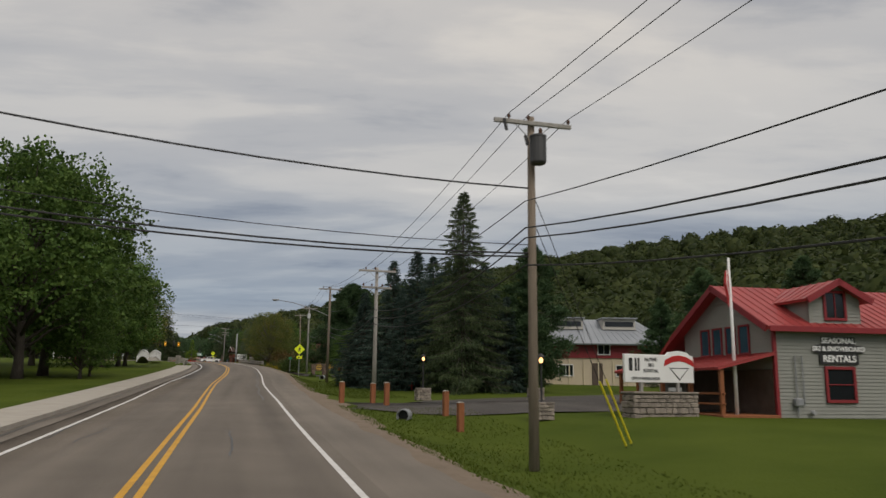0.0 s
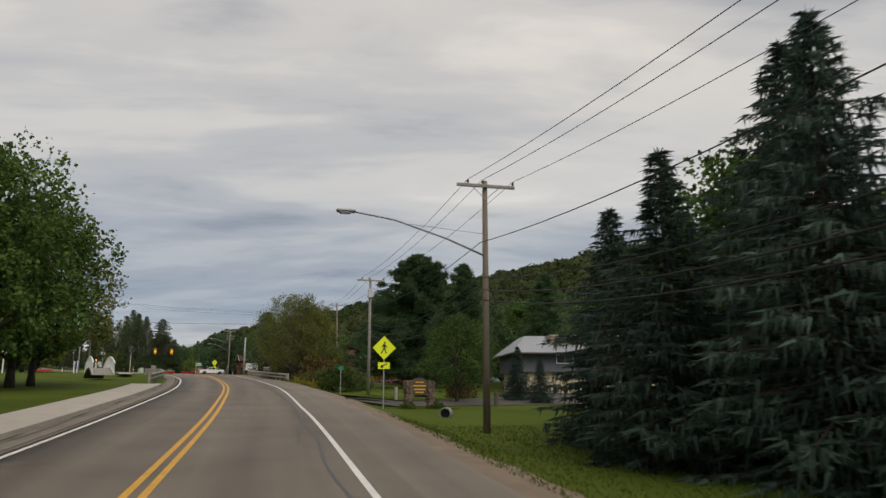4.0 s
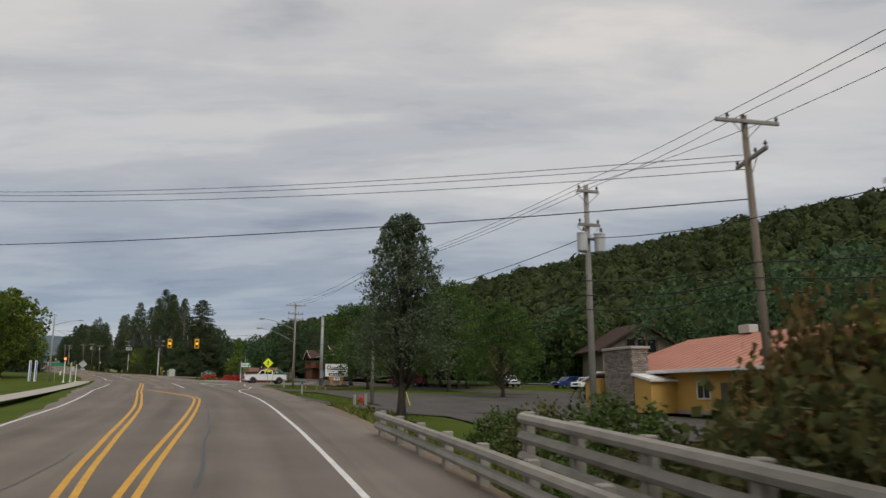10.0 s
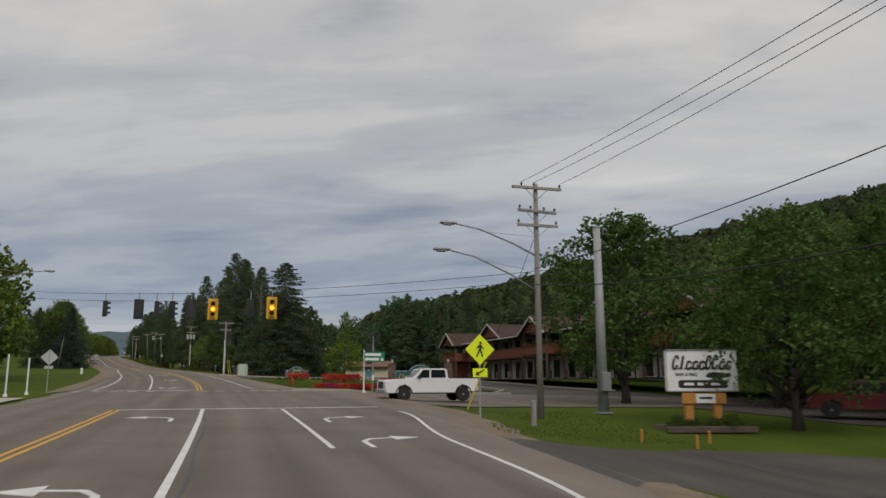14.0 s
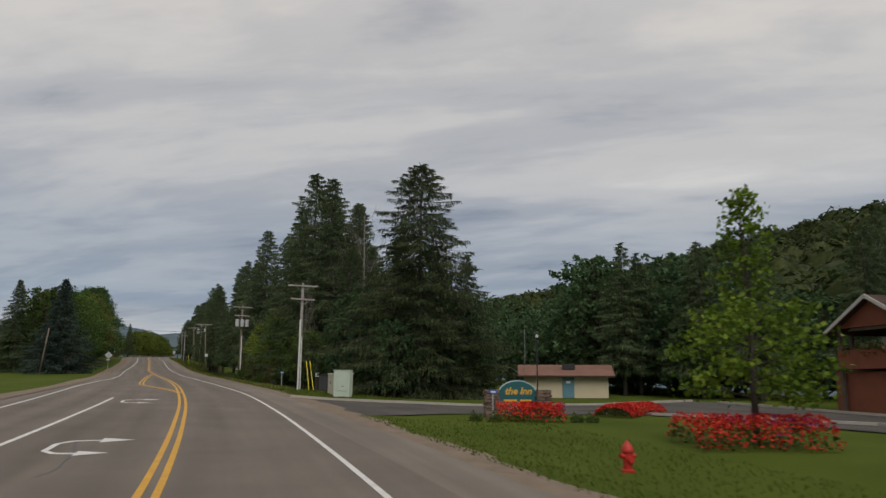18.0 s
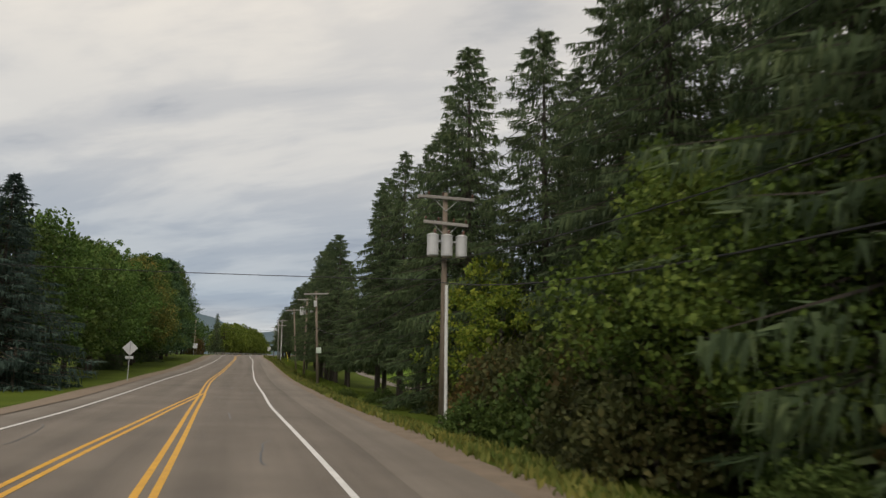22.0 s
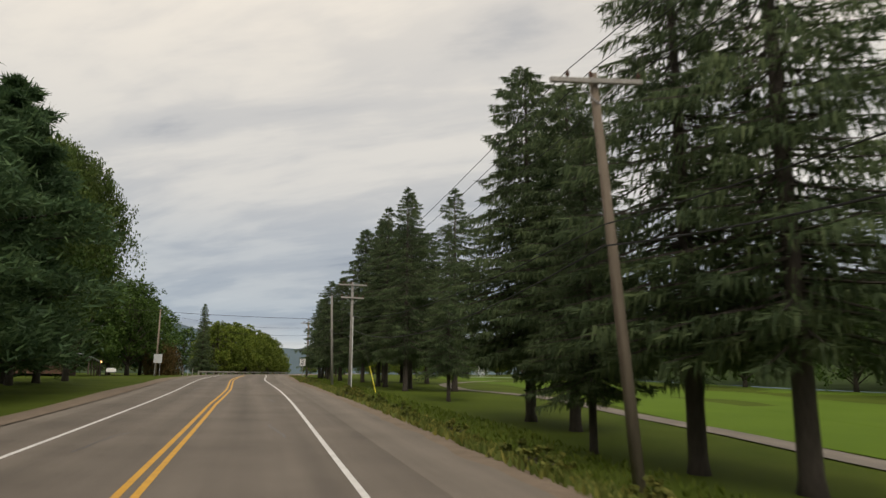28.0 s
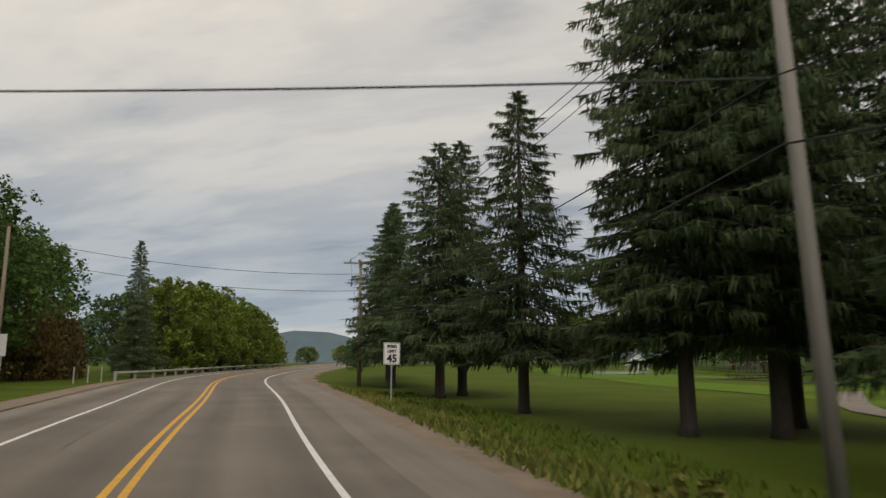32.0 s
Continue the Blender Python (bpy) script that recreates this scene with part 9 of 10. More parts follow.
# ---- flower beds and the resort sign ----
def flower_bed(name, pts, width, h, seed, label, mix=0.15, size=0.105, dens=480):
    """A mounded bed of blooms along (s, d) marks."""
    rg = np.random.default_rng(seed)
    t = thing(name, Matrix.Identity(4), label, "flower bed", "flower beds")
    cs, cg = [], []
    soil = Build()
    for (a, b2), (c, d2) in zip(pts[:-1], pts[1:]):
        L = math.hypot(c - a, d2 - b2)
        n = int(L * dens)
        f = rg.uniform(0, 1, n)
        u = rg.uniform(-1, 1, n)
        nx, ny = -(d2 - b2) / L, (c - a) / L
        for k in range(n):
            s, d = a + (c - a) * f[k] + nx * u[k] * width / 2, b2 + (d2 - b2) * f[k] + ny * u[k] * width / 2
            z = G(s, d) + h * math.sqrt(max(0.02, 1 - u[k] ** 2)) * rg.uniform(0.8, 1.08)
            p = W(s, d, z)
            cs.append(tuple(p))
            if k % 3 == 0:
                cg.append(tuple(W(s, d, G(s, d) + (z - G(s, d)) * rg.uniform(0.2, 0.85))))
    cs = np.array(cs)
    pick = rg.uniform(size=len(cs)) < mix
    pick &= (np.sin(cs[:, 0] * 1.1) + np.sin(cs[:, 1] * 0.9)) > 0.2
    for nm_, sel, mname in (("bloom_mass", ~pick, "red_flower"), ("magenta_bloom_mass", pick, "magenta_flower")):
        if sel.sum() > 3:
            ob = new(nm_, card_mesh(nm_, cs[sel], size, M[mname], None, 0.6, seed))
            ob.parent = t
            ob["kind"] = "stuff"
    ob = new("bedding_leaves", card_mesh("bedding_leaves", np.array(cg), size * 1.2, M["shrub"], None, 0.3, seed))
    ob.parent = t
    ob["kind"] = "stuff"
    return t


flower_bed("flower_bed", [(270.2, 8.8), (268.6, 10.5), (266.5, 12.8), (264.6, 14.6), (263.2, 15.8)], 1.5, 0.55, 41, "long bank of red begonias with magenta petunias", 0.5)
flower_bed("flower_bed", [(273.6, 15.6), (272.4, 17.6), (271.0, 19.6), (270.2, 21.0)], 1.3, 0.85, 42, "raised bank of red begonias below the resort sign", 0.05)
flower_bed("flower_bed", [(290.9, 13.6), (290.3, 15.6), (289.6, 17.8)], 2.8, 0.95, 43, "rounded mound of red begonias round a young tree", 0.1)
flower_bed("flower_bed", [(301.5, 17.6), (303.5, 19.5), (305.5, 22.5)], 1.8, 0.6, 44, "bank of red begonias by the drive", 0.05)
flower_bed("flower_bed", [(300.0, 11.2), (299.6, 12.6), (299.2, 13.9)], 1.3, 0.75, 45, "mound of red and magenta flowers below the inn sign", 0.75)
wl_ = thing("retaining_wall", P(272.2, 17.9, G(272, 18), -62), "low ledge-stone retaining wall behind the flowers", "wall")
stone_face(wl_, -3.2, 3.2, 0, 0.45, at(0, -0.7, 0), (0.4, 0.12), "brown_stone", 0.3)
rs = thing("resort_sign", P(272.6, 19.3, G(272.6, 19.3), -22) @ Matrix.Diagonal((1, 1, 0.9, 1)), "teal arched resort sign with gilded letters between stone pillars", "sign")
for x in (-2.75, 2.75):
    stone_block(rs, x, 0, 0.68, 0.6, 0, 2.55, (0.3, 0.12), "brown_stone", True, "pillar")
    part("pillar_cap", Build().box((x, 0, 2.6), (0.8, 0.72, 0.1), 0.02), M["brown_stone"], rs)
    ln_ = part("pillar_lantern", Build().tube([(x, 0, 2.65), (x, 0, 2.8)], 0.03, 6), M["black"], rs, "black lantern on the pillar")
    part("lantern_glass", Build().lathe([(0.07, 2.8), (0.12, 3.08), (0.02, 3.1)], 6, Matrix.Translation((x, 0, 0))), M["white_bulb"], ln_)
    part("lantern_cap", Build().lathe([(0.16, 3.08), (0.05, 3.2), (0.01, 3.25)], 6, Matrix.Translation((x, 0, 0))), M["black"], ln_)
arch_o = lambda g: [(-2.3 - g, 0.5 - g), (2.3 + g, 0.5 - g), (2.3 + g, 1.85 + g), (1.0 + g * 0.6, 1.85 + g)] + [(0.95 * math.cos(a) * (1 + g), 1.85 + 0.62 * math.sin(a) * (1 + g) + g * 0.4) for a in np.linspace(0.15, math.pi - 0.15, 12)] + [(-1.0 - g * 0.6, 1.85 + g), (-2.3 - g, 1.85 + g)]
part("edge", Build().prism(arch_o(0.05), 0.2), M["pale_edge"], rs)
bd = part("board", Build().prism(arch_o(0.0), 0.24), M["teal"], rs, "deep teal board")
script(bd, M["gold"], 1.95, 0.55, 7, Matrix.Translation((-1.1, -0.135, 1.2)), 0.042)
script(bd, M["gold"], 1.75, 0.55, 6, Matrix.Translation((1.15, -0.135, 1.2)), 0.042)
sb = part("sun_emblem", Build().lathe([(0.001, 0), (0.16, 0), (0.16, 0.03), (0.001, 0.03)], 16, Matrix.Translation((0, -0.12, 1.98)) @ Matrix.Rotation(radians(90), 4, "X")), M["gold"], bd)
for k in range(12):
    a = math.tau * k / 12
    part("ray", Build().prism([(-0.045, 0.19), (0.045, 0.19), (0, 0.33)], 0.03, Matrix.Translation((0, -0.13, 1.98)) @ Matrix.Rotation(a, 4, "Y")), M["gold"], sb)
for s, d, h, w in ((267.5, 20.0, 0.9, 1.1), (266.0, 19.3, 0.95, 1.2), (264.5, 18.4, 0.95, 1.2), (263.4, 17.4, 0.9, 1.1), (277.2, 14.4, 0.6, 1.3), (276.2, 15.6, 0.6, 1.2)):
    tree("yew", s, d, h, None, w)

inn = thing("inn_sign", P(301.2, 12.7, G(301, 12.7) - 0.12, -14), "teal arched inn sign with gold script between stone piers", "sign")
for x in (-1.15, 1.15):
    stone_block(inn, x, 0, 0.6, 0.6, 0, 1.35, (0.26, 0.12), "brown_stone", True, "pier")
arch_i = lambda g: [(-0.85 - g, 0.35 - g), (0.85 + g, 0.35 - g), (0.85 + g, 1.1)] + [((0.85 + g) * math.cos(a), 1.1 + (0.62 + g) * math.sin(a)) for a in np.linspace(0.1, math.pi - 0.1, 14)] + [(-0.85 - g, 1.1)]
part("edge", Build().prism(arch_i(0.045), 0.16), M["pale_edge"], inn)
bd = part("board", Build().prism(arch_i(0.0), 0.2), M["teal"], inn, "deep teal board")
words("the Inn", 0.42, M["gold"], bd, Matrix.Translation((0.02, -0.11, 1.28)) @ FACE, shear=0.25, bold=0.012)
part("letter_bar", Build().box((-0.32, -0.105, 0.88), (0.58, 0.012, 0.1)).box((0.35, -0.105, 0.88), (0.5, 0.012, 0.1)), M["gold"], bd)
part("rule", Build().box((0, -0.105, 0.74), (1.6, 0.012, 0.02)), M["gold"], bd)
words("ENTRANCE", 0.15, M["sign_white"], bd, Matrix.Translation((0, -0.11, 0.58)) @ FACE)
for s, d in ((299.8, 10.2), (299.4, 10.9), (299.0, 14.4), (298.8, 15.0)):
    tree("yew", s, d, 0.55, None, 0.5)

# cabinet by the drive
cb = thing("utility_cabinet", P(322.8, 9.35, G(322.8, 9.35) - 0.03, -3), "tan metal utility cabinet with a pale overhanging lid", "utility cabinet")
part("body", Build().box((0, 0, 0.74), (1.3, 2.5, 1.4), 0.025), M["box_tan"], cb)
part("plinth", Build().box((0, 0, 0.03), (1.2, 2.4, 0.14), 0.01), M["concrete"], cb)
for y in (-0.62, 0.62):
    dr = part("door", Build().box((-0.66, y, 0.76), (0.03, 1.18, 1.28), 0.008), M["box_tan"], cb)
    part("handle", Build().box((-0.685, y * 0.2, 0.85), (0.03, 0.04, 0.2), 0.005), M["black"], dr)
part("lid", Build().box((0, 0, 1.47), (1.42, 2.62, 0.06), 0.02), M["sign_white"], cb, "weathered off-white lid")
cs_ = thing("meter_cabinet", P(320.9, 8.95, G(320.9, 8.95) - 0.03, -10), "small tan meter cabinet beside the larger one", "utility cabinet")
part("body", Build().box((0, 0, 0.5), (0.55, 0.5, 1.0), 0.02), M["box_tan"], cs_)
part("lid", Build().box((0, 0, 1.02), (0.62, 0.58, 0.05), 0.015), M["box_tan"], cs_)
part("latch", Build().box((-0.2, -0.262, 0.68), (0.05, 0.03, 0.12), 0.005), M["black"], cs_)
mt = part("meter", Build().lathe([(0, 0), (0.09, 0), (0.09, 0.1), (0.06, 0.13), (0, 0.13)], 12), M["glass"], cs_)
mt.location = (0.05, 0.0, 1.045)
gb = thing("splice_cabinet", P(319.55, 8.7, G(319.55, 8.7) - 0.03, -34), "pale green metal splice cabinet with a lighter door", "utility cabinet")
part("body", Build().box((0, 0.25, 0.88), (1.12, 0.55, 1.74), 0.025), M["box_green"], gb)
dr = part("door", Build().box((0.06, -0.04, 0.98), (0.74, 0.03, 1.1), 0.008), M["box_green"], gb)
part("handle", Build().box((0.1, -0.065, 0.72), (0.14, 0.03, 0.03), 0.006), M["black"], dr)
part("lid", Build().box((0, 0.25, 1.765), (1.16, 0.6, 0.04), 0.012), M["box_green"], gb)
cb2 = thing("white_cabinet", P(330, -13.2, G(330, -13.2), 0), "small white utility post on the far verge", "post")
part("body", Build().box((0, 0, 0.45), (0.3, 0.3, 0.95), 0.03), M["white"], cb2)
nt = thing("pad_transformer", P(329.6, 10.1, G(329.6, 10.1) - 0.1, -14), "dark pad-mounted transformer box with white notices", "utility cabinet")
part("plinth", Build().box((0, 0, 0.06), (1.75, 1.35, 0.16), 0.02), M["gravel"], nt)
part("body", Build().box((0, 0, 0.72), (1.65, 1.25, 1.2), 0.04), M["can_dark"], nt)
part("lid", Build().box((0, 0, 1.34), (1.72, 1.32, 0.07), 0.02), M["can_dark"], nt)
for x in (-0.41, 0.41):
    part("door", Build().box((x, -0.64, 0.7), (0.78, 0.03, 1.06), 0.01), M["can_dark"], nt)
for x, z, w, h in ((0.3, 0.95, 0.16, 0.1), (0.25, 0.83, 0.07, 0.16), (0.02, 0.82, 0.1, 0.1)):
    part("notice_sheet", Build().box((x, -0.66, z), (w, 0.01, h)), M["sign_white"], nt)

tn = thing("tree_notice", P(336.6, 10.6, G(336.6, 10.6) + 0.9, -10), "white notice sheet on a dark dead trunk", "notice")
part("trunk", Build().tube([(0, 0.2, -1.2), (0, 0.2, 1.2), (0.05, 0.25, 2.6)], [0.17, 0.14, 0.06], 9), M["bark"], tn)
part("sheet", Build().box((0, 0.0, 0.4), (0.28, 0.02, 0.36), 0.004), M["sign_white"], tn)

# rack and short pole on the left lawn
rk = thing("wooden_rack", P(392, -13.0, G(392, -13)), "short wooden post with three cross slats", "post")
part("post", Build().box((0, 0, 1.3), (0.16, 0.16, 2.7), 0.02), M["old_wood"], rk)
for z in (2.5, 2.1, 1.7):
    part("slat", Build().box((0, -0.1, z), (0.9, 0.06, 0.1), 0.01), M["old_wood"], rk)
lp2 = pole_at(390, -16.5, 6.2, (6, 0), "old_wood", 0.13, "bare leaning wooden pole on the lawn")
del lp2["h"]
lp3 = pole_at(633, -10.5, 6.5, (0, 0), "old_wood", 0.13, "bare wooden pole beyond the bend")
del lp3["h"]
for s, d in ((573.5, -11.0), (575.5, -10.6), (577.5, -10.2)):
    t = thing("marker_stake", P(s, d, G(s, d)), "thin pale marker stake by the verge", "stake", "stakes")
    part("stake", Build().box((0, 0, 0.55), (0.09, 0.05, 1.2), 0.005), M["grey_wood"], t)
ws = thing("yard_sign", P(563.5, -19.3, G(563.5, -19.3), 8), "white yard sign with an arched top on the lawn", "sign")
part("board", Build().prism([(-0.65, 0.6), (0.65, 0.6), (0.65, 1.05), (0.3, 1.18), (-0.3, 1.18), (-0.65, 1.05)], 0.06), M["sign_white"], ws)
for x in (-0.5, 0.5):
    part("leg", Build().box((x, 0, 0.3), (0.07, 0.07, 0.7)), M["dark_wood"], ws)

# fountain and footbridge on the golf course
fo = thing("fountain", P(603, 42.0, G(603, 42) + 0.05), "white fountain spray rising from the pond", "fountain")
rg = np.random.default_rng(8)
n = 900
hh = rg.uniform(0, 1, n) ** 0.7
pts = np.stack([rg.normal(size=n) * 0.9 * (1.08 - hh), rg.normal(size=n) * 0.6 * (1.08 - hh), hh * 2.4], 1)
ob = new("spray", card_mesh("spray", pts, 0.14, M["spray"], None, 0, 8))
ob.parent = fo
ob["kind"] = "stuff"
gbm = thing("golf_footbridge", P(588, 50.5, G(588, 50), 20), "small arched wooden footbridge over the pond", "footbridge")
for y in (-0.8, 0.8):
    part("handrail", Build().tube([(x, y, 1.2 + 0.5 * (1 - (x / 5) ** 2)) for x in np.linspace(-5, 5, 9)], 0.06, 6), M["dark_wood"], gbm)
    for x in np.linspace(-4.6, 4.6, 9):
        part("post", Build().tube([(x, y, 0.1), (x, y, 1.2 + 0.5 * (1 - (x / 5) ** 2))], 0.05, 5), M["dark_wood"], gbm)
part("deck", Build().box((0, 0, 0.4), (10, 1.7, 0.15), 0.02), M["dark_wood"], gbm)


# ---- vehicles ----
def wheel(parent, x, y, r, w=0.24):
    t = part("wheel", Build().lathe([(r * 0.62, -w / 2), (r * 0.96, -w / 2), (r, -w / 2 + 0.04), (r, w / 2 - 0.04), (r * 0.96, w / 2), (r * 0.62, w / 2)], 20, Matrix.Translation((x, y, r)) @ Matrix.Rotation(radians(90), 4, "Y")), M["tyre"], parent, "black tyre")
    sx = 1 if x > 0 else -1
    b = Build().lathe([(r * 0.64, 0), (r * 0.6, 0.03), (r * 0.18, 0.02), (r * 0.12, 0.05)], 16, Matrix.Translation((x + sx * (w / 2 - 0.03), y, r)) @ Matrix.Rotation(radians(90 * sx), 4, "Y"))
    part("rim", b, M["rim"], t)
    # Black pads on the rim paint the dark between the spokes.
    for k in range(6):
        a = math.tau * k / 6
        part("spoke_gap", Build().box((0, 0, 0), (0.015, 0.08, 0.12), 0.004, m=Matrix.Translation((x + sx * (w / 2 + 0.005), y + math.cos(a) * r * 0.4, r + math.sin(a) * r * 0.4)) @ Matrix.Rotation(a, 4, "X")), M["black"], t)


def side_body(b, prof, half, inset=0.0, n_round=0.06):
    """A car body from its side outline (y along, z up), narrowed a little at its edges."""
    k = len(prof)
    cy = sum(p[0] for p in prof) / k
    cz = sum(p[1] for p in prof) / k
    vs = []
    for x, f in ((-half, 0.975), (-half + n_round, 1.0), (half - n_round, 1.0), (half, 0.975)):
        vs += [(x * (1 - inset * max(0, (z - 1.0))), cy + (y - cy) * f, cz + (z - cz) * f) for y, z in prof]
    fs = [tuple(range(k - 1, -1, -1)), tuple(range(3 * k, 4 * k))]
    for r in range(3):
        fs += [(r * k + i, r * k + (i + 1) % k, (r + 1) * k + (i + 1) % k, (r + 1) * k + i) for i in range(k)]
    return b.add(vs, fs)


def pickup(m):
    """Crew-cab pickup, nose to +y, 5.9 m long."""
    t = thing("pickup_truck", m, "white crew-cab pickup truck on dark alloy wheels", "truck")
    hw = 0.99
    part("lower_body", side_body(Build(), [(-2.9, 0.62), (-2.35, 0.55), (-2.3, 0.85), (-1.95, 1.02), (-1.6, 0.85), (-1.5, 0.52), (1.35, 0.52), (1.45, 0.85), (1.8, 1.02), (2.15, 0.85), (2.25, 0.5), (2.85, 0.5), (2.95, 0.75), (2.95, 1.15), (2.8, 1.28), (1.2, 1.36), (-2.95, 1.36), (-2.98, 0.9)], hw), M["car_white"], t, "white pickup body", smooth=False)
    cab = part("cab", side_body(Build(), [(1.25, 1.36), (0.65, 1.92), (0.45, 1.96), (-0.75, 1.96), (-0.95, 1.9), (-1.05, 1.36)], 0.88), M["car_white"], t)
    for sg in (-1, 1):
        for y0, y1, ya, yb in ((0.2, 1.0, 0.2, 0.58), (-0.85, 0.08, -0.78, 0.08)):
            b = Build().add([(sg * 0.905, y0, 1.4), (sg * 0.905, y1, 1.4), (sg * 0.9, yb, 1.86), (sg * 0.9, ya, 1.86), (sg * 0.87, y0, 1.4), (sg * 0.87, y1, 1.4), (sg * 0.87, yb, 1.86), (sg * 0.87, ya, 1.86)], [(0, 1, 2, 3), (4, 7, 6, 5), (0, 4, 5, 1), (2, 6, 7, 3)])
            part("side_window", b, M["glass"], cab)
        part("mirror", Build().box((sg * 1.08, 0.85, 1.45), (0.18, 0.12, 0.26), 0.03), M["black"], t)
        part("bed_rail", Build().box((sg * 0.93, -2.0, 1.38), (0.12, 1.9, 0.05), 0.01), M["black"], t)
        part("headlight", Build().box((sg * 0.72, 2.93, 1.02), (0.4, 0.08, 0.2), 0.02), M["head"], t)
        part("taillight", Build().box((sg * 0.9, -2.96, 1.1), (0.16, 0.06, 0.42), 0.02), M["tail"], t)
        for y in (0.15, -0.95):
            part("door_handle", Build().box((sg * 1.0, y, 1.2), (0.03, 0.18, 0.04), 0.008), M["rim"], t)
        part("running_board", Build().box((sg * 1.0, -0.05, 0.48), (0.12, 2.6, 0.06), 0.02), M["black"], t)
        for y in (-1.95, 1.8):
            wheel(t, sg * 0.88, y, 0.42)
            n = 10
            b = Build()
            for x_ in (0.9, 1.02):
                for rr in (0.47, 0.54):
                    b.v += [(sg * x_, y + rr * math.cos(math.pi * i / n), 0.44 + rr * math.sin(math.pi * i / n)) for i in range(n + 1)]
            q = n + 1
            b.f = [(q * 2 + i, q * 2 + i + 1, q * 3 + i + 1, q * 3 + i) for i in range(n)] + [(q + i, q + i + 1, 3 * q + i + 1, 3 * q + i) for i in range(n)]
            part("wheel_arch", b, M["black"], t)
    part("windscreen", Build().add([(-0.8, 1.2, 1.42), (0.8, 1.2, 1.42), (0.76, 0.72, 1.89), (-0.76, 0.72, 1.89)], [(0, 1, 2, 3)]), M["glass"], cab)
    part("grille", Build().box((0, 2.97, 0.98), (1.0, 0.06, 0.42), 0.02), M["black"], t)
    part("front_bumper", Build().box((0, 2.98, 0.62), (1.9, 0.2, 0.24), 0.05), M["rim"], t)
    part("rear_bumper", Build().box((0, -3.02, 0.62), (1.85, 0.18, 0.22), 0.05), M["rim"], t)
    part("roof_light", Build().box((0, 0.35, 1.99), (0.9, 0.1, 0.05), 0.02), M["timber_end"], cab)
    return t


def suv(m, paint, label):
    t = thing("parked_car", m, label, "car", "cars")
    part("body", side_body(Build(), [(-2.3, 0.5), (-1.75, 0.42), (-1.7, 0.7), (-1.4, 0.8), (-1.1, 0.7), (-1.0, 0.38), (0.95, 0.38), (1.05, 0.68), (1.4, 0.8), (1.75, 0.68), (1.82, 0.4), (2.3, 0.42), (2.38, 0.75), (2.2, 0.98), (1.15, 1.08), (-2.3, 1.1), (-2.38, 0.8)], 0.92), M[paint], t)
    cab = part("cabin", side_body(Build(), [(1.15, 1.07), (0.45, 1.6), (0.1, 1.68), (-1.5, 1.66), (-1.95, 1.55), (-2.25, 1.08)], 0.82), M[paint], t)
    for sg in (-1, 1):
        for q in (((0.2, 1.12), (0.95, 1.12), (0.45, 1.54), (0.2, 1.57)), ((-0.85, 1.12), (0.1, 1.12), (0.1, 1.57), (-0.8, 1.57)), ((-1.9, 1.14), (-0.95, 1.12), (-0.9, 1.56), (-1.7, 1.52))):
            part("side_window", Build().add([(sg * 0.835, y, z) for y, z in q] + [(sg * 0.8, y, z) for y, z in q], [(0, 1, 2, 3), (4, 7, 6, 5)]), M["glass"], cab)
        part("headlight", Build().box((sg * 0.68, 2.33, 0.82), (0.36, 0.1, 0.16), 0.02), M["head"], t)
        part("taillight", Build().box((sg * 0.78, -2.33, 0.95), (0.2, 0.08, 0.24), 0.02), M["tail"], t)
        part("mirror", Build().box((sg * 0.98, 0.75, 1.12), (0.16, 0.1, 0.14), 0.03), M[paint], t)
        for y in (-1.4, 1.4):
            wheel(t, sg * 0.82, y, 0.36)
    part("windscreen", Build().add([(-0.72, 1.1, 1.12), (0.72, 1.1, 1.12), (0.66, 0.52, 1.57), (-0.66, 0.52, 1.57)], [(0, 1, 2, 3)]), M["glass"], cab)
    part("grille", Build().box((0, 2.37, 0.75), (0.8, 0.05, 0.22), 0.02), M["black"], t)
    part("bumper", Build().box((0, 2.37, 0.5), (1.7, 0.12, 0.16), 0.04), M[paint], t)
    return t


pickup(P(246.8, 12.0, G(247, 12) + 0.07, 92))
suv(P(229.6, 27.4, G(229.6, 27.4) + 0.09, 50), "car_red", "maroon sport utility car on the lane behind the trees")
suv(P(234.5, 45.0, G(234, 45) + 0.1, 168), "car_silver", "silver car parked by the lane")
suv(P(222, 49.5, G(222, 49) + 0.1, 110), "car_white", "white car parked behind the trees")
suv(P(228, 50.5, G(228, 50) + 0.1, 100), "car_blue", "dark blue car parked behind the trees")
tb = thing("picnic_table", P(203.6, 36.6, G(203.6, 36.6) + 0.05, 30), "weathered picnic table by the tavern lot", "table")
part("top", Build().box((0, 0, 0.75), (1.9, 0.75, 0.06), 0.01), M["dark_wood"], tb)
for y in (-0.7, 0.7):
    part("bench", Build().box((0, y, 0.45), (1.9, 0.26, 0.05), 0.01), M["dark_wood"], tb)
for x in (-0.7, 0.7):
    for sg in (-1, 1):
        part("leg", Build().tube([(x, sg * 0.7, 0), (x, sg * 0.2, 0.74)], 0.045, 6), M["dark_wood"], tb)
for k, (s, d) in enumerate(((201.5, 36.0), (200.2, 35.4))):
    t = thing("planter", P(s, d, G(s, d) + 0.05), "round dark planter tub by the tavern", "planter", "planters")
    part("tub", Build().lathe([(0.22, 0), (0.32, 0.45), (0.34, 0.5), (0.28, 0.5), (0.26, 0.42)], 12), M["black"], t)

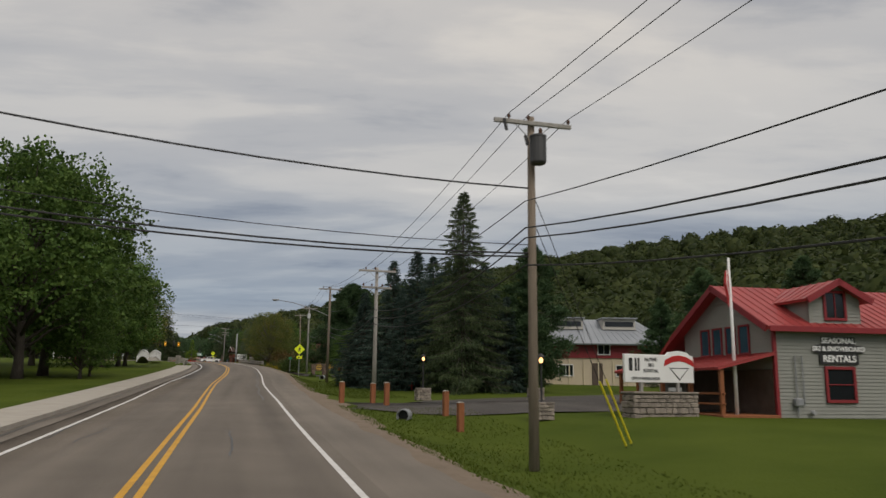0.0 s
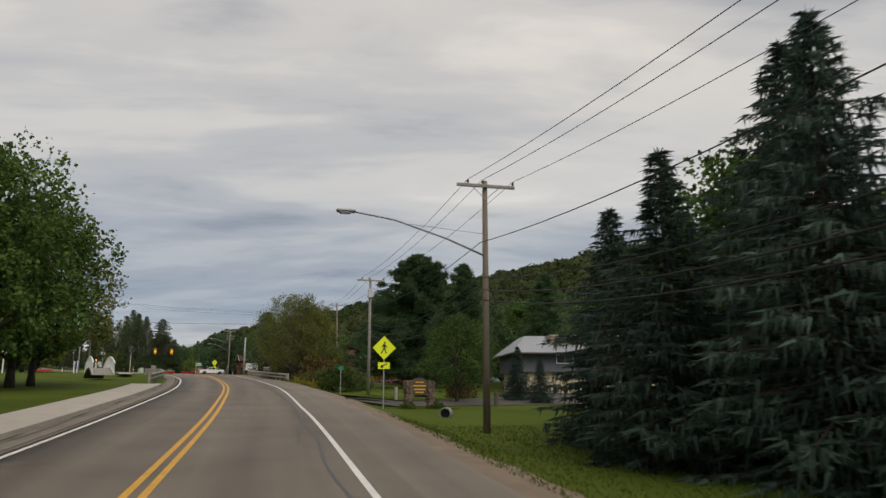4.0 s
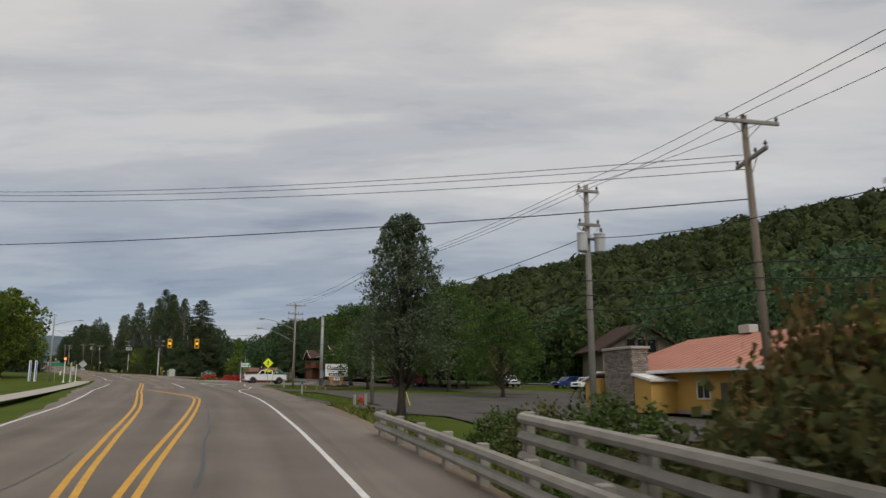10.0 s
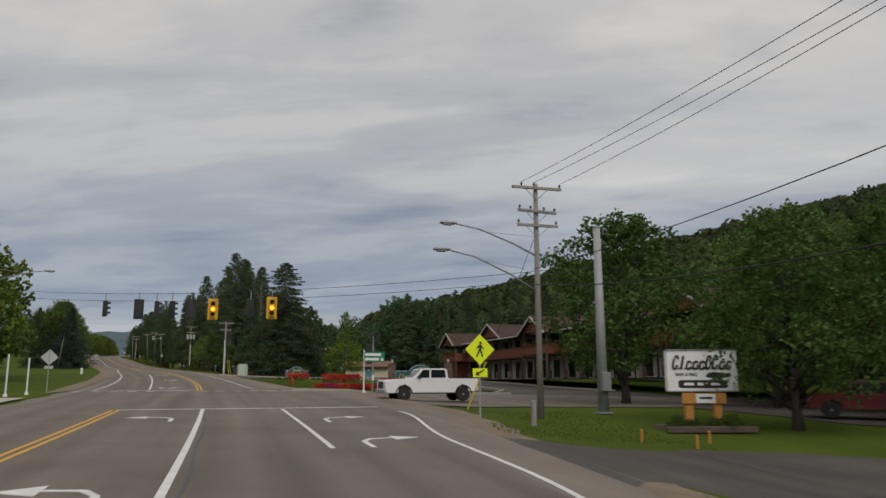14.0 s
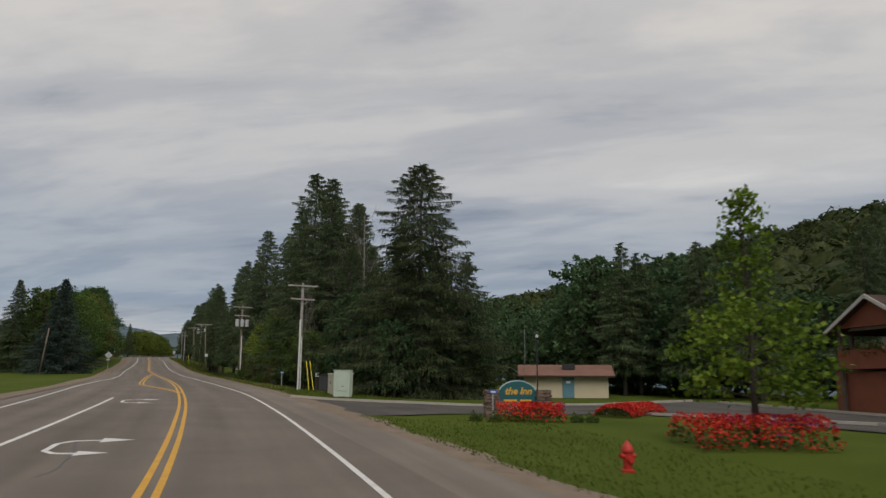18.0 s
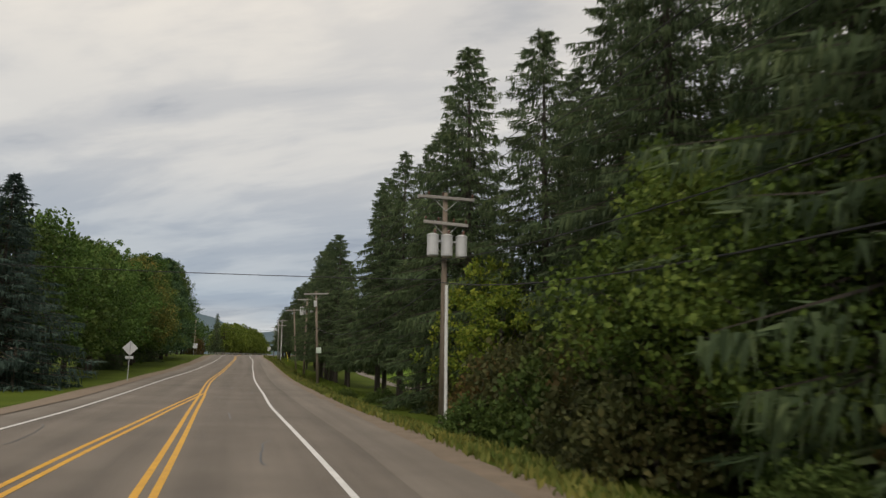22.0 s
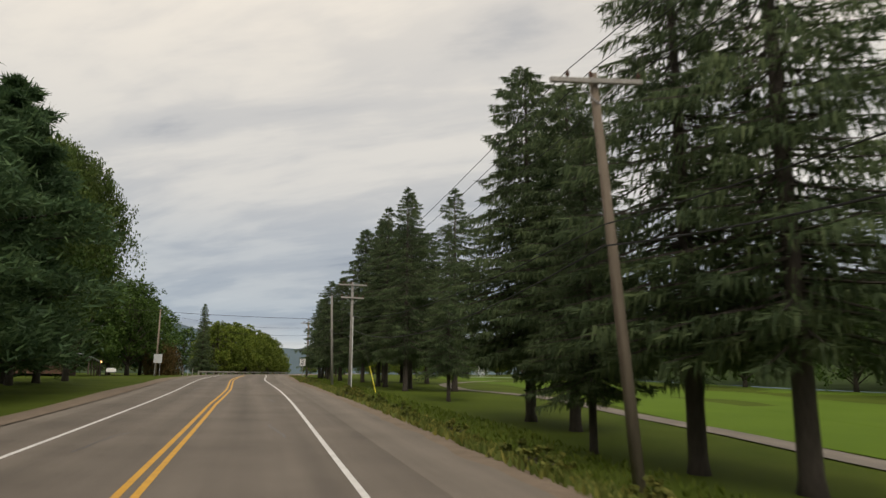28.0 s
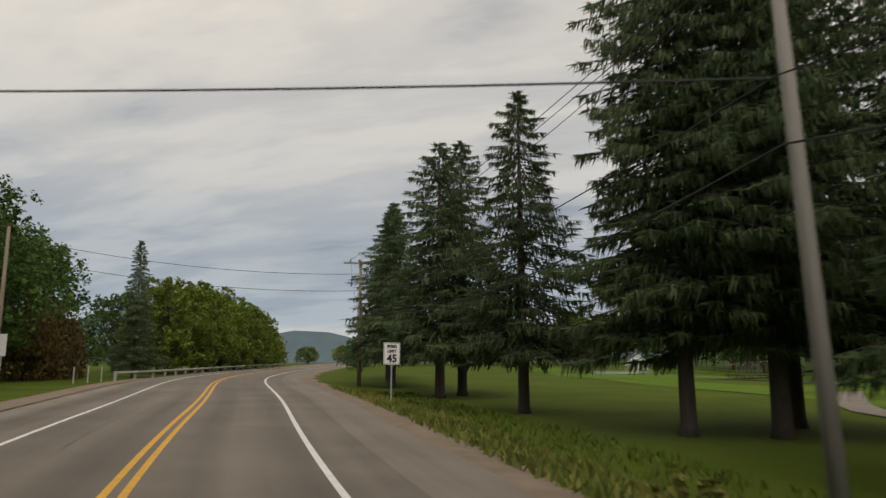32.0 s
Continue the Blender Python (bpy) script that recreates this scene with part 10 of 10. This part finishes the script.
# ---- seams, cracks and verge growth ----
rc = random.Random(12)
for k in range(34):
    s0 = rc.uniform(5, 545)
    if 236 < s0 < 262:
        continue
    d0 = rc.choice((1.5, 0.9, -0.3, -1.4, -3.4, -4.9)) + rc.uniform(-0.3, 0.3)
    pts = [(s0 + i * rc.uniform(0.6, 1.0), d0 + rc.uniform(-0.22, 0.22) + i * rc.uniform(-0.05, 0.05)) for i in range(rc.randint(4, 9))]
    pts.sort()
    ribbon("crack_seal", pts, 0.05, M["seal"], "dark sealed crack in the asphalt", 0.004, None, 0.5)
for s0, s1, d in ((186, 236, -0.75), (150, 186, -0.6), (40, 118, 1.35), (62, 120, -6.0), (20, 60, -6.0)):
    ribbon("crack_seal", [(s0 + i * 2.0, d + 0.12 * math.sin(i * 1.3)) for i in range(int((s1 - s0) / 2))], 0.07, M["seal"], "long dark sealed seam in the asphalt", 0.004, None, 0.7)

rgv = np.random.default_rng(77)


def verge(name, s0, s1, d0, d1, dens, size, material, label, tall=0.3):
    n = int((s1 - s0) * dens)
    ss, dd = rgv.uniform(s0, s1, n), rgv.uniform(d0, d1, n)
    re = np.array([tab(s, RIGHT_EDGE) for s in ss])
    pts, ax = [], []
    for s, d, e in zip(ss, dd, re):
        d = e + d
        if any(a < s < c and (d < lim) for a, c, lim in ((36, 49, 99), (82, 92, 99), (93, 103, 99), (177.6, 191.4, 99), (213, 224, 14), (228, 263, 12), (300.5, 315, 99))):
            continue
        pts.append(tuple(W(s, d, G(s, d) + size * 0.35 * rgv.uniform(0.6, 1.2))))
        ax.append((rgv.normal() * 0.35, rgv.normal() * 0.35, 1.0))
    ob = new(name, card_mesh(name, pts, size, M[material], ax, 0, 6))
    return tagged(ob, label, "grass", "", "stuff")


verge("verge_grass", 330, 560, 0.7, 3.2, 70, 0.34, "weed", "tall yellowing grass along the shoulder")
verge("verge_grass", 395, 560, 2.2, 6.0, 60, 0.26, "blade", "tufts of long green grass on the bank")
verge("verge_grass", 120, 185, 0.9, 4.0, 60, 0.42, "weed", "rank weeds by the guard rail")
verge("lawn_blades", -5, 112, 0.62, 7.0, 260, 0.11, "blade", "short mown grass blades on the verge")
verge("lawn_blades", 262, 335, 0.62, 8.0, 240, 0.11, "blade", "short mown grass blades on the lawn")
verge("lawn_blades", 176, 236, 0.62, 7.0, 220, 0.11, "blade", "short mown grass blades on the lawn")
for k in range(46):
    s = rgv.uniform(396, 556)
    tree("low", s, tab(s, RIGHT_EDGE) + rgv.uniform(1.2, 3.4), rgv.uniform(0.35, 0.8), None, rgv.uniform(0.8, 1.3), "low clump of yellowing weeds on the verge")
for k in range(22):
    s = rgv.uniform(119, 132)
    tree("goldenrod", s, tab(s, RIGHT_EDGE) + rgv.uniform(1.0, 2.6), rgv.uniform(0.6, 1.15), None, rgv.uniform(0.5, 0.8))
for k in range(14):
    s = rgv.uniform(164, 177)
    tree("low", s, 6.0 + rgv.uniform(0.3, 2.5), rgv.uniform(0.35, 0.8), None, 1.0, "low clump of yellowing weeds on the verge")

# patterns that no place used are taken away
for src, hh, text, group in PROTO.values():
    if not src.get("used"):
        for ob in list(src.children_recursive) + [src]:
            bpy.data.objects.remove(ob)
